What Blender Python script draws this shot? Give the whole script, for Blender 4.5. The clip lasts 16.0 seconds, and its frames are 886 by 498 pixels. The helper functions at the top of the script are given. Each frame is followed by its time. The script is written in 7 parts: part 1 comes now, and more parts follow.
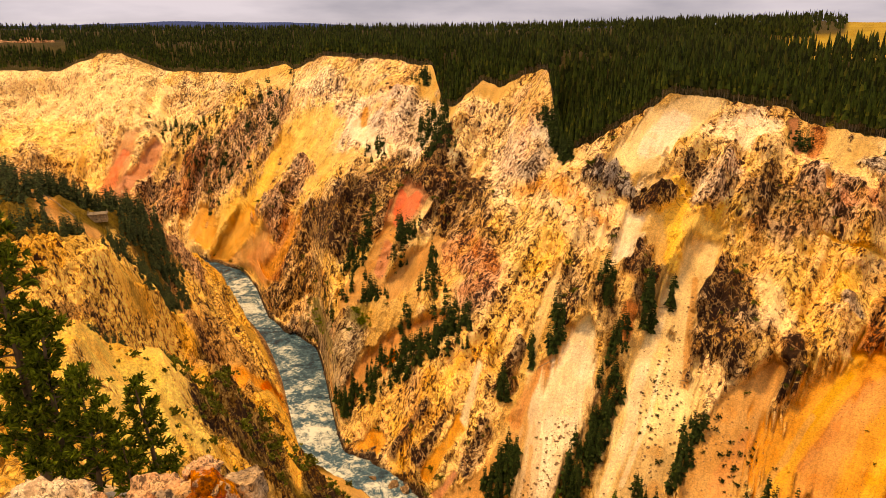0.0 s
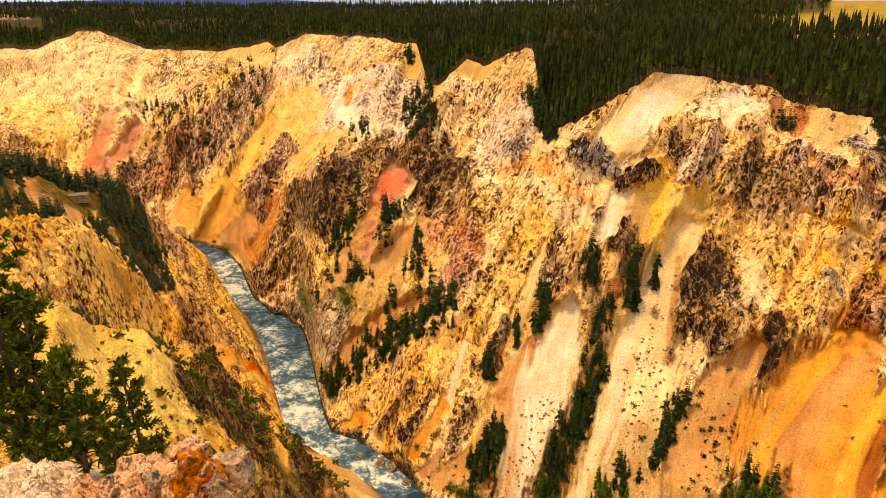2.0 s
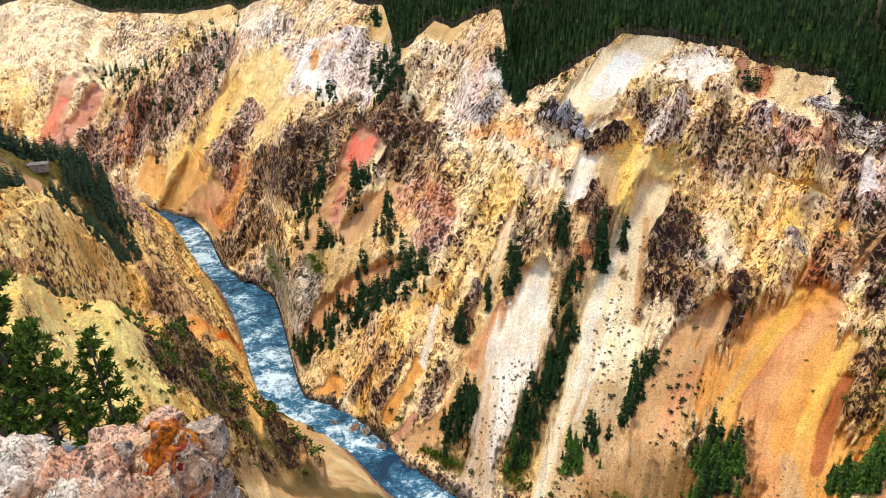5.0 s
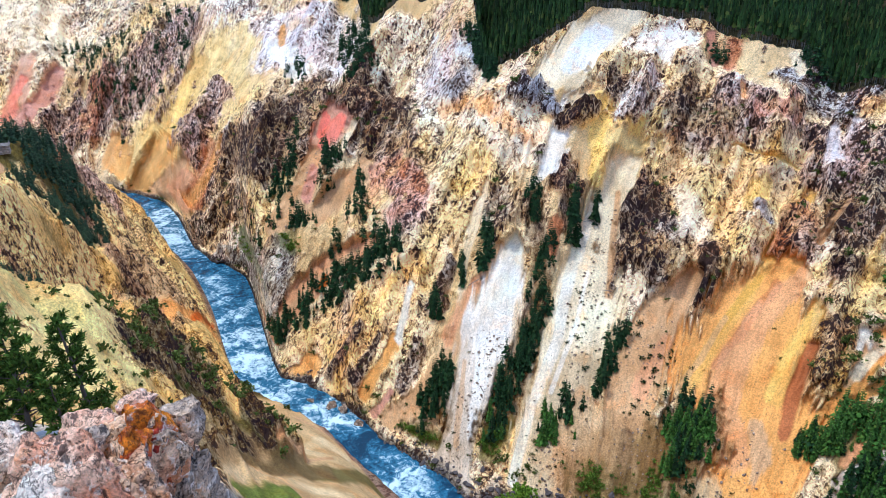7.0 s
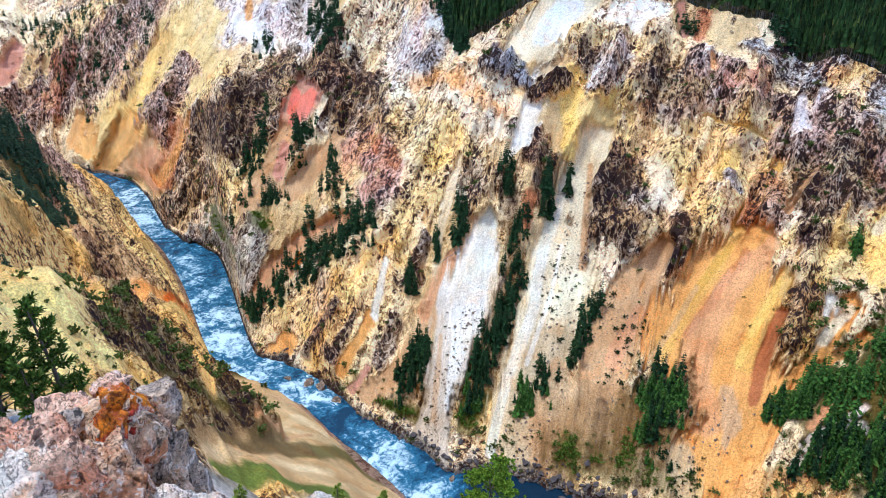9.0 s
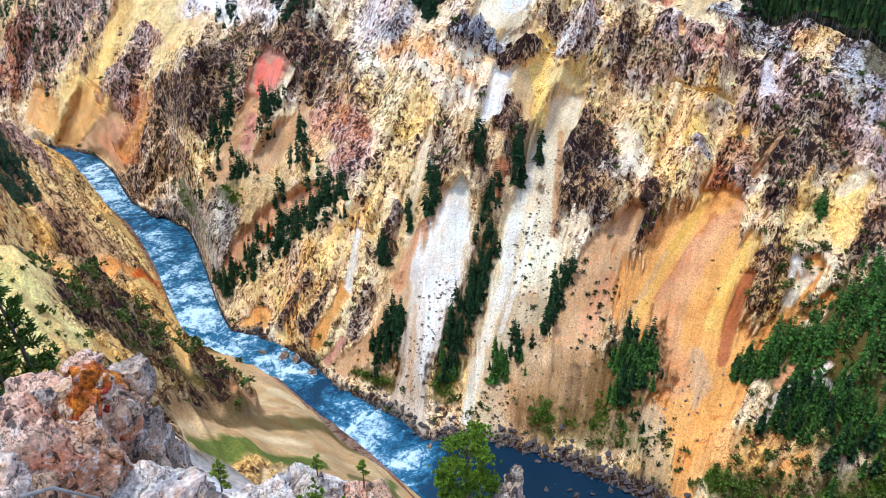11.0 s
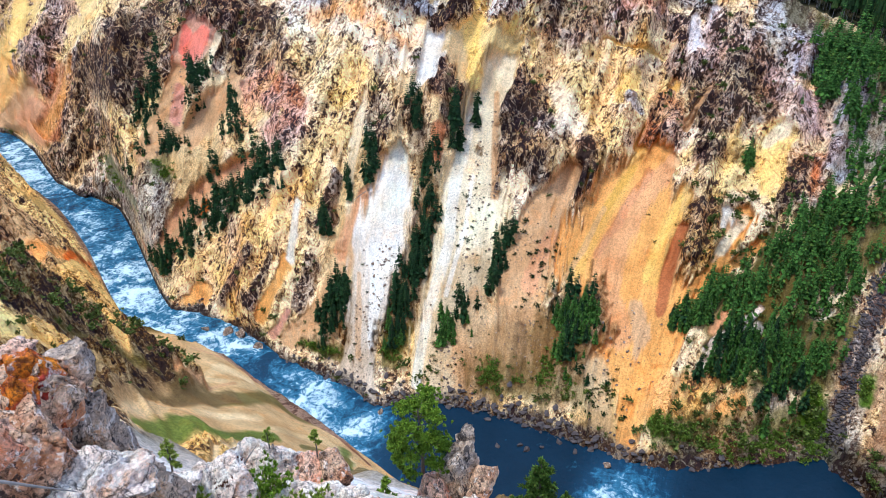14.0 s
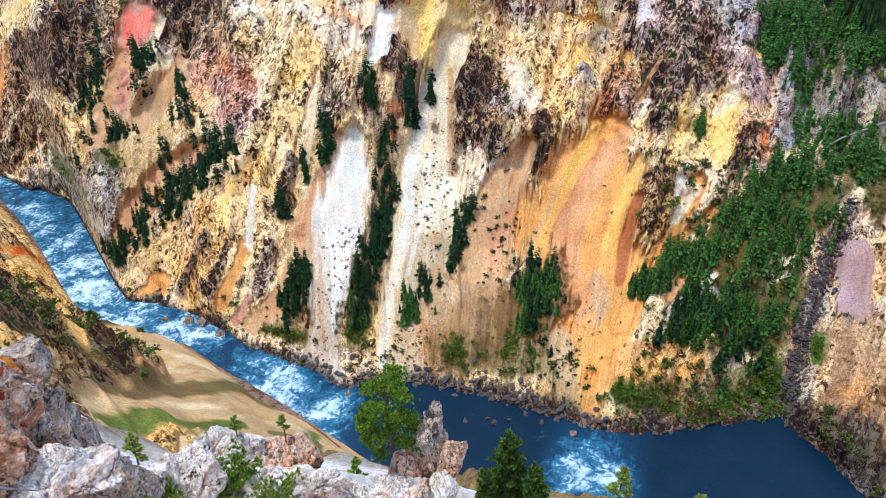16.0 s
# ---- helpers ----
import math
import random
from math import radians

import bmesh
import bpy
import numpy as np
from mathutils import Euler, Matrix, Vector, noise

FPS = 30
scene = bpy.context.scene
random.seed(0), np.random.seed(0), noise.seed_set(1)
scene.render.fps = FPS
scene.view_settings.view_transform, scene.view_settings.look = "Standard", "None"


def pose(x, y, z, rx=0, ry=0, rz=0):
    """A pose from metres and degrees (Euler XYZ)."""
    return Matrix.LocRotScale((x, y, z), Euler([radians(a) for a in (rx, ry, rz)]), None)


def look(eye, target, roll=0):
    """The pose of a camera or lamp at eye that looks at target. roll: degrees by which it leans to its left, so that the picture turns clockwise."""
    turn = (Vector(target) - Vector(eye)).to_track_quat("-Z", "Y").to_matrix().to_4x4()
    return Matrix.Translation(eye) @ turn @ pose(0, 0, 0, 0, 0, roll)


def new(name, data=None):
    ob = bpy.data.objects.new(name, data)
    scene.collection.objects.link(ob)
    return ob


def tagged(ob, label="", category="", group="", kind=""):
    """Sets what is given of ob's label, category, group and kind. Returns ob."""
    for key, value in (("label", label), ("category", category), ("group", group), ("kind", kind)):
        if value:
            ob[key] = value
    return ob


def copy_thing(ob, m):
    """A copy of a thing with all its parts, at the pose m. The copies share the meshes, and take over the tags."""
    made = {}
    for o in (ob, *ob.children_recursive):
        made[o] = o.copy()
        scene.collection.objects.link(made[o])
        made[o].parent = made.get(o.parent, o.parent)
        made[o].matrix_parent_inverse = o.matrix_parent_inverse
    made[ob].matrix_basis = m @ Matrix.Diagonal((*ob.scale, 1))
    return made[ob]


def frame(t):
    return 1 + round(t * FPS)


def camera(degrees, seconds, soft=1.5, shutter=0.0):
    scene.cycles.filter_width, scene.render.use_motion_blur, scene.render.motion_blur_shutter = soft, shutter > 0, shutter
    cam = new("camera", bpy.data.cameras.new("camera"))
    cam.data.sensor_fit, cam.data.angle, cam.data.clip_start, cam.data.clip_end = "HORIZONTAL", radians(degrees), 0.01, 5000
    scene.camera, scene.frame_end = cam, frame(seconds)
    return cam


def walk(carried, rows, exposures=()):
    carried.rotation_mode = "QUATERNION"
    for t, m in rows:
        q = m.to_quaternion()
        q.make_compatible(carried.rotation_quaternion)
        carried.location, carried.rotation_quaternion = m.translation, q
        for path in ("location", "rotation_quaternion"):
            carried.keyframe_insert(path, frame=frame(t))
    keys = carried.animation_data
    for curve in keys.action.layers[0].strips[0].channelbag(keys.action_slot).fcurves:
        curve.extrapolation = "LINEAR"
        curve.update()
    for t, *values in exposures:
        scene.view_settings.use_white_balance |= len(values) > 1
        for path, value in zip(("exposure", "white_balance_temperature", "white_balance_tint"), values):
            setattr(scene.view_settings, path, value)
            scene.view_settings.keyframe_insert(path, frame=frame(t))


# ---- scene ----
# The eye stands on the canyon's edge, 230 m above the river (z = 0), and turns where it is.
EYE = 230.0
cam = camera(63.2, 16.0, soft=0.5)
TURNS = [
    (0.0, 73.000, -0.000, 0.000),
    (0.5, 72.707, -0.047, -0.287),
    (1.0, 72.320, -0.069, -0.594),
    (1.5, 71.869, -0.114, -0.891),
    (2.0, 71.393, -0.112, -1.205),
    (2.5, 70.915, -0.182, -1.510),
    (3.0, 70.450, -0.191, -1.869),
    (3.5, 70.001, -0.180, -2.265),
    (4.0, 69.543, -0.144, -2.705),
    (6.5, 67.191, 0.110, -5.450),
    (7.0, 66.733, 0.125, -6.048),
    (7.5, 66.267, 0.123, -6.627),
    (8.0, 65.797, 0.127, -7.202),
    (8.5, 65.304, 0.165, -7.762),
    (9.0, 64.752, 0.242, -8.327),
    (11.5, 61.821, 0.387, -11.553),
    (12.0, 61.347, 0.439, -12.376),
    (12.5, 60.891, 0.495, -13.274),
    (13.0, 60.441, 0.499, -14.217),
    (13.5, 59.993, 0.534, -15.178),
    (14.0, 59.542, 0.514, -16.141),
    (14.5, 59.079, 0.601, -17.136),
    (15.0, 58.630, 0.699, -18.135),
    (15.5, 58.205, 0.802, -19.109),
    (16.0, 57.778, 0.941, -20.070),
]
LIGHTING = [
    (0.0, -0.29, 90000, 32), (1.5, -0.27, 90000, 31), (2.0, -0.17, 21500, 27), (2.5, -0.11, 12200, 22),
    (3.0, -0.06, 9600, 18), (4.0, -0.02, 7500, 13), (6.5, -0.01, 4980, 10), (16.0, 0.09, 5080, 10),
]
walk(cam, [(t, pose(0, 0, EYE, rx, ry, rz)) for t, rx, ry, rz in TURNS], exposures=LIGHTING)

# ---- sky and sun ----
SUN_AZ, SUN_EL = -75.0, 75.0
world = bpy.data.worlds.new("overcast_sky")
scene.world = world
world.use_nodes = True
wt = world.node_tree
wt.nodes.clear()
w_out = wt.nodes.new("ShaderNodeOutputWorld")
w_bg = wt.nodes.new("ShaderNodeBackground")
w_sky = wt.nodes.new("ShaderNodeTexSky")
w_sky.sky_type = "NISHITA"
w_sky.sun_disc = False
w_sky.sun_elevation = radians(SUN_EL)
w_sky.sun_rotation = radians(SUN_AZ)
w_sky.altitude = 2300
w_co = wt.nodes.new("ShaderNodeTexCoord")
w_map = wt.nodes.new("ShaderNodeMapping")
w_map.inputs["Scale"].default_value = (1.0, 1.0, 5.0)
w_noise = wt.nodes.new("ShaderNodeTexNoise")
w_noise.inputs["Scale"].default_value = 3.0
w_noise.inputs["Detail"].default_value = 7.0
w_noise.inputs["Roughness"].default_value = 0.55
w_ramp = wt.nodes.new("ShaderNodeValToRGB")
w_ramp.color_ramp.elements[0].position = 0.36
w_ramp.color_ramp.elements[0].color = (2.0, 2.35, 3.0, 1)
w_ramp.color_ramp.elements[1].position = 0.66
w_ramp.color_ramp.elements[1].color = (4.4, 4.8, 5.6, 1)
w_mix = wt.nodes.new("ShaderNodeMix")
w_mix.data_type = "RGBA"
w_mix.inputs[0].default_value = 0.9
w_bg.inputs["Strength"].default_value = 0.11
wt.links.new(w_co.outputs["Generated"], w_map.inputs["Vector"])
wt.links.new(w_map.outputs["Vector"], w_noise.inputs["Vector"])
wt.links.new(w_noise.outputs["Fac"], w_ramp.inputs["Fac"])
wt.links.new(w_sky.outputs["Color"], w_mix.inputs[6])
wt.links.new(w_ramp.outputs["Color"], w_mix.inputs[7])
w_sep = wt.nodes.new("ShaderNodeSeparateXYZ")
w_rise = wt.nodes.new("ShaderNodeMapRange")
w_rise.inputs[1].default_value, w_rise.inputs[2].default_value = 0.0, 1.0
w_rise.inputs[3].default_value, w_rise.inputs[4].default_value = 1.6, 2.6
w_gain = wt.nodes.new("ShaderNodeVectorMath")
w_gain.operation = "SCALE"
wt.links.new(w_co.outputs["Generated"], w_sep.inputs[0])
wt.links.new(w_sep.outputs[2], w_rise.inputs[0])
w_cool = wt.nodes.new("ShaderNodeMix")       # the low clouds are bluer than those overhead
w_cool.data_type = "RGBA"
w_cool.blend_type = "MULTIPLY"
w_cool.inputs[7].default_value = (0.62, 0.98, 1.8, 1)
w_low = wt.nodes.new("ShaderNodeMapRange")
w_low.inputs[1].default_value, w_low.inputs[2].default_value = 0.02, 0.5
w_low.inputs[3].default_value, w_low.inputs[4].default_value = 1.0, 0.0
wt.links.new(w_sep.outputs[2], w_low.inputs[0])
wt.links.new(w_low.outputs[0], w_cool.inputs[0])
wt.links.new(w_mix.outputs[2], w_cool.inputs[6])
wt.links.new(w_cool.outputs[2], w_gain.inputs[0])
wt.links.new(w_rise.outputs[0], w_gain.inputs["Scale"])
wt.links.new(w_gain.outputs[0], w_bg.inputs["Color"])
wt.links.new(w_bg.outputs["Background"], w_out.inputs["Surface"])

sun = new("sun", bpy.data.lights.new("sun", "SUN"))
sun.data.energy = 3.0
sun.data.angle = radians(10)
sun.data.color = (1.0, 0.91, 0.75)
_a, _e = radians(SUN_AZ), radians(SUN_EL)
sun.matrix_world = look((0, 0, 900), Vector((0, 0, 900)) - Vector((math.sin(_a) * math.cos(_e), math.cos(_a) * math.cos(_e), math.sin(_e))))


# ---- noise and small tools ----
def hash01(ix, iy, iz, seed):
    h = (ix * np.uint32(374761393) + iy * np.uint32(668265263) + iz * np.uint32(2147483647) + np.uint32(seed * 7919 + 13)).astype(np.uint32)
    h = (h ^ (h >> np.uint32(13))) * np.uint32(1274126177)
    h = (h ^ (h >> np.uint32(16))) * np.uint32(2246822519)
    return (h ^ (h >> np.uint32(15))).astype(np.float32) * np.float32(1 / 4294967296.0)


def vnoise(x, y, z=0.0, seed=0):
    """Smooth value noise in -1..1 over arrays."""
    x, y, z = np.broadcast_arrays(np.asarray(x, np.float32), np.asarray(y, np.float32), np.asarray(z, np.float32))
    fx, fy, fz = np.floor(x), np.floor(y), np.floor(z)
    ix, iy, iz = (f.astype(np.int64).astype(np.uint32) for f in (fx, fy, fz))
    u, v, w = (d * d * (3 - 2 * d) for d in (x - fx, y - fy, z - fz))
    one = np.uint32(1)
    res = 0.0
    for a, cu in ((0, 1 - u), (1, u)):
        for b, cv in ((0, 1 - v), (1, v)):
            for c, cw in ((0, 1 - w), (1, w)):
                res = res + cu * cv * cw * hash01(ix + one * np.uint32(a), iy + one * np.uint32(b), iz + one * np.uint32(c), seed)
    return res * 2 - 1


def fbm(x, y, z=0.0, octaves=4, gain=0.5, seed=0):
    total, amp, norm, k = 0.0, 1.0, 0.0, 1.0
    for i in range(octaves):
        total = total + amp * vnoise(x * k, y * k, z * k, seed + i)
        norm += amp
        amp *= gain
        k *= 2.03
    return total / norm


def ridged(x, y, z=0.0, octaves=4, gain=0.5, seed=0):
    """0..1, with sharp crests."""
    total, amp, norm, k = 0.0, 1.0, 0.0, 1.0
    for i in range(octaves):
        total = total + amp * (1 - np.abs(vnoise(x * k, y * k, z * k, seed + i)))
        norm += amp
        amp *= gain
        k *= 2.03
    return total / norm


def step(a, b, x):
    t = np.clip((x - a) / (b - a), 0, 1)
    return t * t * (3 - 2 * t)


def curve(knots, x, soft=0.6):
    """Values along bearing x through (bearing, value) knots, slightly rounded."""
    kx, kv = np.array([k[0] for k in knots], float), np.array([k[1] for k in knots], float)
    return sum(np.interp(x + d * soft, kx, kv) * w for d, w in ((-1, 0.2), (-0.5, 0.2), (0, 0.2), (0.5, 0.2), (1, 0.2)))


def link_mesh(name, verts, faces, material, smooth=True):
    me = bpy.data.meshes.new(name)
    verts, faces = np.asarray(verts, np.float32), np.asarray(faces, np.int32)
    n = faces.shape[1]
    me.vertices.add(len(verts))
    me.vertices.foreach_set("co", verts.ravel())
    me.loops.add(faces.size)
    me.loops.foreach_set("vertex_index", faces.ravel())
    me.polygons.add(len(faces))
    me.polygons.foreach_set("loop_start", np.arange(0, faces.size, n, dtype=np.int32))
    me.polygons.foreach_set("loop_total", np.full(len(faces), n, np.int32))
    me.polygons.foreach_set("use_smooth", np.full(len(faces), smooth, bool))
    me.update(calc_edges=True)
    me.materials.append(material)
    return new(name, me)


def add_color(ob, name, rgb):
    at = ob.data.attributes.new(name, "FLOAT_COLOR", "POINT")
    rgba = np.ones((len(rgb), 4), np.float32)
    rgba[:, :3] = rgb
    at.data.foreach_set("color", rgba.ravel())


def add_value(ob, name, values):
    at = ob.data.attributes.new(name, "FLOAT", "POINT")
    at.data.foreach_set("value", np.asarray(values, np.float32).ravel())


def grid_faces(rows, cols):
    a = (np.arange(rows - 1)[:, None] * cols + np.arange(cols - 1)[None, :]).ravel()
    return np.stack([a, a + 1, a + cols + 1, a + cols], 1)


# ---- materials ----
class Nodes:
    """A short hand for node trees."""

    def __init__(self, name):
        self.mat = bpy.data.materials.new(name)
        self.mat.use_nodes = True
        self.tree = self.mat.node_tree
        self.tree.nodes.clear()
        self.out = self.tree.nodes.new("ShaderNodeOutputMaterial")
        self.bsdf = self.tree.nodes.new("ShaderNodeBsdfPrincipled")
        self.tree.links.new(self.bsdf.outputs[0], self.out.inputs[0])
        co = self.tree.nodes.new("ShaderNodeTexCoord")
        self.object = co.outputs["Object"]

    def put(self, sock, value):
        if hasattr(value, "is_linked"):
            self.tree.links.new(value, sock)
        elif isinstance(value, tuple) and len(value) == 3 and sock.type == "RGBA":
            sock.default_value = (*value, 1)
        else:
            sock.default_value = value

    def attr(self, name, value=False):
        n = self.tree.nodes.new("ShaderNodeAttribute")
        n.attribute_name = name
        return n.outputs["Fac" if value else "Color"]

    def scaled(self, vec, scale):
        n = self.tree.nodes.new("ShaderNodeMapping")
        self.put(n.inputs["Vector"], vec)
        n.inputs["Scale"].default_value = scale
        return n.outputs[0]

    def noise(self, scale, detail=4.0, rough=0.55, vec=None, stretch=None, distortion=0.0):
        n = self.tree.nodes.new("ShaderNodeTexNoise")
        v = vec or self.object
        if stretch:
            v = self.scaled(v, stretch)
        self.put(n.inputs["Vector"], v)
        n.inputs["Scale"].default_value = scale
        n.inputs["Detail"].default_value = detail
        n.inputs["Roughness"].default_value = rough
        n.inputs["Distortion"].default_value = distortion
        return n.outputs["Fac"]

    def voronoi(self, scale, vec=None, feature="F1", stretch=None):
        n = self.tree.nodes.new("ShaderNodeTexVoronoi")
        n.feature = feature
        v = vec or self.object
        if stretch:
            v = self.scaled(v, stretch)
        self.put(n.inputs["Vector"], v)
        n.inputs["Scale"].default_value = scale
        return n.outputs["Distance"]

    def math(self, op, a, b=0.0, clamp=False):
        n = self.tree.nodes.new("ShaderNodeMath")
        n.operation = op
        n.use_clamp = clamp
        self.put(n.inputs[0], a)
        self.put(n.inputs[1], b)
        return n.outputs[0]

    def ramp(self, x, lo, hi, a=0.0, b=1.0):
        n = self.tree.nodes.new("ShaderNodeMapRange")
        n.interpolation_type = "SMOOTHSTEP"
        self.put(n.inputs[0], x)
        for i, v in ((1, lo), (2, hi), (3, a), (4, b)):
            self.put(n.inputs[i], v)
        return n.outputs[0]

    def mix(self, f, a, b, mode="MIX"):
        n = self.tree.nodes.new("ShaderNodeMix")
        n.data_type = "RGBA"
        n.blend_type = mode
        self.put(n.inputs[0], f)
        self.put(n.inputs[6], a)
        self.put(n.inputs[7], b)
        return n.outputs[2]

    def warped(self, vec, scale, amount):
        """Coordinates bent by noise."""
        n = self.tree.nodes.new("ShaderNodeTexNoise")
        self.put(n.inputs["Vector"], vec)
        n.inputs["Scale"].default_value = scale
        n.inputs["Detail"].default_value = 5.0
        m = self.tree.nodes.new("ShaderNodeVectorMath")
        m.operation = "MULTIPLY_ADD"
        self.put(m.inputs[0], n.outputs["Color"])
        m.inputs[1].default_value = (amount,) * 3
        self.put(m.inputs[2], vec)
        return m.outputs[0]

    def cells(self, scale, vec):
        """One random grey for each cell of a broken surface."""
        n = self.tree.nodes.new("ShaderNodeTexVoronoi")
        self.put(n.inputs["Vector"], vec)
        n.inputs["Scale"].default_value = scale
        return n.outputs["Color"]

    def random(self):
        return self.tree.nodes.new("ShaderNodeObjectInfo").outputs["Random"]

    def island(self):
        return self.tree.nodes.new("ShaderNodeNewGeometry").outputs["Random Per Island"]

    def bump(self, height, strength=0.5, distance=0.1):
        n = self.tree.nodes.new("ShaderNodeBump")
        n.inputs["Strength"].default_value = strength
        n.inputs["Distance"].default_value = distance
        self.put(n.inputs["Height"], height)
        self.tree.links.new(n.outputs[0], self.bsdf.inputs["Normal"])

    def done(self, color, rough=0.9, specular=0.3):
        self.put(self.bsdf.inputs["Base Color"], color)
        self.put(self.bsdf.inputs["Roughness"], rough)
        self.bsdf.inputs["Specular IOR Level"].default_value = specular
        return self.mat


def earth_material():
    """Weathered rhyolite and scree: the geology's colours, with dark crags, pale crusts and grit."""
    n = Nodes("canyon_rock")
    col, crag, varnish, flow = n.attr("geology"), n.attr("crag", True), n.attr("varnish", True), n.attr("flow")
    rough = n.ramp(crag, 0.14, 0.55)
    # broad drifts of tone and hue
    drift = n.noise(0.035, 4, 0.6)
    hue = n.noise(0.07, 5, 0.62, stretch=(1, 1, 0.7))
    c = n.mix(n.ramp(drift, 0.36, 0.64), n.mix(1.0, col, (0.9, 0.82, 0.72), "MULTIPLY"), n.mix(1.0, col, (1.1, 1.12, 1.14), "MULTIPLY"))
    c = n.mix(n.math("MULTIPLY", n.ramp(hue, 0.54, 0.66), 0.6), c, n.mix(1.0, col, (1.12, 0.86, 0.62), "MULTIPLY"))
    # wash lines down the fall of the slope
    wash = n.math("ADD", n.math("MULTIPLY", n.noise(0.12, 5, 0.6, vec=flow, stretch=(1, 0.14, 1)), 0.55), n.math("MULTIPLY", n.noise(0.5, 5, 0.62, vec=flow, stretch=(1, 0.2, 1)), 0.45))
    c = n.mix(1.0, c, n.ramp(wash, 0.4, 0.6, 0.89, 1.08), "MULTIPLY")
    c = n.mix(1.0, c, n.ramp(n.noise(0.8, 6, 0.75), 0.4, 0.6, 0.86, 1.1), "MULTIPLY")
    # broken rock: blocks of dark varnish and pale crust
    block = n.math("ADD", n.math("MULTIPLY", n.noise(0.16, 7, 0.68, vec=flow, stretch=(1, 0.42, 1)), 0.65), n.math("MULTIPLY", n.noise(0.2, 6, 0.68), 0.35))
    shard = n.noise(0.62, 7, 0.7, stretch=(1, 1, 0.6))
    grit = n.noise(1.6, 6, 0.7)
    bent = n.warped(n.object, 0.35, 2.4)
    facet = n.math("ADD", n.math("MULTIPLY", n.cells(0.5, n.scaled(bent, (1, 1, 0.55))), 0.6), n.math("MULTIPLY", n.cells(1.25, n.scaled(bent, (1, 1, 0.6))), 0.4))
    mottle = n.math("ADD", n.math("MULTIPLY", block, 0.38), n.math("ADD", n.math("MULTIPLY", shard, 0.34), n.math("ADD", n.math("MULTIPLY", facet, 0.26), 0.01)))
    level = n.math("ADD", n.math("MULTIPLY", varnish, 0.175), 0.391)
    over = n.math("SUBTRACT", mottle, level)
    crust = n.mix(1.0, n.mix(1.0, col, (1.35, 1.35, 1.35), "MULTIPLY"), (0.16, 0.13, 0.085), "ADD")
    c = n.mix(n.math("MULTIPLY", n.ramp(over, 0.05, 0.07), n.math("MULTIPLY", rough, 0.9)), c, crust)
    umber = n.mix(1.0, col, (0.5, 0.3, 0.19), "MULTIPLY")
    c = n.mix(n.math("MULTIPLY", n.ramp(over, 0.028, 0.012), n.math("MULTIPLY", rough, 0.85)), c, umber)
    black = n.mix(n.ramp(hue, 0.42, 0.6), (0.024, 0.014, 0.018), (0.05, 0.026, 0.018))
    c = n.mix(n.math("MULTIPLY", n.ramp(over, 0.006, -0.012), n.math("MULTIPLY", rough, 0.95)), c, black)
    # pale seams through the dark rock, clefts through the pale
    seam = n.voronoi(0.2, vec=n.scaled(bent, (1, 1, 0.5)), feature="DISTANCE_TO_EDGE")
    lines = n.math("MULTIPLY", n.ramp(seam, 0.06, 0.02), n.math("MULTIPLY", n.ramp(n.noise(0.14, 5, 0.65), 0.46, 0.58), rough))
    shady = n.ramp(over, 0.02, -0.005)
    c = n.mix(n.math("MULTIPLY", lines, 0.8), c, n.mix(shady, umber, crust))
    c = n.mix(1.0, c, n.ramp(grit, 0.36, 0.64, n.ramp(crag, 0.05, 0.4, 0.86, 0.66), n.ramp(crag, 0.05, 0.4, 1.1, 1.32)), "MULTIPLY")
    pebbles = n.math("MULTIPLY", n.ramp(n.noise(1.5, 3, 0.5), 0.63, 0.67), n.ramp(n.noise(0.05, 3, 0.6), 0.42, 0.6))
    c = n.mix(n.math("MULTIPLY", pebbles, 0.7), c, (0.09, 0.065, 0.045))
    h = n.math("ADD", n.math("MULTIPLY", n.math("ADD", block, n.math("MULTIPLY", shard, 0.5)), n.math("ADD", n.math("MULTIPLY", crag, 4.0), 0.2)), n.math("MULTIPLY", grit, 0.35))
    n.bump(h, 0.9, 1.4)
    return n.done(c, 0.92, 0.12)


def water_material():
    """Slate-blue water, with foam where it breaks."""
    n = Nodes("river_water")
    white = n.attr("rapid", True)
    swirl = n.noise(0.06, 6, 0.62, distortion=1.0)
    lace = n.noise(0.28, 7, 0.7, distortion=1.3)
    churn = n.math("ADD", n.math("MULTIPLY", swirl, 0.55), n.math("MULTIPLY", lace, 0.45))
    level = n.math("ADD", churn, n.math("MULTIPLY", white, 0.26))
    foam = n.ramp(level, 0.715, 0.83)
    veil = n.ramp(level, 0.6, 0.78)
    deep = n.mix(n.noise(0.08, 6, 0.65), (0.003, 0.012, 0.024), (0.008, 0.026, 0.05))
    deep = n.mix(n.math("MULTIPLY", n.ramp(white, 0.1, 0.6), 0.8), deep, (0.013, 0.048, 0.095))
    c = n.mix(n.math("MULTIPLY", veil, 0.7), deep, (0.075, 0.27, 0.43))
    c = n.mix(foam, c, (0.68, 0.85, 0.92))
    ripple = n.math("ADD", n.noise(0.5, 6, 0.65), n.math("MULTIPLY", foam, 0.6))
    n.bump(n.math("MULTIPLY", ripple, n.math("ADD", white, 0.4)), 0.8, 0.8)
    return n.done(c, n.ramp(foam, 0, 1, 0.2, 0.75), 0.14)


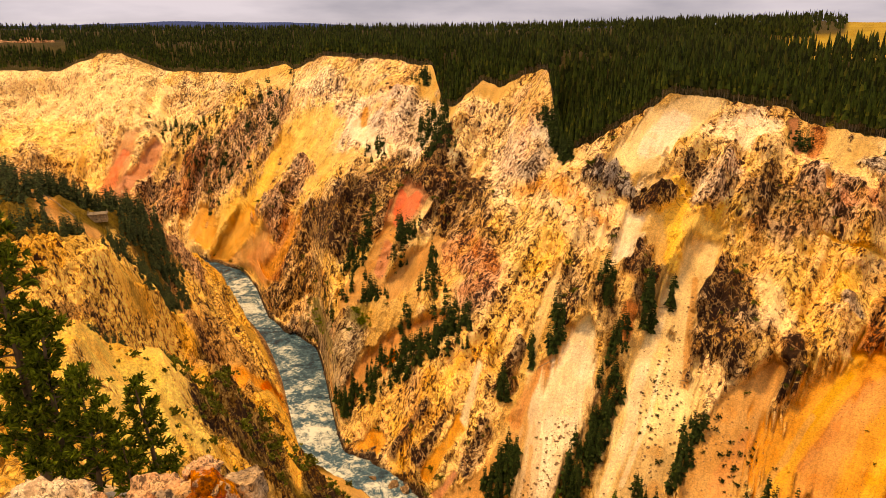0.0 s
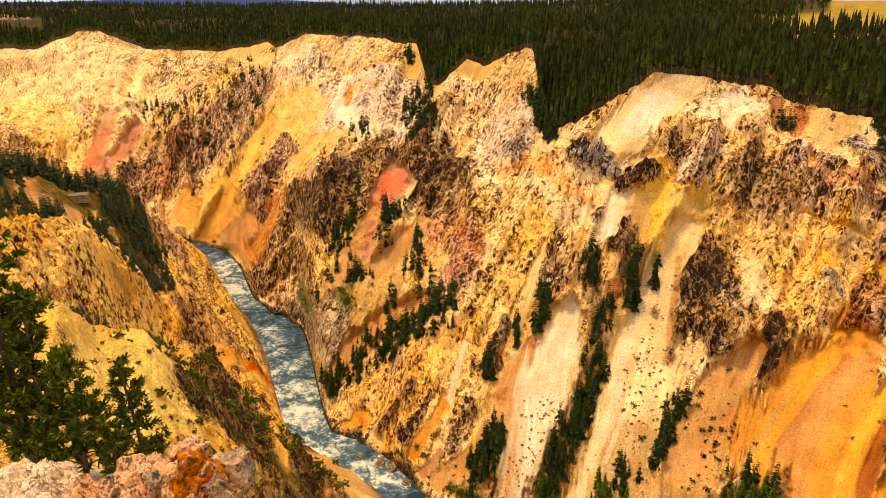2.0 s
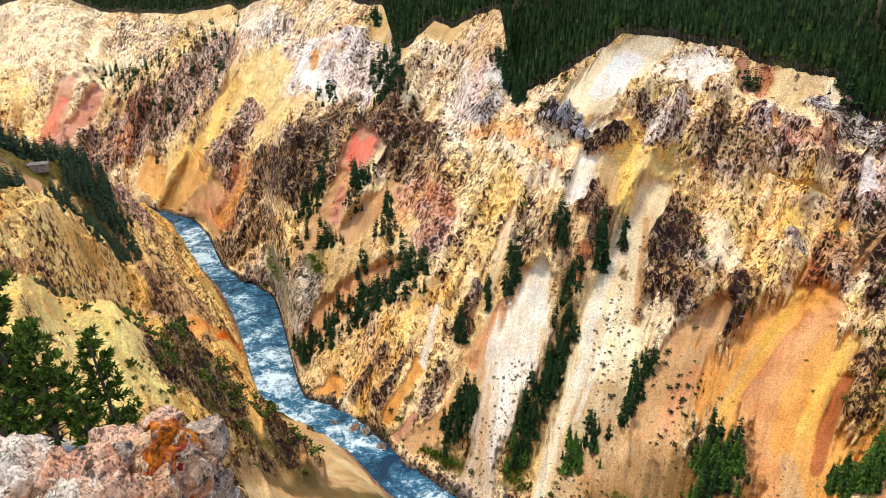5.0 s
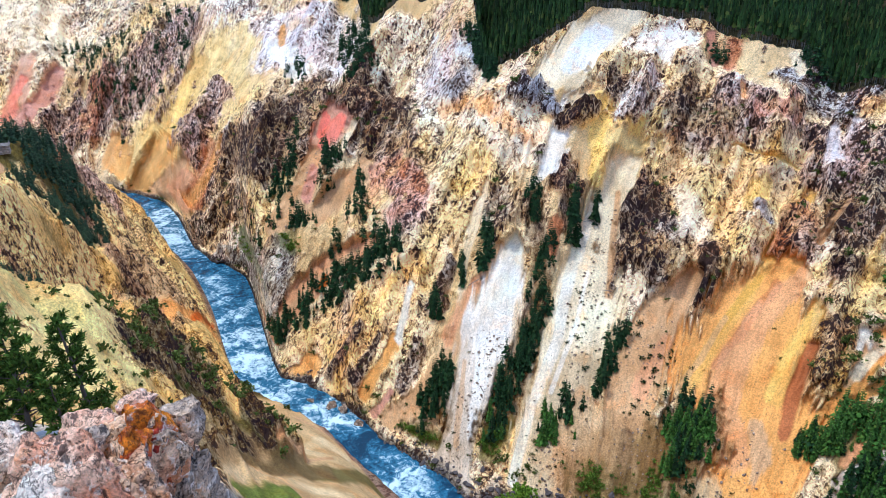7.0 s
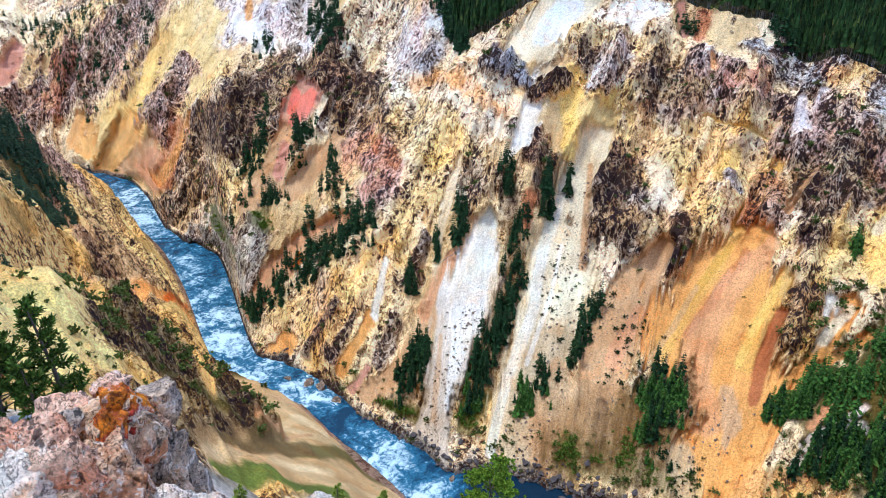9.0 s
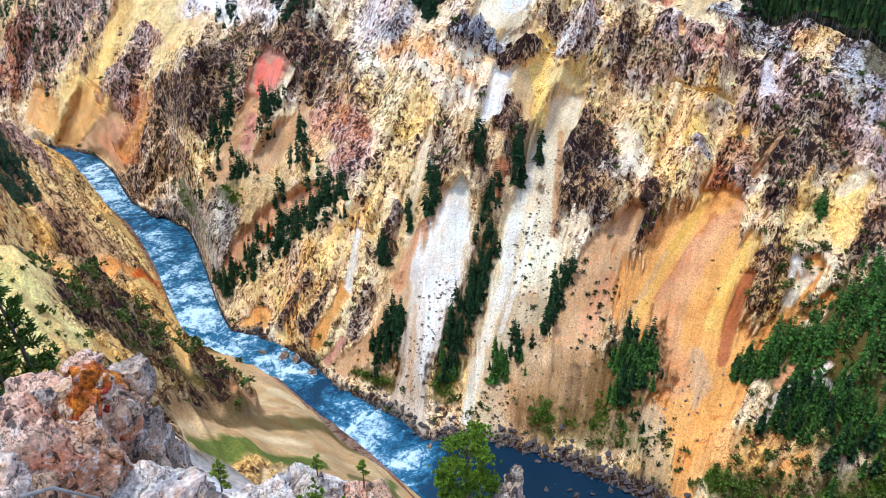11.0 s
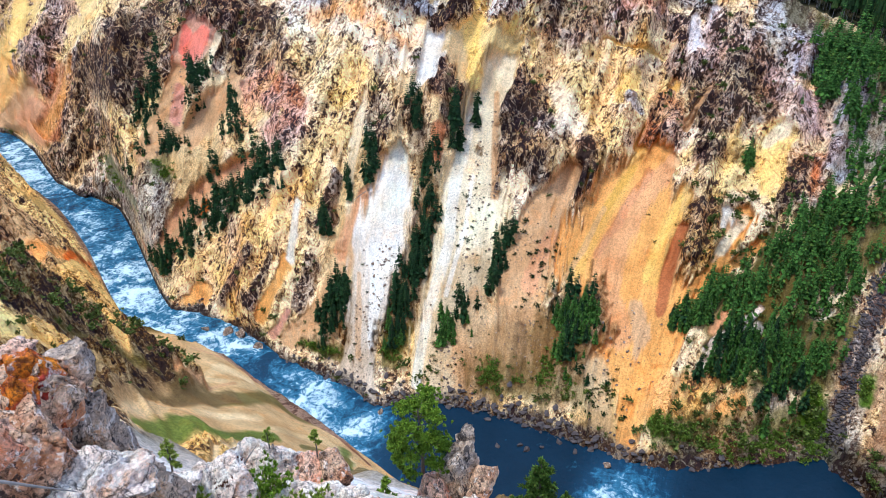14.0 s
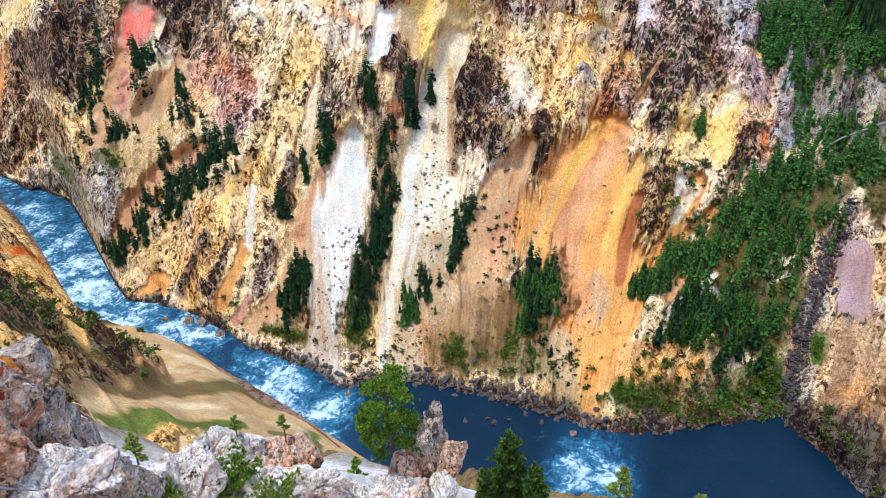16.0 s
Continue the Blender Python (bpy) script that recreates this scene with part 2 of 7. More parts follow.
def foliage_material(name, low, high, dry=(0.09, 0.075, 0.02)):
    n = Nodes(name)
    c = n.mix(n.noise(0.9, 4, 0.7), low, high)
    one = n.island()
    c = n.mix(n.math("MULTIPLY", n.ramp(one, 0.75, 1.0), 0.5), c, dry)
    c = n.mix(1.0, c, n.ramp(n.math("FRACT", n.math("MULTIPLY", one, 17.0)), 0.0, 1.0, 0.45, 1.55), "MULTIPLY")
    return n.done(c, 0.75, 0.15)


def bark_material():
    n = Nodes("grey_bark")
    c = n.mix(n.noise(6, 5, 0.6, stretch=(1, 1, 0.2)), (0.06, 0.045, 0.035), (0.22, 0.18, 0.15))
    n.bump(n.noise(14, 4, 0.6, stretch=(1, 1, 0.2)), 0.6, 0.02)
    return n.done(c, 0.9, 0.15)


EARTH, WATER, BARK = earth_material(), water_material(), bark_material()
FAR_NEEDLES = foliage_material("far_needles", (0.008, 0.019, 0.004), (0.042, 0.072, 0.013), (0.075, 0.072, 0.018))

# ---- the canyon's plan: bearing from the eye in degrees, range and height in metres ----
FAR_BANK = [(-60, 840), (-35, 800), (-20.3, 775), (-19.1, 752), (-16.4, 705), (-15.3, 648), (-14.9, 586), (-13.4, 545), (-11.5, 516), (-10.6, 497), (-10.2, 440), (-9.5, 376), (-8.8, 360),
            (-5.2, 341), (-3.8, 330), (-1.8, 312), (0.3, 293), (3.4, 277), (6.5, 262), (8, 251), (14.2, 249), (20.2, 244), (26.3, 235), (32.5, 228), (36.1, 226), (40, 228), (46, 242), (52, 264), (57, 252), (64, 230), (80, 215)]
NEAR_BANK = [(-60, 780), (-35, 770), (-20.4, 763), (-18.2, 692), (-17.6, 652), (-17, 600), (-15.1, 536), (-14.2, 480), (-13.6, 440), (-13.3, 390), (-12.9, 366), (-12.3, 353), (-10.4, 337), (-5.3, 309),
             (-2.6, 281), (1.8, 252), (7.4, 219), (11, 203), (17.3, 190), (25, 176), (40, 160), (80, 150)]
RIM_RANGE = [(-60, 1300), (-31, 1250), (-24, 1150), (-20.6, 1130), (-16, 1040), (-12, 930), (-8.8, 760), (-4, 690), (-0.5, 640), (0.1, 560), (3.3, 555),
             (7.4, 545), (9.5, 445), (13.8, 445), (18, 450), (25.5, 455), (32, 440), (37, 420), (46.8, 410), (52, 395), (60, 380), (80, 420)]
RIM_HEIGHT = [(-60, 180), (-31, 172), (-27.5, 172), (-24.6, 196), (-23.4, 197), (-20.6, 173), (-16.3, 173), (-13.4, 180), (-12, 190), (-11.4, 184), (-9.2, 203), (-4, 203),
              (-0.8, 198), (0.05, 170), (1.4, 178), (3.0, 193), (4.4, 188), (7.6, 202), (8.1, 204), (8.7, 178), (9.2, 152), (10.5, 160), (13.8, 174), (17.2, 193), (19, 192),
              (21.3, 190), (25.5, 186), (27.4, 178), (31.9, 175), (34.4, 157), (37, 163), (46.8, 141), (52, 116), (60, 106), (80, 120)]
DRIFT = [(-60, 0), (-31, -1), (-24, -2.5), (-18, -5), (-12, -8), (-0.4, -13), (9, -11.5), (14, -9.5), (20.5, -7.5), (30, -4.5), (40, -3), (50, 1), (60, 3), (80, 3)]

LEFT, RIGHT = -46.0, 72.0
bearing = np.arange(LEFT, RIGHT + 1e-6, 0.1)
fb, nb = curve(FAR_BANK, bearing, 0.35), curve(NEAR_BANK, bearing, 0.35)
bank_jag = 3.5 * fbm(bearing * 0.9, bearing * 0, octaves=5, gain=0.6, seed=3)
fb = fb + bank_jag * fb / 300
nb = nb + 2.5 * fbm(bearing * 0.8, bearing * 0 + 7, octaves=5, gain=0.6, seed=4) * nb / 300
rim_r = curve(RIM_RANGE, bearing, 0.25)
rim_z = curve(RIM_HEIGHT, bearing, 0.12) + 3.2 * fbm(bearing * 1.1, bearing * 0 + 3, octaves=5, gain=0.6, seed=5)


def spot(theta, r, z):
    a = np.radians(theta)
    return np.stack([r * np.sin(a), r * np.cos(a), np.broadcast_to(z, np.shape(r))], -1)


def stroke(theta, z, rng, line, wobble=1.0, squash=1.0, soft=0.85):
    """How near (bearing, height) is to a tapering band: line holds (bearing, height, half width in m) knots. 1 on it, 0 off it."""
    best = np.zeros(np.shape(theta), np.float32)
    for (a0, z0, w0), (a1, z1, w1) in zip(line[:-1], line[1:]):
        px, pz = (theta - a0) * rng * 0.01745, (z - z0) * squash
        dx, dz = (a1 - a0) * rng * 0.01745, (z1 - z0) * squash
        t = np.clip((px * dx + pz * dz) / (dx * dx + dz * dz + 1e-6), 0, 1)
        d = np.hypot(px - t * dx, pz - t * dz) * wobble
        best = np.maximum(best, np.clip((1 + soft / 2 - d / (w0 + (w1 - w0) * t)) / soft, 0, 1))
    return best * best * (3 - 2 * best)


# the far wall: from the water's edge (h = 0) to the rim (h = 1)
WALL_ROWS = 330
hh = np.linspace(0, 1, WALL_ROWS)[:, None] * np.ones_like(bearing)[None, :]
th = np.ones_like(hh) * bearing[None, :]


def wall_profile(h):
    return 1 - (1 - h) ** 1.22


u = th.copy()
for _ in range(5):
    u = th - (1 - hh) * curve(DRIFT, u, 1.5)


def rim_at(values, wide):
    """A rim curve carried down the wall along its gullies, smoothed lower down."""
    k = np.ones(wide) / wide
    broad = np.convolve(np.pad(values, wide, mode="edge"), k, mode="same")[wide:-wide]
    m = step(0.25, 0.95, hh) ** 1.5
    return np.interp(u, bearing, values) * m + np.interp(u, bearing, broad) * (1 - m)


wr = fb + (rim_at(rim_r, 61) - fb) * wall_profile(hh)
wz = rim_at(rim_z, 61) * hh
um = u * 7.5                                   # metres along the wall, following its gullies
base = spot(th, wr, wz)
bx, by, bz = base[..., 0], base[..., 1], base[..., 2]
warp = 6 * fbm(bx * 0.02, by * 0.02, bz * 0.02, 3, seed=11)
flute = ridged((um + warp) * 0.022, hh * 1.3, 0, 4, 0.55, seed=21)       # large spurs
ribs = ridged((um + warp) * 0.09, hh * 3.0, 0, 4, 0.6, seed=31)          # ribs and runnels
lumps = ridged(bx * 0.045, by * 0.045, bz * 0.045, 5, 0.6, seed=41)      # crags
ROCK = {
    "cream": (0.86, 0.76, 0.59), "white": (0.95, 0.9, 0.82), "straw": (0.78, 0.63, 0.37), "umber": (0.42, 0.29, 0.2), "beige": (0.64, 0.46, 0.31), "yellow": (0.82, 0.62, 0.3), "gold": (0.74, 0.52, 0.25),
    "ochre": (0.62, 0.42, 0.18), "orange": (0.72, 0.44, 0.225), "salmon": (0.68, 0.44, 0.3), "red": (0.78, 0.3, 0.25), "redorange": (0.5, 0.18, 0.06),
    "rust": (0.47, 0.23, 0.14), "brown": (0.56, 0.42, 0.27), "dark": (0.3, 0.22, 0.16), "purple": (0.64, 0.5, 0.44), "lilac": (0.8, 0.74, 0.71),
    "grey": (0.32, 0.3, 0.27), "greyblue": (0.42, 0.43, 0.47), "pink": (0.6, 0.37, 0.3), "pinkgrey": (0.5, 0.38, 0.37), "talus": (0.1, 0.07, 0.075),
    # the last, near-black tone is damp bank rock with deep shade painted in
    "olive": (0.13, 0.11, 0.045), "soil": (0.22, 0.14, 0.07), "leaf": (0.1, 0.12, 0.03), "grass": (0.12, 0.2, 0.03), "sand": (0.6, 0.48, 0.34), "ash": (0.72, 0.64, 0.55), "wet_shade": (0.022, 0.02, 0.018),
}
for _k, _c in ROCK.items():                    # strong mineral colours
    _l = sum(_c) / 3
    ROCK[_k] = tuple(max(0.01, _l + (q - _l) * 1.4) for q in _c)
edge = 1 + 0.75 * fbm((um + warp) * 0.14, hh * 5, 0, 4, 0.6, seed=93) + 0.6 * fbm(bx * 0.16, by * 0.16, bz * 0.16, 4, 0.65, seed=98)
patch = fbm(um * 0.03, hh * 5, 0, 4, 0.55, seed=94)[..., None]
crag = np.clip(0.5 + 0.8 * fbm(um * 0.03, hh * 3, 0, 3, seed=91), 0.08, 0.95)
geology = np.array(ROCK["cream"]) * (0.5 + 0.5 * patch) + np.array(ROCK["ochre"]) * (0.5 - 0.5 * patch)
relief = np.zeros_like(hh)
wear = np.clip(0.96 + 0.45 * fbm((um + warp) * 0.25, hh * 3, 0, 4, 0.6, seed=88), 0.6, 1)
dark_rock = 0.32 + np.zeros_like(hh)
smooth_bed = np.zeros_like(hh)


frayed = 1 + 0.4 * fbm((um + warp) * 0.2, hh * 9, 0, 4, 0.65, seed=92) + 0.3 * fbm((um + warp) * 0.7, hh * 14, 0, 3, 0.6, seed=90)


def paint(rock, rough, dark, lift, *line, share=0.94):
    """Lay a band of one rock along (bearing, height, half width) knots: its colour, cragginess, share of dark varnish and how far it stands out."""
    global geology, crag, relief, dark_rock, smooth_bed
    scree = rough < 0.07
    m = stroke(th, wz, wr, line, frayed if scree else edge, 1.4, 0.45 if scree else 0.7)
    m = m if scree else m * wear
    geology = geology + (np.array(ROCK[rock]) - geology) * (share * m)[..., None]
    crag = crag + (rough - crag) * m
    relief = relief + lift * m
    smooth_bed = smooth_bed + ((rough < 0.09) - smooth_bed) * m
    dark_rock = dark_rock + (dark - dark_rock) * m


paint("cream", 0.4, 0.22, 0, (-32.5, 143, 57.3), (-29.5, 150, 57.2), (-24.6, 147, 68.4), (-20.7, 123, 49.1))
paint("straw", 0.45, 0.264, 0, (-30.7, 91, 33.4), (-28, 93, 40.9), (-26.1, 68, 30.2))
paint("brown", 0.6, 0.45, 0, (-30.6, 64, 23), (-28.1, 52, 22.1))
paint("pink", 0.2, 0.15, 0, (-23.4, 91, 9.2), (-24.6, 63, 14.6), (-25.2, 50, 15.7), share=0.7)
paint("red", 0.1, 0.1, 0, (-23.9, 78, 5.2), (-25.5, 54, 6.6), share=0.6)
paint("pink", 0.1, 0.1, 0, (-21.7, 84, 6), (-23.1, 63, 10.2), (-24.3, 46, 8.4))
paint("cream", 0.6, 0.4224, 0, (-18.7, 141, 32.5), (-15, 140, 28.1))
paint("straw", 0.6, 0.44, 0, (-14.7, 137, 27.5), (-18.2, 90, 27.7))
paint("white", 0.65, 0.3696, 0, (-9.3, 166, 27.6), (-5.2, 160, 24.5), (-1.5, 157, 18))
paint("lilac", 0.6, 0.264, 0, (-3.5, 168, 19.3), (-8.7, 147, 20.6), (-2.9, 142, 13.2))
paint("white", 0.15, 0.044, 0, (-6.6, 149, 10.8), (-5.5, 137, 11.9))
paint("orange", 0.3, 0.15, 0, (-6, 164, 2.5), (-6.2, 154, 3))
paint("straw", 0.3, 0.1584, -2, (-9, 157, 16.1), (-13.1, 110, 36.3), (-16.6, 46, 32.8), (-18.2, 14, 15.2))
paint("gold", 0.25, 0.176, 0, (-12, 131, 6.8), (-14, 94, 6.7), (-15.3, 56, 6.7), share=0.4)
paint("yellow", 0.25, 0.132, 0, (-13.6, 116, 8.2), (-15.3, 77, 9.3), (-16.8, 44, 8.3), share=0.4)
paint("orange", 0.05, 0, 0, (-18.6, 40, 7.7), (-19.2, 20, 12.6), share=0.65)
paint("orange", 0.05, 0, -1, (-15.2, 63, 5.6), (-17.3, 17, 8.4), (-18.4, 2, 6.1), share=0.55)
paint("beige", 0.03, 0, -1, (-14.1, 63, 3.5), (-16.3, 17, 5.8), (-17.3, 3, 4.7))
paint("salmon", 0.05, 0, 0, (-14.2, 51, 6.1), (-15.4, 21, 6.5))
paint("rust", 0.35, 0.3, 0, (-12.4, 77, 6), (-12.9, 55, 8.7), (-14.1, 34, 7.9))
paint("orange", 0.3, 0.2, 0, (-11.3, 79, 3.8), (-12.4, 60, 3.8), (-14.7, 33, 4.1))
paint("purple", 0.75, 0.62, 2, (-12.7, 155, 12), (-15, 117, 12.9), (-17.3, 81, 17.2), (-20.3, 51, 19.3), (-22.9, 36, 16.6))
paint("rust", 0.6, 0.5, 0, (-19.5, 65, 13.8), (-18.6, 81, 8.2), (-20.8, 40, 10.8))
paint("purple", 0.8, 0.6, 2, (-11, 117, 8.3), (-13, 85, 8.1), (-14.1, 65, 7.1))
paint("brown", 0.85, 0.6, 3, (-3.9, 125, 11.7), (-7.2, 101, 20.7), (-10.1, 71, 17.9), (-12.4, 38, 12.2))
paint("dark", 0.9, 0.75, 2, (-8.7, 105, 8.5), (-10.7, 75, 10.1))
paint("dark", 0.9, 0.75, 2, (-5.3, 114, 10.5), (-7.8, 90, 10.2))
paint("straw", 0.6, 0.308, 0, (-8.3, 122, 6.4), (-10.5, 92, 6.5))
paint("straw", 0.5, 0.308, 0, (-6.2, 83, 7), (-9.6, 61, 11.9), (-13.6, 24, 7.6))
paint("cream", 0.3, 0.176, 0, (-11.6, 47, 4.6), (-13.6, 28, 4.8))
paint("brown", 0.85, 0.65, 2, (-10.3, 57, 6.8), (-14.1, 18, 8.7), (-14.7, 2, 5.9))
paint("grey", 0.75, 0.4, 2, (-8.1, 51, 9.6), (-10.9, 13, 11.2), (-13.2, 2, 4.6))
paint("leaf", 0.3, 0.2, 0, (-7.2, 58, 5.1), (-6.9, 53, 3.6), share=0.55)
paint("leaf", 0.3, 0.2, 0, (-10.3, 36, 4.2), (-10.8, 20, 3.5), share=0.55)
paint("cream", 0.65, 0.396, 0, (3, 169, 17), (1.9, 147, 16.5), (4, 129, 10.9))
paint("lilac", 0.65, 0.308, 0, (6.7, 155, 14.9), (4.9, 137, 12.4), (8, 173, 7.6))
paint("white", 0.2, 0.088, 0, (9.7, 156, 3.5), (7.6, 165, 4.5))
paint("greyblue", 0.6, 0.4, 0, (8.9, 161, 7.4), (6.7, 139, 6.4))
paint("dark", 0.85, 0.7, 0, (0.4, 156, 4.9), (-1.2, 132, 7.1), (-2.7, 124, 9.8))
paint("brown", 0.9, 0.6, 2, (0.5, 129, 14), (2.2, 119, 16.7), (-0.6, 107, 8.2))
paint("dark", 0.9, 0.75, 2, (1.8, 133, 9.3), (-0.1, 116, 9.1))
paint("pink", 0.05, 0, 0, (-2.3, 118, 8.7), (-3.5, 108, 7.8), (-4.4, 96, 4.7), share=0.7)
paint("red", 0.05, 0, 0, (-2, 119, 3.1), (-2.8, 113, 5.1), (-3.8, 102, 2.7), share=0.7)
paint("red", 0.05, 0, 0, (-3.2, 117, 2.4), (-3.9, 107, 2), share=0.8)
paint("cream", 0.03, 0, 0, (-1.1, 116, 2.3), (-2.2, 104, 2.3))
paint("beige", 0.03, 0, -3, (-4.3, 98, 4.7), (-5.1, 85, 7.6), (-6.3, 72, 9.8), (-8.4, 60, 4.5))
paint("pink", 0.03, 0, 0, (-4.5, 91, 3.1), (-5.4, 77, 3.4))
paint("beige", 0.04, 0, -2, (-0.2, 99, 5.1), (-2.6, 84, 5.8), (-4.6, 70, 5.8))
paint("salmon", 0.04, 0, -2, (-0, 69, 3), (-3, 54, 6.1), (-6.6, 35, 6.3), (-9.4, 13, 3.5))
paint("beige", 0.04, 0, 0, (-1.5, 62, 1.3), (-5.1, 42, 1.4), (-8.7, 22, 1.4))
paint("redorange", 0.05, 0, 0, (-4.2, 45, 2.1), (-4.6, 41, 2))
paint("pink", 0.6, 0.45, 0, (1.6, 98, 11.9), (3.9, 90, 11.6), (2, 79, 7.7))
paint("rust", 0.6, 0.45, 0, (3, 103, 5.5), (4.4, 95, 5.2))
paint("straw", 0.65, 0.3168, 0, (6.8, 118, 16.7), (9.1, 102, 17), (6.3, 88, 12.5))
paint("cream", 0.55, 0.1936, 0, (5.8, 133, 8.6), (10.4, 128, 8.3), (13.5, 132, 7.8))
paint("orange", 0.5, 0.25, 0, (6.3, 133, 4.3), (8.5, 137, 4.7), (12.7, 124, 6.3))
paint("cream", 0.5, 0.22, 0, (11.4, 117, 9.4), (14.1, 119, 8.1))
paint("yellow", 0.55, 0.264, 0, (9.1, 111, 7), (7.7, 100, 6.3))
paint("brown", 0.75, 0.5, 0, (10.1, 95, 11), (12.4, 98, 7.1))
paint("dark", 0.85, 0.62, 1, (14.1, 119, 5.6), (16.5, 107, 6.1), (16.8, 89, 4.1))
paint("white", 0.1, 0.044, -2, (15.8, 148, 3.3), (15.4, 129, 4.8), (14.4, 112, 3.7), (13.4, 105, 2.1))
paint("cream", 0.15, 0.088, -1, (9.7, 105, 1.6), (8.8, 90, 2.5), (7.9, 73, 2.1), (7.4, 54, 1.5))
paint("straw", 0.55, 0.264, 3, (5.3, 73, 10.9), (1.2, 46, 16.7), (-3.1, 15, 13.8), (-0.6, 16, 10.5))
paint("gold", 0.5, 0.22, 0, (3.8, 65, 7.3), (-1.4, 30, 9.2), (-4.3, 5, 5.7))
paint("yellow", 0.45, 0.176, 0, (-0.8, 38, 4.3), (1.8, 51, 4.3))
paint("dark", 0.85, 0.68, 1, (6.8, 72, 3), (5, 52, 4.2))
paint("dark", 0.85, 0.68, 1, (3.9, 38, 3.6), (2.1, 21, 3.2))
paint("dark", 0.8, 0.6, 1, (0.2, 35, 1.8), (-2.4, 11, 2.4))
paint("dark", 0.8, 0.6, 1, (-1.3, 34, 1.5), (-4.7, 7, 1.9))
paint("orange", 0.15, 0.05, -1, (1.6, 37, 1.8), (-1.7, 9, 2.4))
paint("orange", 0.2, 0.1, -1, (-5.6, 11, 3.9), (-8.4, 0, 3.3))
paint("white", 0.2, 0.088, 0, (3.2, 58, 1.5), (1.9, 37, 1.8))
paint("pink", 0.1, 0.1, 0, (1.1, 18, 1.2), (-0.7, 6, 1.2))
paint("grey", 0.7, 0.45, 0, (-9.6, 0, 5), (-5.9, 0, 3.2))
paint("beige", 0.04, 0, -2, (10.9, 81, 3.6), (9.3, 64, 5.9), (7.1, 45, 4), (4.9, 25, 5.2), (0.8, 8, 4.1))
paint("salmon", 0.1, 0.05, 0, (8.8, 68, 2.4), (6.3, 44, 2.3))
paint("soil", 0.4, 0.3, 0, (6.8, 28, 5.1), (4.6, 10, 7.4))
paint("leaf", 0.3, 0.1, 0, (2.2, 9, 2.6), (5.2, 10, 3.4), share=0.55)
paint("white", 0, 0, -3, (12.3, 87, 0.9), (12, 81, 5.1), (11.4, 68, 10.5), (10.3, 52, 13.1))
paint("ash", 0, 0, 0, (10.2, 48, 11.9), (9.3, 39, 11.1), (8.3, 26, 8), (7.7, 14, 6), (6.6, 2, 7.7))
paint("white", 0, 0, 0, (11.9, 81, 3.6), (11.1, 65, 7.6), (10.2, 48, 7.4), (9.5, 34, 3.3), (8.5, 18, 1.4), share=0.8)
paint("beige", 0.02, 0, 0, (8, 40, 1.1), (7.5, 24, 1.4), (7.2, 12, 1.1), share=0.6)
paint("soil", 0.4, 0.4, -4, (13.7, 100, 3), (14.3, 84, 4.2), (14.7, 65, 5.8), (13.5, 46, 6.8), (12.1, 30, 7.2), (10.6, 18, 5.5))
paint("rust", 0.3, 0.3, 0, (15.6, 91, 3.8), (15.3, 79, 3.5))
paint("leaf", 0.1, 0, 0, (11.2, 21, 5.5), (10.4, 14, 3.8), share=0.55)
paint("cream", 0.03, 0, -3, (21.6, 124, 12.9), (20.1, 106, 9.4), (19.2, 92, 10), (19, 75, 14.2), (18.6, 59, 14.3), (17.4, 43, 14), (16, 29, 12.6), (15.5, 16, 12.2), (15, 5, 9.7))
paint("sand", 0.06, 0, 0, (18.3, 41, 8.4), (16.8, 26, 10.9), (16, 14, 11.3), (15.3, 6, 9.6), share=0.75)
paint("olive", 0.3, 0.3, 0, (20.9, 21, 6.9), (19.1, 10, 7.9), share=0.6)
paint("white", 0.03, 0, 0, (18.5, 101, 2.2), (18, 90, 3), (17, 72, 2.9), (16.3, 50, 2.5), (14.3, 28, 2.5), (12.9, 6, 2.2), share=0.6)
paint("beige", 0.03, 0, 0, (20.4, 106, 1.6), (20.3, 88, 1.5), (20.5, 67, 2))
paint("beige", 0.15, 0.05, 0, (18.9, 34, 4.4), (17.7, 19, 6.5))
paint("white", 0.03, 0, 0, (18.5, 75, 0.9), (17.9, 56, 1.1), (16.1, 34, 1.1), share=0.6)
paint("yellow", 0.3, 0.132, 0, (18.6, 145, 5.3), (18.4, 129, 4.5), (18.5, 109, 3.1))
paint("yellow", 0.3, 0.132, 0, (19.4, 141, 7.2), (21.8, 133, 6.5), (23.6, 131, 3.2))
paint("straw", 0.2, 0.088, 0, (19.8, 127, 5.7), (22.8, 125, 5.1))
paint("cream", 0.04, 0, -2, (19.4, 189, 12.8), (17.8, 179, 15.4), (15.9, 167, 13.7), (13.6, 151, 6.6))
paint("white", 0.04, 0, 0, (17.8, 179, 9.1), (16.3, 165, 8.2))
paint("cream", 0.1, 0.044, 0, (16.4, 153, 7.4), (16.9, 146, 4.6))
paint("white", 0.35, 0.176, 0, (22.4, 174, 13.9), (24.3, 178, 9.2))
paint("pink", 0.08, 0.05, 0, (25.8, 180, 3.9), (26.3, 166, 4.2))
paint("rust", 0.4, 0.3, 0, (27.3, 175, 4.6), (27.3, 163, 4.2))
paint("straw", 0.7, 0.308, 2, (19.5, 157, 10.1), (21.9, 147, 13), (23.4, 137, 11))
paint("purple", 0.7, 0.5, 2, (20.2, 154, 4), (23, 144, 5.9), share=0.6)
paint("lilac", 0.7, 0.352, 0, (21.8, 150, 7.8), (20.8, 140, 7.7))
paint("greyblue", 0.9, 0.6, 4, (11.8, 143, 5.2), (13.8, 147, 8.6), (14.6, 141, 5.2))
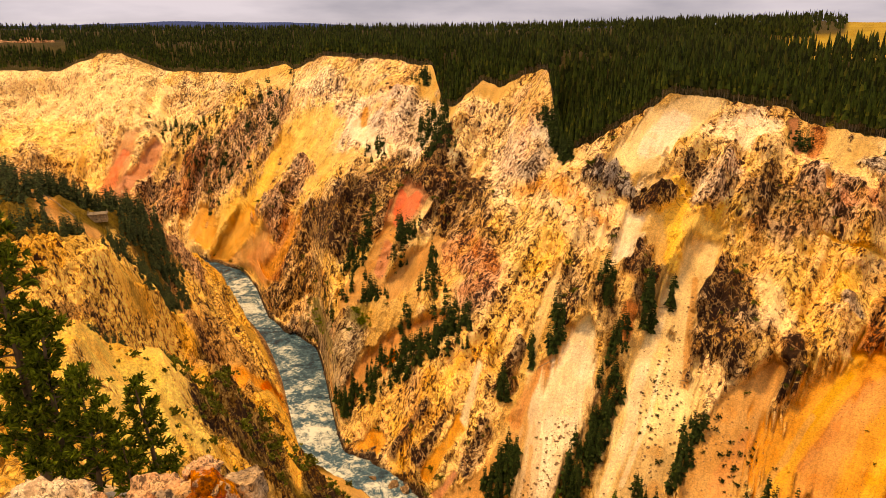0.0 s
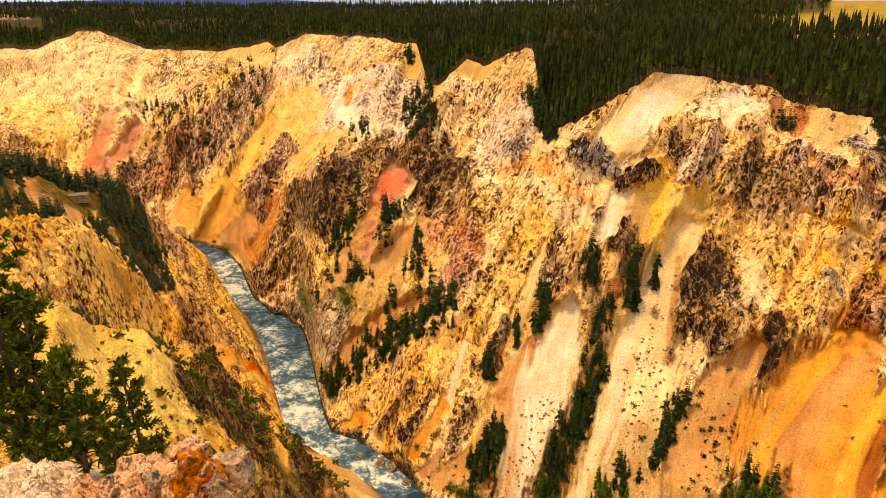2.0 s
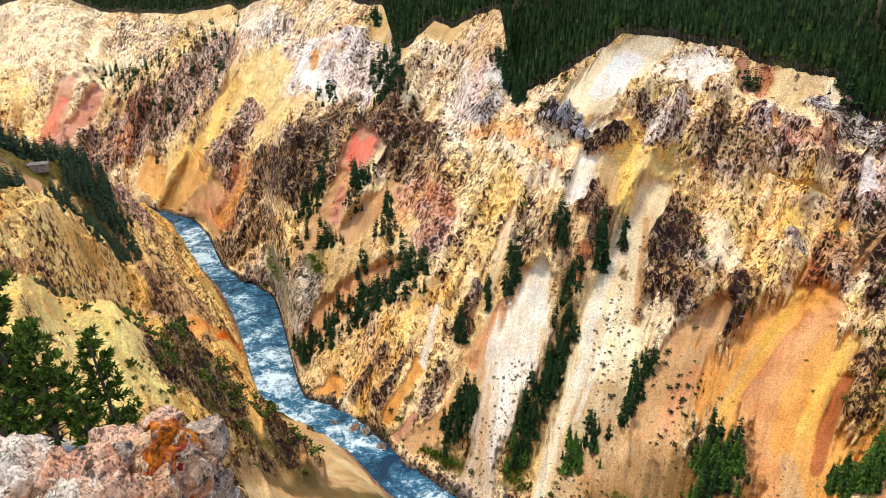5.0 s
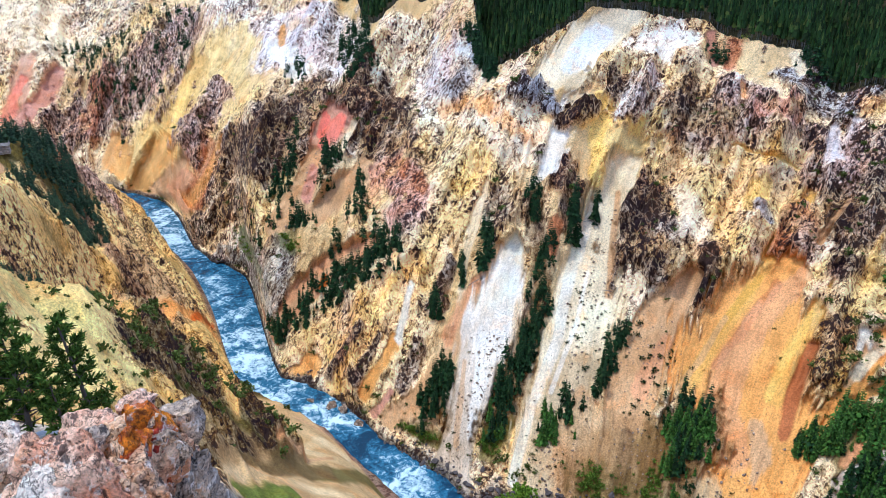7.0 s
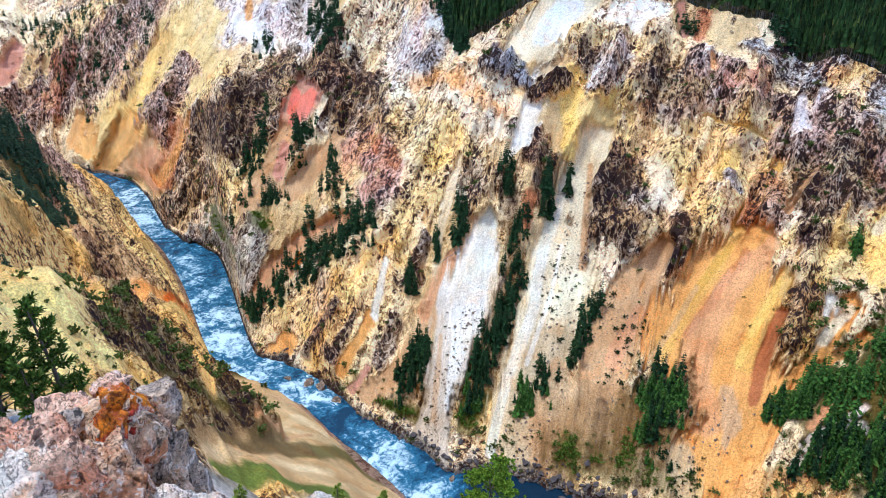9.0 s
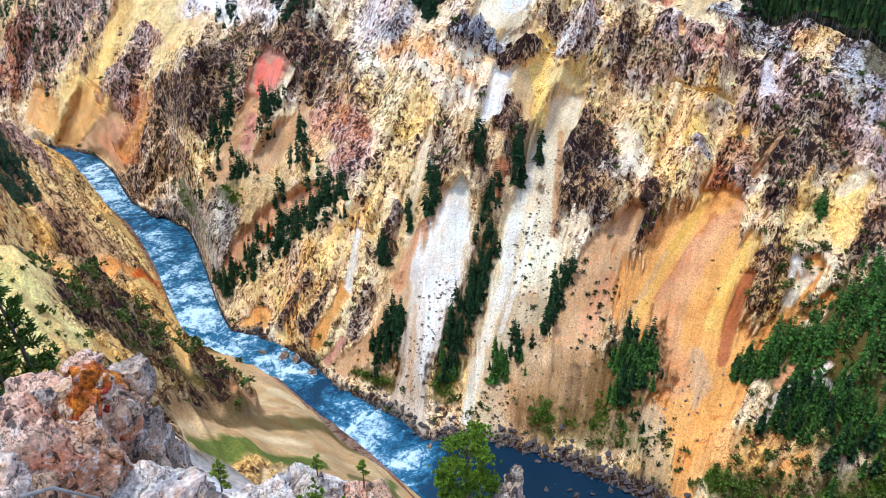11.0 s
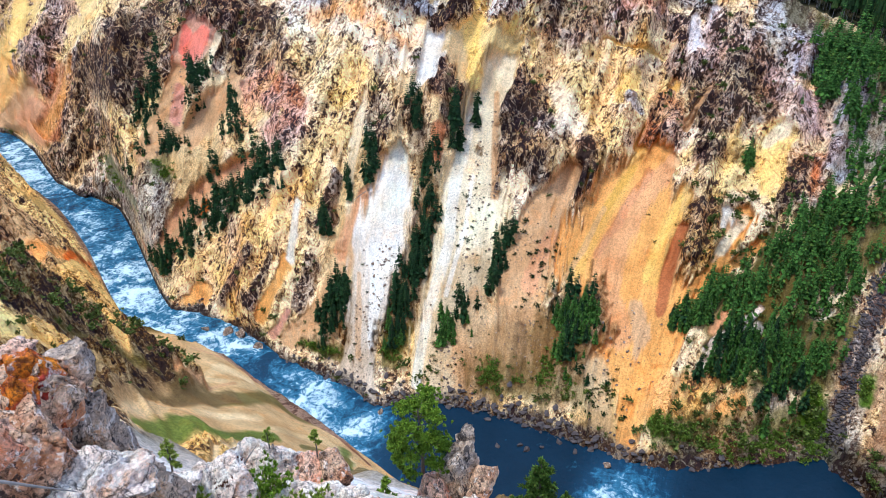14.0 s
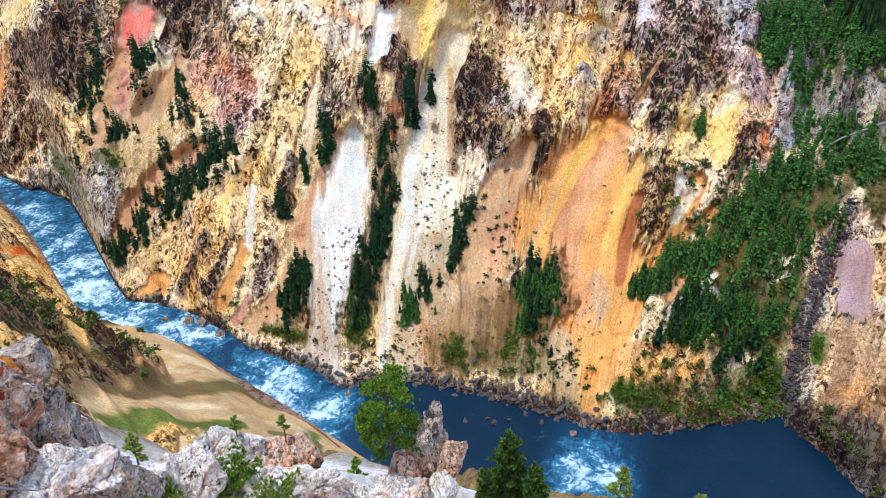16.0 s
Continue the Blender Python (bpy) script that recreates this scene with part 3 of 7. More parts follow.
paint("dark", 0.95, 0.75, 3, (17.6, 140, 4.5), (15.9, 136, 4.5))
paint("dark", 0.95, 0.7, 2, (19.5, 147, 2.6), (19.1, 158, 2.7))
paint("brown", 0.9, 0.62, 3, (24.8, 148, 10), (25.9, 134, 11.1), (28.6, 139, 13))
paint("dark", 0.9, 0.72, 3, (24.6, 129, 5.2), (27, 123, 6.9))
paint("purple", 0.9, 0.6, 2, (27.5, 148, 9.8), (29.9, 145, 9.8), (29.5, 133, 9.7))
paint("orange", 0.4, 0.2, 0, (28.4, 152, 1.7), (28.7, 147, 2))
paint("greyblue", 0.85, 0.55, 4, (31.3, 162, 7.4), (33, 160, 11.6), (34.2, 148, 8.7))
paint("pink", 0.6, 0.4, 0, (30.1, 141, 4.5), (31.7, 144, 6.5), (32.3, 138, 4.5))
paint("cream", 0.3, 0.132, 0, (31.5, 172, 2.8), (32.1, 166, 3.4))
paint("purple", 0.9, 0.62, 2, (32.3, 132, 8.3), (34.9, 132, 8.3), (35.3, 120, 6.2))
paint("greyblue", 0.85, 0.5, 4, (36.4, 162, 6.7), (35.4, 151, 6.7))
paint("orange", 0.5, 0.25, 0, (36.8, 156, 3.3), (36.5, 152, 3.3))
paint("lilac", 0.15, 0.088, 0, (36.3, 146, 3.3), (36.3, 136, 4.8), (36.5, 125, 3.8))
paint("straw", 0.62, 0.2816, 0, (24, 114, 14), (27.4, 109, 21.3), (31.9, 119, 18.8), (30.7, 96, 17.6))
paint("gold", 0.55, 0.2464, 0, (30, 118, 7.5), (31, 125, 5.1), (28.7, 96, 7.8))
paint("cream", 0.45, 0.1584, 0, (25, 107, 5.6), (27, 94, 7.1))
paint("yellow", 0.4, 0.132, 0, (30.8, 111, 4.9), (30.4, 104, 4.2))
paint("greyblue", 0.5, 0.35, 0, (31, 104, 3), (32, 100, 2.4))
paint("yellow", 0.4, 0.132, 0, (24.8, 80, 4), (25.1, 76, 3.4))
paint("gold", 0.06, 0.0176, -2, (34.6, 121, 1.6), (33.8, 105, 3.3), (33, 96, 4.2), (32.3, 89, 3.6))
paint("yellow", 0.1, 0.0176, 0, (28.5, 128, 1), (34.2, 120, 0.9), share=0.6)
paint("dark", 1, 0.72, 6, (22.9, 102, 12.2), (23.2, 87, 12.9), (24.2, 76, 8.1))
paint("brown", 0.9, 0.55, 0, (22, 83, 4.1), (25, 87, 4.1))
paint("dark", 1, 0.75, 5, (27.9, 86, 4.7), (28.1, 75, 6.3), (27.6, 70, 2.8))
paint("rust", 0.9, 0.55, 3, (34, 104, 9.1), (33.6, 93, 10.2), (34.8, 89, 5.9))
paint("brown", 0.9, 0.65, 3, (35.5, 117, 6.2), (37.3, 107, 12), (38.3, 114, 10.8))
paint("dark", 0.9, 0.75, 2, (36.9, 107, 7.8), (38.4, 109, 6.6))
paint("beige", 0.05, 0, -1, (36.4, 109, 1.2), (35.6, 98, 1.5))
paint("straw", 0.65, 0.2816, 0, (36.7, 88, 8.7), (38.6, 94, 7.5), (39.6, 83, 9.8))
paint("ochre", 0.85, 0.5, 4, (38, 74, 7.8), (37.9, 63, 9.2), (39.1, 59, 8.2))
paint("brown", 0.9, 0.6, 2, (38, 68, 6.6), (37.8, 59, 4.3))
paint("white", 0.2, 0.088, 0, (39.9, 71, 2.8), (39.9, 67, 2.2))
paint("beige", 0.04, 0, -2, (27, 78, 4.7), (25.3, 65, 9.2), (23.8, 47, 12.3), (22.9, 31, 9.8))
paint("salmon", 0.05, 0, 0, (25.7, 56, 2.8), (23.9, 39, 3.9))
paint("orange", 0.02, 0, -3, (34, 87, 6.5), (32.3, 70, 20.8), (30.8, 54, 23.5), (33.7, 40, 23.2), (34.4, 26, 15.8))
paint("gold", 0.02, 0, 0, (32.5, 88, 2.4), (30.6, 69, 3.5), (27.8, 44, 3.8), share=0.65)
paint("ochre", 0.02, 0, 0, (32, 82, 1.8), (29.9, 65, 2), (28.8, 55, 1.4), share=0.65)
paint("beige", 0.02, 0, 0, (30, 67, 1.4), (28.6, 53, 1.7), (27.2, 43, 1.4), share=0.65)
paint("rust", 0.02, 0, 0, (33.3, 81, 2.1), (31.6, 66, 2.3), (29.8, 52, 1.7), share=0.65)
paint("salmon", 0.02, 0, 0, (35.1, 86, 3.5), (32.7, 70, 5.2), (30.9, 52, 7.2), (30.8, 41, 6), (32.6, 31, 6.9), share=0.65)
paint("gold", 0.02, 0, 0, (37.3, 84, 2.9), (35.8, 68, 4.3), (34.7, 49, 4.9), share=0.65)
paint("yellow", 0.02, 0, 0, (36.2, 75, 1.4), (35.1, 60, 2), (34.3, 48, 1.9), share=0.65)
paint("rust", 0.05, 0, -1, (36.7, 65, 2.5), (36.1, 51, 3), (36, 40, 2.4))
paint("beige", 0.03, 0, 0, (34, 39, 3.8), (35.3, 27, 4.7))
paint("orange", 0.04, 0, 2, (41.2, 70, 5.1), (40.1, 55, 3.6), (37.6, 41, 3.8), (36.7, 28, 4.8))
paint("beige", 0.03, 0, 0, (40.7, 70, 2.3), (39.6, 56, 1.4))
paint("beige", 0.3, 0.2, 0, (20.8, 24, 10.7), (19.2, 9, 10.5))
paint("leaf", 0.3, 0.1, 0, (20.6, 14, 5.8), (20.3, 8, 4.8), share=0.55)
paint("talus", 0.5, 0.3, 0, (23.4, 26, 2.4), (23.7, 14, 3.2))
paint("leaf", 0.2, 0.1, 0, (26.2, 20, 5.3), (26, 14, 6.3), share=0.55)
paint("soil", 0.4, 0.3, 0, (29.1, 33, 10.7), (27.6, 23, 10.5))
paint("purple", 0.9, 0.6, 2, (35, 130, 8.3), (34, 119, 7), (37.5, 129, 8.2))
paint("dark", 0.95, 0.72, 2, (38.6, 115, 10.3), (38.3, 101, 10.5), (39.4, 127, 8.1))
paint("greyblue", 0.8, 0.5, 2, (41.2, 122, 7.5), (41.1, 105, 6.7))
paint("lilac", 0.15, 0.088, 0, (36.2, 142, 3.9), (35.6, 131, 3.8))
paint("pink", 0.15, 0.1, 0, (37.7, 133, 1.6), (36.7, 121, 1.6))
paint("beige", 0.1, 0.05, 0, (37.4, 117, 1.2), (35.5, 100, 1.2))
paint("pinkgrey", 0.6, 0.35, 0, (43.6, 109, 7.3), (45.9, 103, 9.2))
paint("orange", 0.5, 0.3, 0, (42.2, 123, 2.8), (42.1, 117, 2.5))
paint("yellow", 0.4, 0.132, 0, (42.2, 97, 9.6), (41.5, 88, 8.3), (43, 80, 6.9))
paint("cream", 0.3, 0.088, 0, (42.5, 99, 5.4), (41.6, 95, 4.2))
paint("dark", 0.9, 0.65, 2, (44.4, 88, 3.5), (44, 76, 5.2))
paint("rust", 0.7, 0.45, 0, (45.5, 89, 4.1), (45.9, 77, 4))
paint("redorange", 0.4, 0.2, 0, (45.5, 86, 2.4), (45.4, 84, 2))
paint("greyblue", 0.7, 0.45, 2, (47, 94, 6.6), (47, 86, 6))
paint("straw", 0.6, 0.2816, 0, (38.5, 88, 9.3), (37.5, 80, 6.2), (40.8, 84, 7))
paint("dark", 0.9, 0.65, 2, (37.3, 89, 4.6), (40, 93, 2.9))
paint("white", 0.15, 0.044, 0, (39.8, 72, 2.3), (41, 67, 2.6))
paint("cream", 0.05, 0, 0, (41.3, 69, 2.3), (40, 59, 2.5))
paint("grey", 0.4, 0.3, 0, (47.1, 134, 13.1), (47.4, 111, 14), (49.6, 94, 10.4))
paint("greyblue", 0.5, 0.3, 0, (46.9, 119, 5), (46.3, 107, 4.3))
paint("cream", 0.3, 0.132, 0, (48.2, 115, 3.2), (49.1, 111, 2.5))
paint("olive", 0.4, 0.4, 0, (44.1, 137, 11.7), (44, 120, 6.3))
paint("olive", 0.3, 0.3, 0, (48.9, 131, 19.6), (49.3, 112, 4.4))
paint("olive", 0.15, 0.2, 6, (49.7, 66, 17.4), (45.6, 50, 17.1), (41.3, 41, 10.7))
paint("olive", 0.15, 0.2, 4, (49.8, 32, 19.5), (42.9, 30, 11.8))
paint("umber", 0.3, 0.3, 0, (51, 78, 7.3), (49.9, 76, 4.1))
paint("lilac", 0.05, 0, 0, (44.1, 42, 1.6), (42.4, 35, 3.2), (40.7, 31, 2.4))
paint("salmon", 0.1, 0.05, 0, (41.7, 41, 1.6), (40.8, 36, 1.9))
paint("straw", 0.5, 0.264, 2, (43.3, 24, 8), (39.1, 21, 8.9), (38.5, 14, 7.2))
paint("gold", 0.4, 0.22, 0, (42, 23, 4.2), (40, 15, 3.6))
paint("orange", 0.3, 0.15, 0, (44.3, 17, 3.7), (42.7, 14, 3.2))
paint("orange", 0.03, 0, 0, (43.1, 63, 2.3), (38.9, 46, 2.7), (35.9, 27, 4.7), (34.5, 12, 3.6))
paint("leaf", 0.3, 0.2, 0, (37.6, 11, 5.6), (41, 9, 5.7), share=0.55)
paint("leaf", 0.25, 0.2, 0, (47.7, 10, 9.2), (46.8, 4, 6.9), share=0.55)
paint("grass", 0.1, 0, 0, (49.8, 18, 3.8), (50.6, 9, 6.6), (51.5, 2, 4.9))
paint("soil", 0.4, 0.4, 0, (44.4, 5, 5.2), (49.1, 0, 5.4))
paint("talus", 0.6, 0.3, -2, (52.7, 65, 3.6), (52.5, 43, 4.7), (52.3, 25, 6.2), (53.2, 9, 6.6))
paint("umber", 0.3, 0.2, 0, (56, 29, 11.1), (56.7, 15, 10.7))
paint("pinkgrey", 0.04, 0, -1, (54, 53, 7.1), (54.7, 39, 7.5))
paint("grass", 0.2, 0, 0, (53.2, 26, 2.8), (53.6, 20, 2.2))
paint("orange", 0.3, 0.2, 2, (57.3, 15, 6.9), (58.3, 12, 6.3))
paint("olive", 0.3, 0.4, 0, (38.8, 11, 7.2), (43.8, 6, 9.4), (48.7, 4, 11.8), (52.1, 0, 8.2), share=0.75)
paint("leaf", 0.3, 0.2, 0, (37.5, 13, 3.1), (37.6, 8, 3.1), share=0.55)
paint("grass", 0.1, 0, 0, (50.1, 15, 2.7), (51.3, 3, 4.4), share=0.9)
paint("soil", 0.4, 0.4, 0, (45.9, 15, 4.2), (46.7, 22, 3.2), share=0.6)
paint("sand", 0.2, 0.15, 0, (19.7, 24, 10.8), (23.7, 17, 11.7), (27.8, 12, 9.4), share=0.8)
paint("olive", 0.3, 0.3, 0, (20.2, 10, 7.4), (24.9, 12, 8.4), (29.5, 13, 5.7), share=0.65)
paint("soil", 0.3, 0.3, 0, (25.9, 24, 9.5), (28.8, 20, 7.9), share=0.7)
paint("orange", 0.05, 0, 0, (38.6, 43, 3.8), (36.8, 28, 6.3), (35.3, 14, 7.2), (35, 3, 3.1), share=0.85)
paint("orange", 0.4, 0.25, 0, (37.9, 18, 6.7), (40.7, 22, 6.8), (42, 27, 3.7), share=0.9)
paint("gold", 0.4, 0.22, 0, (39.1, 15, 3.1), (41.4, 19, 2.6), share=0.8)
paint("sand", 0.06, 0, 0, (31, 20, 5.2), (32.1, 7, 5.1), share=0.7)
paint("grey", 0.5, 0.35, 0, (51, 116, 12.9), (52.6, 95, 13.9))
paint("olive", 0.3, 0.4, 0, (52.9, 81, 9.3), (54, 75, 9.2))
paint("soil", 0.2, 0.2, 0, (23.1, 21, 16.1), (20.2, 13, 10.6), share=0.4)
# damp foot of the right shore, its deep shade put into the colour
paint("wet_shade", 0.3, 0.3, 0, (53.2, 0, 8.2), (57.5, 3, 10.6), (61.7, 5, 13.1), share=0.9)
paint("umber", 0.3, 0.3, 0, (56.3, 12, 6.4), (59.3, 13, 7.9), share=0.7)
paint("lilac", 0.1, 0.044, 0, (44.4, 36, 1.9), (42, 31, 2.9), (40.3, 26, 2.1), share=0.8)
paint("purple", 0.85, 0.58, 0, (37, 136, 12.9), (39.9, 115, 15.4), (41, 132, 14.6), share=0.9)
paint("dark", 0.9, 0.62, 1, (38.6, 119, 8), (41, 107, 7.9), share=0.9)
paint("greyblue", 0.8, 0.5, 0, (40.4, 149, 11.2), (42.8, 125, 11.2), share=0.9)
paint("pinkgrey", 0.6, 0.4, 0, (43, 108, 9), (44.1, 102, 7.2), share=0.8)
paint("lilac", 0.2, 0.088, 0, (35, 140, 3), (35, 128, 3.2))
paint("olive", 0.3, 0.4, 0, (41.7, 151, 8.6), (42.7, 143, 5.9), share=0.8)
paint("yellow", 0.4, 0.176, 0, (40.2, 92, 7.6), (42.1, 86, 7), share=0.8)
# shade along the right-hand waterline, painted as near-black bank
paint("wet_shade", 0.4, 0.3, 0, (38.8, 0, 5.6), (44.9, 0, 7.8), (51.8, 0, 9.3), (59.1, 7, 10.5))
paint("soil", 0.4, 0.4, 0, (43.8, 6, 5.8), (48.4, 2, 5.9), share=0.7)
streaks = fbm((um + warp) * 0.3, hh * 2.0, 0, 4, 0.6, seed=95)
blotch = fbm(bx * 0.05, by * 0.05, bz * 0.05, 4, 0.6, seed=96)
tone = fbm(bx * 0.055, by * 0.055, bz * 0.045, 3, 0.55, seed=99)
shade_of = fbm(bx * 0.07, by * 0.07, bz * 0.05, 3, 0.55, seed=89)
for rock, w in (("white", step(0.05, 0.35, tone)), ("pink", step(0.1, 0.4, -tone)), ("yellow", step(0.12, 0.4, shade_of)), ("lilac", step(0.15, 0.4, -shade_of)), ("orange", step(0.2, 0.45, fbm(bx * 0.09, by * 0.09, bz * 0.06, 3, 0.55, seed=87))), ("cream", step(0.1, 0.4, fbm((um + warp) * 0.12, hh * 6, 0, 3, 0.55, seed=86)))):
    geology = geology + (np.array(ROCK[rock]) - geology) * (0.28 * w * step(0.3, 0.6, crag))[..., None]
geology = np.clip(geology * (1 + 0.14 * streaks * (0.5 + 0.8 * crag) + 0.2 * blotch)[..., None], 0.01, 0.94) ** 1.2
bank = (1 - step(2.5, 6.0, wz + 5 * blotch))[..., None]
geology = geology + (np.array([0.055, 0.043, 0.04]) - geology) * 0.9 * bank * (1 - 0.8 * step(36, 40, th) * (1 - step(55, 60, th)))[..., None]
crag = np.maximum(crag, 0.45 * bank[..., 0])
varnish = np.clip(dark_rock + 0.3 * fbm((um + warp) * 0.1, hh * 7, 0, 4, 0.6, seed=97) + 0.25 * bank[..., 0], 0, 0.9)

fade = 1 - step(0.86, 1.0, hh)
toe = step(0.0, 0.05, hh)
knobs = ridged(bx * 0.13, by * 0.13, bz * 0.1, 3, 0.6, seed=43)
push = ((22 + 26 * np.minimum(crag * 1.6, 1)) * (flute - 0.62) * fade * toe + (1.2 + 9.0 * crag) * (ribs - 0.6) + (2 + 9 * crag) * (lumps - 0.62) + 4 * crag * (knobs - 0.6)) * (0.25 + 0.75 * fade) * (0.15 + 0.85 * toe) * (1 - 0.8 * smooth_bed)
push = push + relief
push = push * (1 - 0.75 * step(0.9, 1.0, hh))
span = np.clip(wr / 400.0, 0.7, 2.2)
wall_r, wall_z = wr - 0.7 * push * span, wz + 0.6 * push * span * toe * fade
wall = spot(th, wall_r, wall_z)
far_wall = tagged(link_mesh("canyon_wall", wall.reshape(-1, 3), grid_faces(WALL_ROWS, len(bearing)), EARTH), "steep yellow, orange and white canyon wall with dark crags and scree chutes", "canyon wall", kind="structure")
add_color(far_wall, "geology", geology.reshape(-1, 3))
add_color(far_wall, "flow", np.stack([um + 0.4 * warp, wz, wr * 0], -1).reshape(-1, 3))
add_value(far_wall, "crag", crag)
add_value(far_wall, "varnish", varnish)

# the plateau behind the rim, out to the horizon
PLATEAU = np.concatenate([[0], np.geomspace(4, 3600, 74)])[:, None]
HILL = [(-60, 225), (-31, 226), (-10, 223), (0, 223), (9, 228), (17, 236), (26, 243), (30, 240), (40, 240), (80, 240)]
top_r = wall_r[-1]


def plateau_height(theta, r, r0, z0):
    d = r - r0
    shelf = 206 + 4 * fbm(r * np.sin(np.radians(theta)) * 0.006, r * np.cos(np.radians(theta)) * 0.006, 0, 3, seed=51)
    near = z0 + (shelf - z0) * step(0, 190, d)
    return near + (curve(HILL, theta, 2.0) - 206) * step(350, 1100, d) + 0.5 * fbm(r * np.sin(np.radians(theta)) * 0.05, r * np.cos(np.radians(theta)) * 0.05, 0, 3, seed=52) * step(0, 20, d)


pr = top_r[None, :] + PLATEAU
pth = np.ones_like(pr) * bearing[None, :]
pz = plateau_height(pth, pr, top_r[None, :], wall_z[-1][None, :])
pz[0] = wall_z[-1]
meadow_edge = step(-2, 2, (pth - 23.6) * pr * 0.01745 / 12) * step(640, 700, pr + 40 * fbm(pth * 0.4, pr * 0.01, 0, 3, seed=53)) * (1 - step(1150, 1200, pr) * (1 - step(28, 28.4, pth)))
grass = np.array([0.36, 0.27, 0.06]) * (1 + 0.25 * fbm(pth * 1.5, pr * 0.02, 0, 4, seed=54))[..., None]
floor_c = np.array([0.05, 0.045, 0.02]) * (1 + 0.4 * fbm(pth * 3, pr * 0.05, 0, 4, seed=55))[..., None]
plateau = tagged(link_mesh("plateau_ground", spot(pth, pr, pz).reshape(-1, 3), grid_faces(*pr.shape), EARTH), "wooded plateau with a golden meadow on a rise", "plateau", kind="structure")
add_color(plateau, "geology", (floor_c + (grass - floor_c) * meadow_edge[..., None]).reshape(-1, 3))
add_value(plateau, "crag", pr * 0)

# the near side: crest and hollow lines run out from the eye's own cliff to the water
NEAR_LINES = [
    [(-60, 0.7, 228.3), (80, 0.7, 228.3)],
    [(-60, 9, 219), (-35, 9, 217.5), (-20, 9, 216), (10, 9, 215.5), (80, 9, 215.5)],
    [(-60, 19, 217), (-35, 19, 215.2), (-27, 18, 215.2), (-20, 18, 211), (-12, 18.5, 206.5), (0, 19, 203.6), (8, 19, 202.6), (14, 19, 201.6), (24, 20, 198.8), (40, 20, 200), (80, 20, 203)],
    [(-60, 30, 214), (-36, 30, 212.3), (-27, 29, 212.3), (-22, 28, 209.5), (-17, 27, 205), (-12, 27, 202.5), (0, 28, 200.5), (8, 28, 198.5), (14, 29, 196.5), (24, 30, 193), (40, 30, 194), (80, 30, 196)],
    [(-60, 70, 190), (-30, 70, 182), (-18, 66, 176), (-8, 62, 166), (20, 60, 155), (80, 60, 155)],
    [(-60, 120, 178), (-30, 120, 160), (-23, 125, 146), (-18, 140, 122), (-12, 150, 88), (-5, 140, 84), (10, 120, 85), (80, 110, 85)],
    [(-60, 150, 185), (-30, 170, 166), (-23.5, 200, 141), (-20.8, 225, 116), (-14.2, 280, 57), (-11, 285, 34), (-7, 235, 36), (0, 190, 42), (10, 160, 38), (25, 140, 36), (80, 130, 36)],
    [(-60, 250, 150), (-30, 266, 117), (-25.8, 304, 96), (-22.6, 342, 68), (-18, 385, 34), (-15, 350, 30), (-12.5, 325, 14), (-7, 270, 22), (0, 216, 24), (10, 178, 20), (25, 155, 18), (80, 140, 18)],
    [(-60, 280, 175), (-31, 290, 154), (-25.8, 330, 128), (-22.6, 370, 93), (-18.1, 420, 51), (-14.5, 400, 22), (-12.5, 338, 8), (-7, 295, 12), (0, 236, 13), (10, 194, 10), (25, 165, 9), (80, 145, 9)],
    [(-60, 340, 160), (-31, 340, 146), (-25.8, 370, 122), (-22.6, 410, 90), (-18.5, 480, 42), (-15, 460, 12), (-13, 365, 4), (-7, 310, 5), (0, 247, 5), (10, 202, 4), (25, 172, 4), (80, 148, 4)],
    [(-60, 420, 170), (-32, 400, 155), (-28, 405, 143), (-26, 412, 132), (-22.9, 450, 122), (-20.6, 560, 67), (-18.6, 640, 20), (-15.5, 500, 6), (-13.3, 380, 2.5), (-7, 318, 2), (0, 252, 2), (10, 206, 2), (25, 175, 2), (80, 149, 2)],
]
near_r = np.array([curve([(a, r) for a, r, _ in line], bearing, 0.5) for line in NEAR_LINES] + [nb])
near_z = np.array([curve([(a, z) for a, _, z in line], bearing, 0.5) for line in NEAR_LINES] + [nb * 0])
for i in range(1, len(near_r)):
    near_r[i] = np.minimum(np.maximum(near_r[i], near_r[i - 1] + 1.5), nb - 0.4 * (len(near_r) - 1 - i))
steps = [8, 14, 16, 22, 30, 60, 50, 70, 50, 80, 90]
rows_r, rows_z = [], []
for i, k in enumerate(steps):
    f = (np.arange(k) / k)[:, None]
    rows_r.append(near_r[i] + (near_r[i + 1] - near_r[i]) * f)
    rows_z.append(near_z[i] + (near_z[i + 1] - near_z[i]) * f)
nr, nz = np.concatenate(rows_r + [near_r[-1:]]), np.concatenate(rows_z + [near_z[-1:]])
for _ in range(6):                             # round the crests a little
    nz[1:-1] = 0.25 * nz[:-2] + 0.5 * nz[1:-1] + 0.25 * nz[2:]
nth = np.ones_like(nr) * bearing[None, :]
np0 = spot(nth, nr, nz)
nx, ny = np0[..., 0], np0[..., 1]
n_flute = ridged((nx + 0.5 * ny) * 0.03, (ny - 0.5 * nx) * 0.009, 0, 4, 0.55, seed=61)
n_lumps = ridged(nx * 0.06, ny * 0.06, nz * 0.05, 5, 0.6, seed=62)
n_patch = fbm(nx * 0.03, ny * 0.03, 0, 4, 0.6, seed=64)
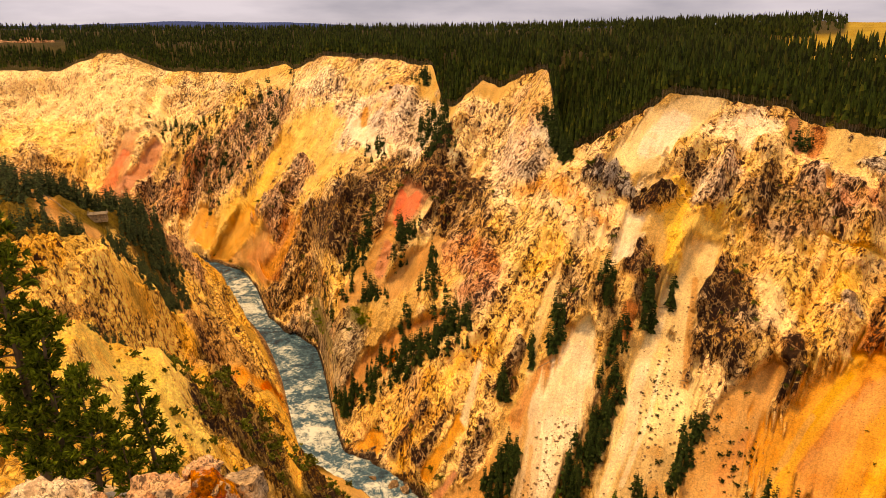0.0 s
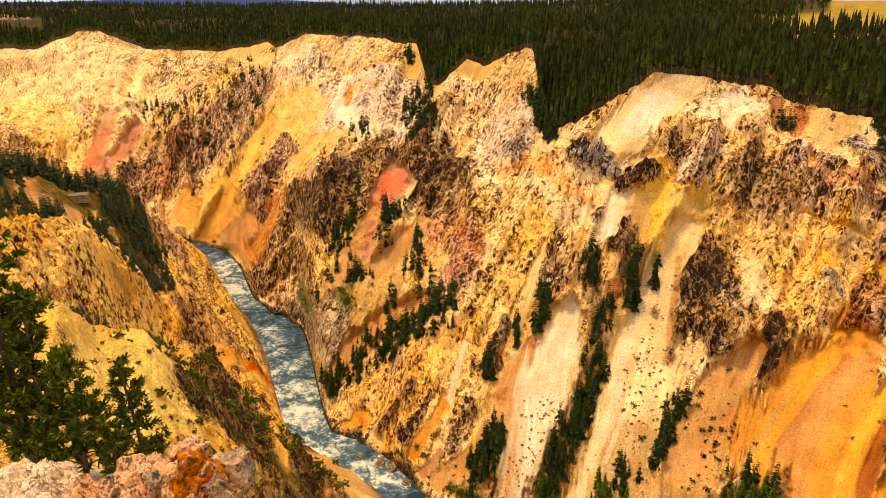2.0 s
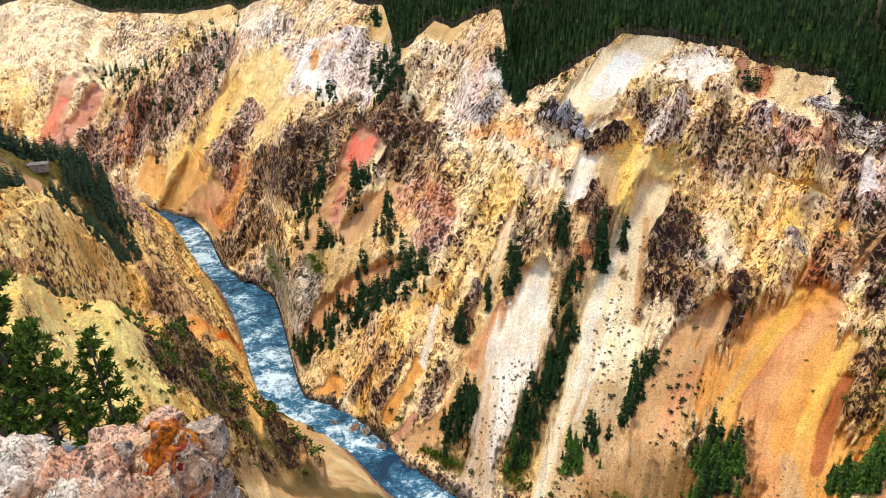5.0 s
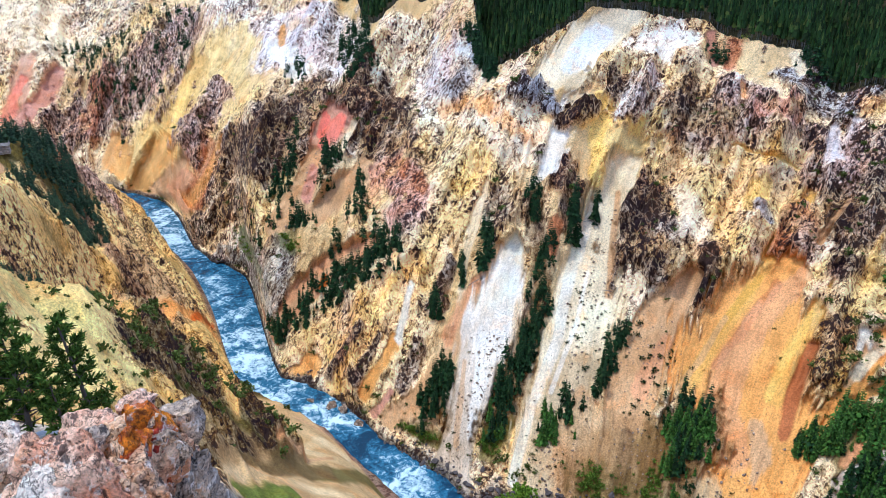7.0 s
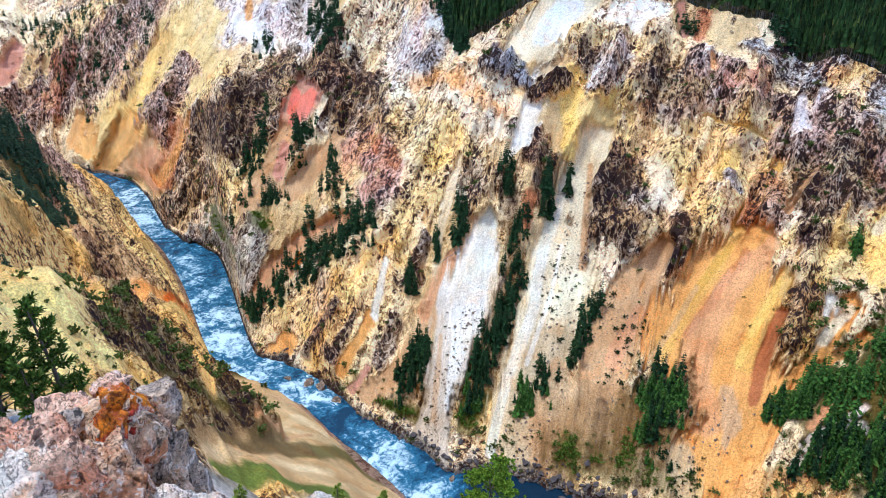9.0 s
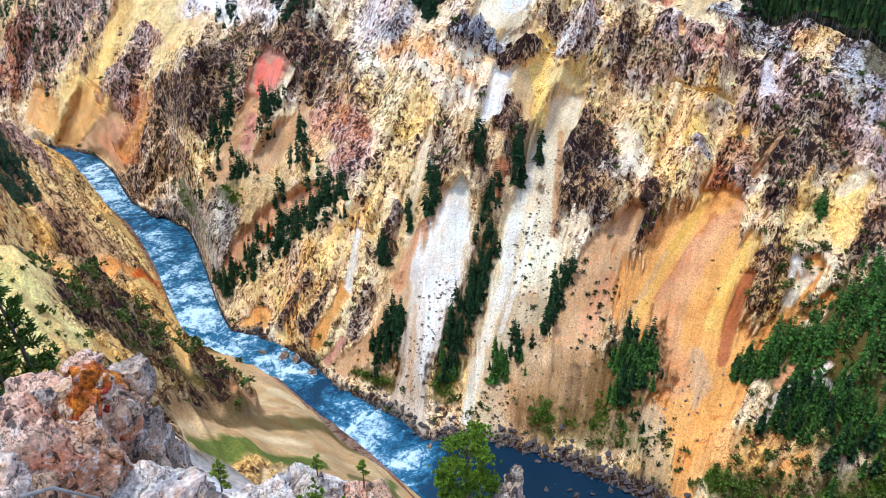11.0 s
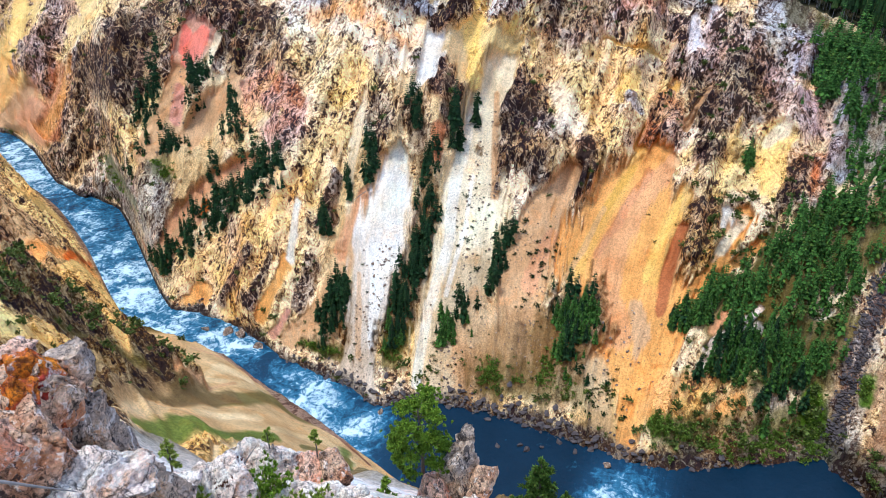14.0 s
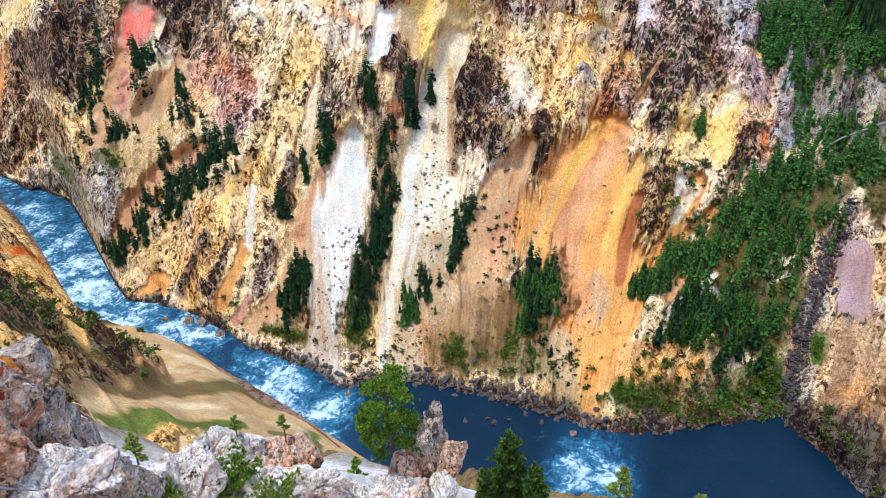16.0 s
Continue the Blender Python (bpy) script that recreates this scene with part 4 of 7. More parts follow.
ROCK.update({"paleyellow": (0.9, 0.7, 0.3), "ridge": (0.27, 0.19, 0.085), "olivebrown": (0.28, 0.2, 0.09), "tan": (0.7, 0.49, 0.25), "paletan": (0.82, 0.64, 0.37),
             "meadowgreen": (0.16, 0.22, 0.04), "olivegreen": (0.24, 0.2, 0.07), "rustbank": (0.3, 0.13, 0.08)})
ridge_end = stroke(nth, nr, nr, [(-20.5, 362, 4.4), (-17.8, 267, 7.2), (-13.8, 260, 8.8), (-10.8, 245, 7.2), (-7.9, 246, 2)], 1 + 0.3 * n_patch, 0.22)
meadow = step(-19, -15, nth + 2 * n_patch) * (1 - step(60, 78, nz + 6 * n_patch)) * step(100, 130, nr) * (1 - step(0.3, 0.7, ridge_end)) * step(-8, 0, 330 - nr)
near_crag = np.clip(0.45 + 0.9 * n_patch, 0.1, 0.95)
near_geology = np.array(ROCK["ochre"]) * (0.5 + 0.5 * n_patch[..., None]) + np.array(ROCK["straw"]) * (0.5 - 0.5 * n_patch[..., None])


def cover(m, rock, rough):
    global near_geology, near_crag
    near_geology = near_geology + (np.array(rock) - near_geology) * (0.92 * m)[..., None]
    near_crag = near_crag + (rough - near_crag) * m


n_edge = 1 + 0.6 * fbm(nx * 0.06, ny * 0.06, 0, 4, 0.6, seed=65) + 0.4 * fbm(nx * 0.2, ny * 0.2, 0, 3, 0.6, seed=59)


near_dark = 0.3 + 0 * nr


def lay(rock, rough, squash, *line, dark=0.2):
    """A band on the near slope along (bearing, range, half width) knots."""
    global near_dark
    m = stroke(nth, nr, nr, line, n_edge, squash)
    near_dark = near_dark + (dark - near_dark) * m
    cover(m, ROCK[rock], rough)


lay("olive", 0.25, 0.23, (-33.4, 413, 13.2), (-29.1, 387, 12.4), (-24.7, 432, 13.9), (-22.7, 453, 14.7), dark=0.3)
lay("straw", 0.55, 1.33, (-31.3, 283, 8.8), (-27.6, 302, 11.0), (-25.2, 321, 9.2), dark=0.3)
lay("straw", 0.6, 0.39, (-20.8, 458, 9.1), (-18.2, 422, 12.9), (-15.3, 441, 13.0), dark=0.4)
lay("brown", 0.75, 0.16, (-19.2, 492, 9.9), (-17.0, 422, 9.4), (-20.2, 376, 6.5), dark=0.4)
lay("ochre", 0.5, 1.01, (-23.3, 358, 6.0), (-20.8, 378, 6.4), dark=0.25)
lay("straw", 0.6, 1.08, (-27.0, 341, 6.7), (-23.8, 397, 11.1), (-22.9, 365, 6.1), dark=0.35)
lay("beige", 0.05, 0.33, (-30.2, 397, 3.2), (-29.4, 378, 5.5), (-28.2, 368, 4.2), (-26.5, 386, 3.1), dark=0)
lay("rust", 0.8, 0.68, (-22.6, 476, 7.7), (-22.6, 458, 7.4), dark=0.5)
lay("purple", 0.9, 0.18, (-21.8, 534, 7.8), (-20.8, 557, 10.0), (-19.9, 550, 6.3), dark=0.55)
lay("orange", 0.2, 0.54, (-15.3, 456, 4.7), (-13.1, 446, 5.5), dark=0.1)
lay("orange", 0.25, 0.71, (-17.1, 387, 4.7), (-13.8, 413, 4.4), dark=0.15)
lay("redorange", 0.2, 0.43, (-15.5, 395, 1.7), (-14.0, 431, 1.9), dark=0.1)
lay("paleyellow", 0.2, 0.23, (-31.2, 168, 2.5), (-27.3, 179, 3.0), (-24.3, 204, 3.5), (-22.1, 196, 4.1), dark=0.12)
lay("paleyellow", 0.2, 0.41, (-28.7, 152, 6.5), (-24.7, 170, 8.2), (-21.1, 195, 5.2), (-26.4, 136, 6.1), (-31.1, 143, 6.2), dark=0.15)
lay("straw", 0.5, 0.81, (-29.0, 152, 1.6), (-27.4, 153, 1.9), dark=0.3)
lay("olivebrown", 0.7, 0.88, (-19.8, 379, 3.9), (-18.2, 232, 3.7), (-17.9, 193, 4.6), dark=0.45)
lay("paleyellow", 0.25, 0.42, (-22.5, 183, 3.2), (-20.7, 196, 3.8), (-21.0, 162, 2.9), dark=0.2)
lay("straw", 0.5, 0.76, (-19.2, 230, 2.0), (-17.8, 201, 2.2), dark=0.25)
lay("straw", 0.6, 1.16, (-30.4, 277, 2.3), (-27.2, 296, 2.5), (-23.8, 337, 3.4), (-21.9, 356, 3.1), dark=0.3)
lay("ridge", 0.85, 0.41, (-18.7, 286, 3.5), (-16.6, 248, 7.6), (-14.5, 233, 9.6), (-11.5, 248, 10.0), (-8.8, 233, 5.5), dark=0.62)
lay("olivebrown", 0.6, 0.75, (-20.6, 198, 3.5), (-17.9, 195, 5.4), (-18.8, 219, 3.9), dark=0.5)
lay("gold", 0.5, 0.71, (-14.2, 235, 1.7), (-13.9, 220, 2.1), dark=0.3)
lay("olive", 0.3, 0.29, (-11.6, 348, 3.9), (-10.0, 313, 4.2), dark=0.4)
lay("olivebrown", 0.2, 0.53, (-15.7, 179, 2.8), (-11.1, 209, 2.9), (-6.6, 236, 1.9), dark=0.2)
lay("straw", 0.8, 0.45, (-19.6, 503, 9.2), (-17.4, 462, 11.8), (-15.3, 456, 7.9), dark=0.42)
lay("umber", 0.85, 1.25, (-22.0, 434, 5.0), (-20.3, 392, 5.3), (-19.3, 386, 5.3), dark=0.55)
lay("straw", 0.7, 0.35, (-18.7, 551, 5.5), (-15.9, 565, 7.7), (-13.9, 492, 4.3), dark=0.4)
lay("straw", 0.6, 1.13, (-30.8, 291, 3.8), (-28.1, 303, 4.5), (-25.7, 321, 4.3), dark=0.35)
lay("brown", 0.75, 1.18, (-30.1, 285, 1.9), (-27.1, 301, 2.0), dark=0.4)
lay("ridge", 0.85, 0.32, (-19.2, 290, 3.0), (-18.2, 225, 7.3), (-15.5, 223, 10.8), (-11.7, 221, 9.9), (-9.3, 215, 4.3), dark=0.62)
lay("ridge", 0.85, 0.60, (-18.9, 199, 9.0), (-15.7, 230, 12.0), (-12.7, 222, 9.8), (-9.8, 217, 5.6), dark=0.6)
lay("olivebrown", 0.6, 0.44, (-20.0, 150, 4.3), (-16.3, 163, 4.1), (-11.9, 203, 3.2), dark=0.5)
lay("olive", 0.3, 0.44, (-17.4, 199, 1.8), (-14.2, 217, 2.1), (-11.4, 219, 2.1), dark=0.4)
lay("ochre", 0.5, 0.54, (-19.1, 176, 1.3), (-17.5, 176, 1.3), dark=0.3)
lay("gold", 0.5, 0.53, (-13.7, 276, 1.8), (-13.3, 226, 2.1), dark=0.25)
lay("olivebrown", 0.12, 0.26, (-11.6, 199, 2.4), (-7.4, 222, 2.3), dark=0.2)
cover(meadow, ROCK["tan"], 0.02)
lay("tan", 0.03, 0.27, (-8.3, 309, 8.9), (-4.2, 286, 9.7), (1.1, 244, 8.9), (6.2, 203, 7.0), (10.1, 117, 3.4), dark=0.1)
lay("tan", 0.03, 0.25, (-13.8, 164, 4.0), (-6.7, 204, 4.2), (-0.3, 211, 5.0), dark=0.1)
lay("paletan", 0.03, 0.21, (-9.0, 243, 1.2), (-5.5, 283, 1.7), (-3.4, 275, 1.4), dark=0.1)
lay("paletan", 0.03, 0.23, (-7.3, 256, 1.0), (-2.6, 262, 1.3), dark=0.1)
lay("beige", 0.03, 0.39, (-9.7, 226, 0.7), (-4.9, 260, 0.8), dark=0.1)
lay("beige", 0.05, 0.27, (-7.9, 309, 0.7), (-4.4, 300, 0.7), dark=0.1)
lay("olivegreen", 0.06, 0.38, (-9.9, 209, 2.1), (-5.8, 232, 3.3), (-1.2, 259, 4.0), (2.4, 248, 2.4), dark=0.2)
lay("olivebrown", 0.2, 0.29, (-13.1, 185, 1.8), (-8.2, 218, 2.7), (-5.4, 240, 2.0), dark=0.2)
lay("paletan", 0.03, 0.25, (-14.8, 162, 1.0), (-9.9, 194, 1.4), (-3.2, 215, 1.4), dark=0.1)
lay("paletan", 0.03, 0.30, (-2.3, 205, 1.1), (3.0, 219, 1.2), (5.6, 201, 1.1), dark=0.1)
lay("meadowgreen", 0.04, 0.29, (-14.2, 156, 1.3), (-10.5, 164, 2.4), (-6.2, 177, 2.5), (-2.0, 193, 1.5), dark=0.1)
lay("paletan", 0.03, 0.21, (-11.5, 63, 0.3), (-7.1, 159, 1.0), (-4.9, 168, 0.9), dark=0.1)
lay("olive", 0.2, 0.08, (-14.3, 54, 0.7), (-11.7, 63, 1.0), (-9.8, 63, 0.5), dark=0.2)
lay("meadowgreen", 0.04, 0.08, (4.9, 187, 2.1), (7.8, 61, 1.2), (10.3, 64, 0.9), dark=0.1)
lay("olivegreen", 0.04, 0.26, (0.6, 196, 1.1), (5.1, 202, 1.1), dark=0.1)
lay("rustbank", 0.1, 0.32, (-5.5, 311, 1.1), (-4.4, 300, 1.2), (-2.9, 280, 1.0), dark=0.1)
lay("rustbank", 0.1, 0.44, (-0.7, 261, 0.8), (1.8, 249, 1.1), (4.3, 233, 0.9), (7.4, 209, 0.7), dark=0.1)
cover(step(38, 55, nr) * (1 - step(115, 140, nr)) * step(-15, -11, nth), ROCK["olivebrown"], 0.25)
cover((1 - step(1.2, 3.5, nz + n_patch)) * step(60, 90, nr), (0.24, 0.14, 0.1), 0.4)
cover(1 - step(45, 75, nr), (0.98, 0.93, 0.89), 0.08)
near_geology = near_geology * (1 + (np.array([0.04, -0.01, -0.06])) * (step(80, 110, nr) * (1 - meadow))[..., None])     # sulphur-stained earth
near_geology = np.clip(near_geology * (1 + 0.25 * fbm(nx * 0.12, ny * 0.12, 0, 4, 0.6, seed=67))[..., None], 0.01, 0.92) ** 1.2

amp = step(25, 90, nr) * step(0, 14, nz) * (1 - meadow)
n_knobs = ridged(nx * 0.16, ny * 0.16, nz * 0.12, 3, 0.6, seed=68)
nz2 = nz + 6 * ridge_end * step(2, 10, nz) + amp * (24 * (n_flute - 0.62) + (3 + 20 * near_crag) * (n_lumps - 0.62) + 7 * near_crag * (n_knobs - 0.6)) + step(5, 12, nr) * (1 - step(60, 90, nr)) * 1.2 * fbm(nx * 0.25, ny * 0.25, nz * 0.2, 4, seed=63)
near_slope = tagged(link_mesh("near_slope", spot(nth, nr, nz2).reshape(-1, 3), grid_faces(*nr.shape), EARTH), "rocky yellow near slope falling to a tan terrace by the river", "slope", kind="structure")
add_color(near_slope, "geology", near_geology.reshape(-1, 3))
add_color(near_slope, "flow", np.stack([(nx + 0.5 * ny) * 0.8, nz * 1.4, nz * 0], -1).reshape(-1, 3) * (1 - meadow).reshape(-1, 1))
add_value(near_slope, "crag", near_crag)
add_value(near_slope, "varnish", np.clip(near_dark + 0.3 * fbm(nx * 0.05, ny * 0.05, nz * 0.05, 3, 0.55, seed=69), 0, 0.9))

# the river and its bed
ACROSS = 26
f = np.linspace(-0.04, 1.04, ACROSS)[:, None]
rr = nb + (fb - nb) * f
rth = np.ones_like(rr) * bearing[None, :]
mid = spot(bearing, (nb + fb) / 2, 0.0)[:, :2]
along = np.concatenate([[0], np.cumsum(np.hypot(*np.diff(mid, axis=0).T))])
side = spot(rth, rr, 0.0)
tang = np.gradient(mid, axis=0)
tang = tang / np.linalg.norm(tang, axis=1, keepdims=True)
off = side[..., :2] - mid[None]
flow = np.stack([along[None, :] + (off * tang[None]).sum(-1), (off[..., 0] * tang[None, :, 1] - off[..., 1] * tang[None, :, 0]), rr * 0], -1)
rapid = np.clip(0.5 + 0.6 * fbm(flow[..., 0] * 0.02, flow[..., 1] * 0.03, 0, 3, seed=71), 0, 1)
rapid = 0.22 + 0.42 * rapid + 0.3 * (1 - step(-13, -4, rth))
def white_water(theta, dist, size, much):
    global rapid
    d2 = ((rth - theta) * rr * 0.01745 / size) ** 2 + ((rr - dist) / size) ** 2
    rapid = np.clip(rapid + much * np.exp(-d2), 0, 1)


white_water(-17.0, 650, 40, 0.5)
white_water(-15.6, 590, 26, 0.5)
white_water(-11.8, 400, 40, 0.5)
white_water(-9.5, 352, 22, 0.5)
white_water(-5.0, 318, 18, 0.8)
white_water(2.0, 262, 22, 0.6)
white_water(6.0, 240, 14, 0.6)
white_water(35.0, 208, 13, 0.75)
white_water(40.0, 200, 9, 0.8)
rapid = rapid * (1 - 0.95 * step(8, 14, rth) * (1 - step(27, 34, rth))) * (1 - 0.95 * step(37, 45, rth))

water_z = 0.55 + 0.35 * rapid * fbm(flow[..., 0] * 0.25, flow[..., 1] * 0.35, 0, 3, seed=72)
river = tagged(link_mesh("river_water", spot(rth, rr, water_z).reshape(-1, 3), grid_faces(*rr.shape), WATER), "blue-green river with white rapids", "river", kind="structure")
add_value(river, "rapid", rapid)
bed_f = np.linspace(0, 1, 8)[:, None]
bed = spot(np.ones((8, 1)) * bearing, nb + (fb - nb) * bed_f, -4.0 * np.sin(np.pi * bed_f) * np.ones_like(bearing))
riverbed = tagged(link_mesh("riverbed", bed.reshape(-1, 3), grid_faces(8, len(bearing)), EARTH), "dark stony bed of the river", "riverbed", kind="structure")
add_color(riverbed, "geology", np.full((8 * len(bearing), 3), 0.06))
add_value(riverbed, "crag", np.zeros(8 * len(bearing)))

# ground that closes the country behind and beside the eye, running on from the canyon's two cut edges
def edge_profile(j):
    r = np.concatenate([nr[:, j], wall_r[1:, j], pr[1:, j]])
    z = np.concatenate([nz2[:, j], wall_z[1:, j], pz[1:, j]])
    k = np.argsort(r)
    return r[k], z[k]


back_a = np.concatenate([np.arange(RIGHT, 360 + LEFT, 3.0), [360 + LEFT]])
back_r = np.concatenate([[0.7], np.geomspace(2, 4400, 110)])
ba, br = np.meshgrid(back_a, back_r)
far_l, far_r = step(8, 75, 360 + LEFT - ba), step(8, 75, ba - RIGHT)
level = 228.3 + 2.0 * fbm(br * np.sin(np.radians(ba)) * 0.02, br * np.cos(np.radians(ba)) * 0.02, 0, 3, seed=81) * step(4, 60, br)
bz_back = level * far_l * far_r + np.interp(br, *edge_profile(-1)) * (1 - far_r) + np.interp(br, *edge_profile(0)) * (1 - far_l)
ground = tagged(link_mesh("ground", spot(ba, br, bz_back).reshape(-1, 3), grid_faces(*ba.shape), EARTH), "dry gravelly rim ground", "ground", kind="structure")
add_color(ground, "geology", np.tile((0.3, 0.22, 0.13), (ba.size, 1)))
add_value(ground, "crag", np.zeros(ba.size))
foot_a = np.linspace(0, 360, 49)
fa, fr = np.meshgrid(foot_a, [0.0, 0.3, 0.8])
foot = tagged(link_mesh("lookout_ground", (spot(fa, fr, 228.34 - 0.08 * step(0.5, 0.8, fr)) + np.array([0.06, -0.09, 0.0])).reshape(-1, 3), grid_faces(*fa.shape), EARTH), "trodden gravel of the lookout", "ground", kind="structure")
add_color(foot, "geology", np.tile((0.25, 0.2, 0.13), (fa.size, 1)))
add_value(foot, "crag", np.zeros(fa.size))


# ---- far woods ----
def conifer_template(sides, tiers, seed):
    """A unit conifer of stacked ragged skirts and a trunk: (verts, triangles)."""
    g = np.random.default_rng(seed)
    v, f = [], []
    for k in range(tiers):
        z0, z1 = 0.3 + 0.6 * k / tiers, 0.3 + 0.6 * k / tiers + 0.36 * (1 - 0.45 * k / tiers)
        rad = 0.1 * (1 - 0.75 * k / tiers)
        o = len(v)
        for s in range(sides):
            a = 2 * math.pi * (s + 0.5 * (k % 2)) / sides + g.normal(0, 0.15)
            q = rad * (0.65 + 0.7 * g.random())
            v.append((q * math.cos(a), q * math.sin(a), z0 - 0.05 * g.random()))
        v.append((0, 0, min(z1, 1.0)))
        for s in range(sides):
            f.append((o + s, o + (s + 1) % sides, o + sides))
    o = len(v)
    for z, q in ((0.0, 0.013), (0.55, 0.009)):
        for s in range(3):
            a = 2 * math.pi * s / 3
            v.append((q * math.cos(a), q * math.sin(a), z))
    for s in range(3):
        a, b = o + s, o + (s + 1) % 3
        f += [(a, b, b + 3), (a, b + 3, a + 3)]
    return np.array(v), np.array(f)


def plant(templates, places, heights, widths, seed):
    g = np.random.default_rng(seed)
    pick = g.integers(0, len(templates), len(places))
    V, F, o = [], [], 0
    for k, (tv, tf) in enumerate(templates):
        sel = np.where(pick == k)[0]
        if not len(sel):
            continue
        a = g.random(len(sel)) * 2 * math.pi
        c, s = np.cos(a)[:, None], np.sin(a)[:, None]
        hgt, wid = heights[sel][:, None], widths[sel][:, None]
        x, y = tv[None, :, 0], tv[None, :, 1]
        p = np.stack([(c * x - s * y) * wid, (s * x + c * y) * wid, tv[None, :, 2] * hgt], -1) + places[sel][:, None, :]
        V.append(p.reshape(-1, 3))
        F.append((tf[None] + (np.arange(len(sel)) * len(tv))[:, None, None] + o).reshape(-1, 3))
        o += len(sel) * len(tv)
    return np.concatenate(V), np.concatenate(F)


FAR_TREES = [conifer_template(5, 4, s) for s in range(6)]
RIM_TREES = [conifer_template(6, 7, 40 + s) for s in range(6)]
rng = np.random.default_rng(5)


def sample_grid(G, rows, cols):
    """Bilinear places on a grid of points."""
    r0, c0 = np.clip(rows.astype(int), 0, G.shape[0] - 2), np.clip(cols.astype(int), 0, G.shape[1] - 2)
    a, b = (rows - r0)[:, None], (cols - c0)[:, None]
    return G[r0, c0] * (1 - a) * (1 - b) + G[r0 + 1, c0] * a * (1 - b) + G[r0, c0 + 1] * (1 - a) * b + G[r0 + 1, c0 + 1] * a * b


plateau_pts = spot(pth, pr, pz)
N = 19000
d = 60 + 1500 * rng.random(N) ** 1.8
ta = -44 + 108 * rng.random(N)
ci = (ta - LEFT) / 0.1
ri = np.interp(d, PLATEAU[:, 0], np.arange(len(PLATEAU)))
places = sample_grid(plateau_pts, ri, ci)
md = sample_grid(meadow_edge[..., None], ri, ci)[:, 0]
keep = (md < 0.25 + 0.1 * rng.random(N)) & ~((ta < -26.8) & (d > 90) & (d < 330 - 60 * (ta + 36) / 9))
places = places[keep]
tall_n = 420                                   # the stand of taller trees that ends at the meadow's edge
tall_a, tall_r = 14.0 + 12.0 * rng.random(tall_n) ** 0.8, 1040 + 130 * rng.random(tall_n)
tall_ci = (tall_a - LEFT) / 0.1
tall_d = tall_r - np.interp(tall_ci, np.arange(len(bearing)), top_r)
tall_p = sample_grid(plateau_pts, np.interp(tall_d, PLATEAU[:, 0], np.arange(len(PLATEAU))), tall_ci)
places = np.concatenate([places, tall_p])
hs = 11 + 12 * rng.random(len(places)) ** 0.8 + 3 * vnoise(places[:, 0] * 0.02, places[:, 1] * 0.02, 0, 8)
hs[-tall_n:] += 8
V, F = plant(FAR_TREES, places - np.array([0, 0, 0.4]), hs, hs * (0.65 + 0.75 * rng.random(len(hs))), 9)
per_tree = len(FAR_TREES[0][1])
trunk_face = np.arange(len(F)) % per_tree >= per_tree - 6
woods = tagged(link_mesh("plateau_woods", V, F, FAR_NEEDLES, smooth=False), "dense dark green lodgepole woods on the plateau", "woods", kind="stuff")

PALE_BARK = Nodes("pale_bark")
PALE_BARK = PALE_BARK.done(PALE_BARK.mix(PALE_BARK.noise(0.8, 3, 0.6), (0.07, 0.055, 0.04), (0.26, 0.21, 0.16)), 0.9, 0.1)
woods.data.materials.append(PALE_BARK)
woods.data.polygons.foreach_set("material_index", trunk_face.astype(np.int32))

# blue hills on the skyline
ha = np.arange(-60, 60, 0.5)
hill_h = 238 + 34 * np.exp(-((ha + 17) / 9) ** 2) + 10 * fbm(ha * 0.25, ha * 0, octaves=4, seed=15)
HAZE = Nodes("hazy_hills").done((0.03, 0.075, 0.26), 1.0, 0.0)
hv = np.concatenate([spot(ha, ha * 0 + 4500, hill_h * 0 + 200), spot(ha, ha * 0 + 4700, hill_h)])
backdrop = tagged(link_mesh("backdrop", hv, grid_faces(2, len(ha)), HAZE), "distant blue hills on the skyline", "hills", kind="structure")

# a farther reach of the canyon, seen over the woods
ca = np.arange(-36, -26.4, 0.1)
cliff_rows = np.linspace(0, 1, 24)[:, None]
cr = 1500 + 60 * cliff_rows + 14 * ridged(ca[None, :] * 3, cliff_rows * 2, 0, 4, 0.55, seed=16)
cz = 168 + (44 + 5 * fbm(ca * 0.9, ca * 0, octaves=3, seed=17))[None, :] * cliff_rows * (1 - 0.9 * step(-27.6, -26.6, ca))[None, :]
far_cliff = tagged(link_mesh("far_canyon_wall", spot(ca[None, :] * np.ones_like(cr), cr, cz).reshape(-1, 3), grid_faces(*cr.shape), EARTH), "far reddish reach of canyon wall above the woods", "canyon wall", kind="structure")
add_color(far_cliff, "geology", np.tile((0.52, 0.3, 0.22), (cr.size, 1)))
add_value(far_cliff, "crag", np.full(cr.size, 0.45))
add_value(far_cliff, "varnish", np.full(cr.size, 0.4))


# ---- conifers on the walls ----
def part(name, verts, faces, material, parent, label="", smooth=False):
    ob = link_mesh(name, verts, faces, material, smooth)
    ob.parent = parent
    if label:
        ob["label"] = label
    return ob


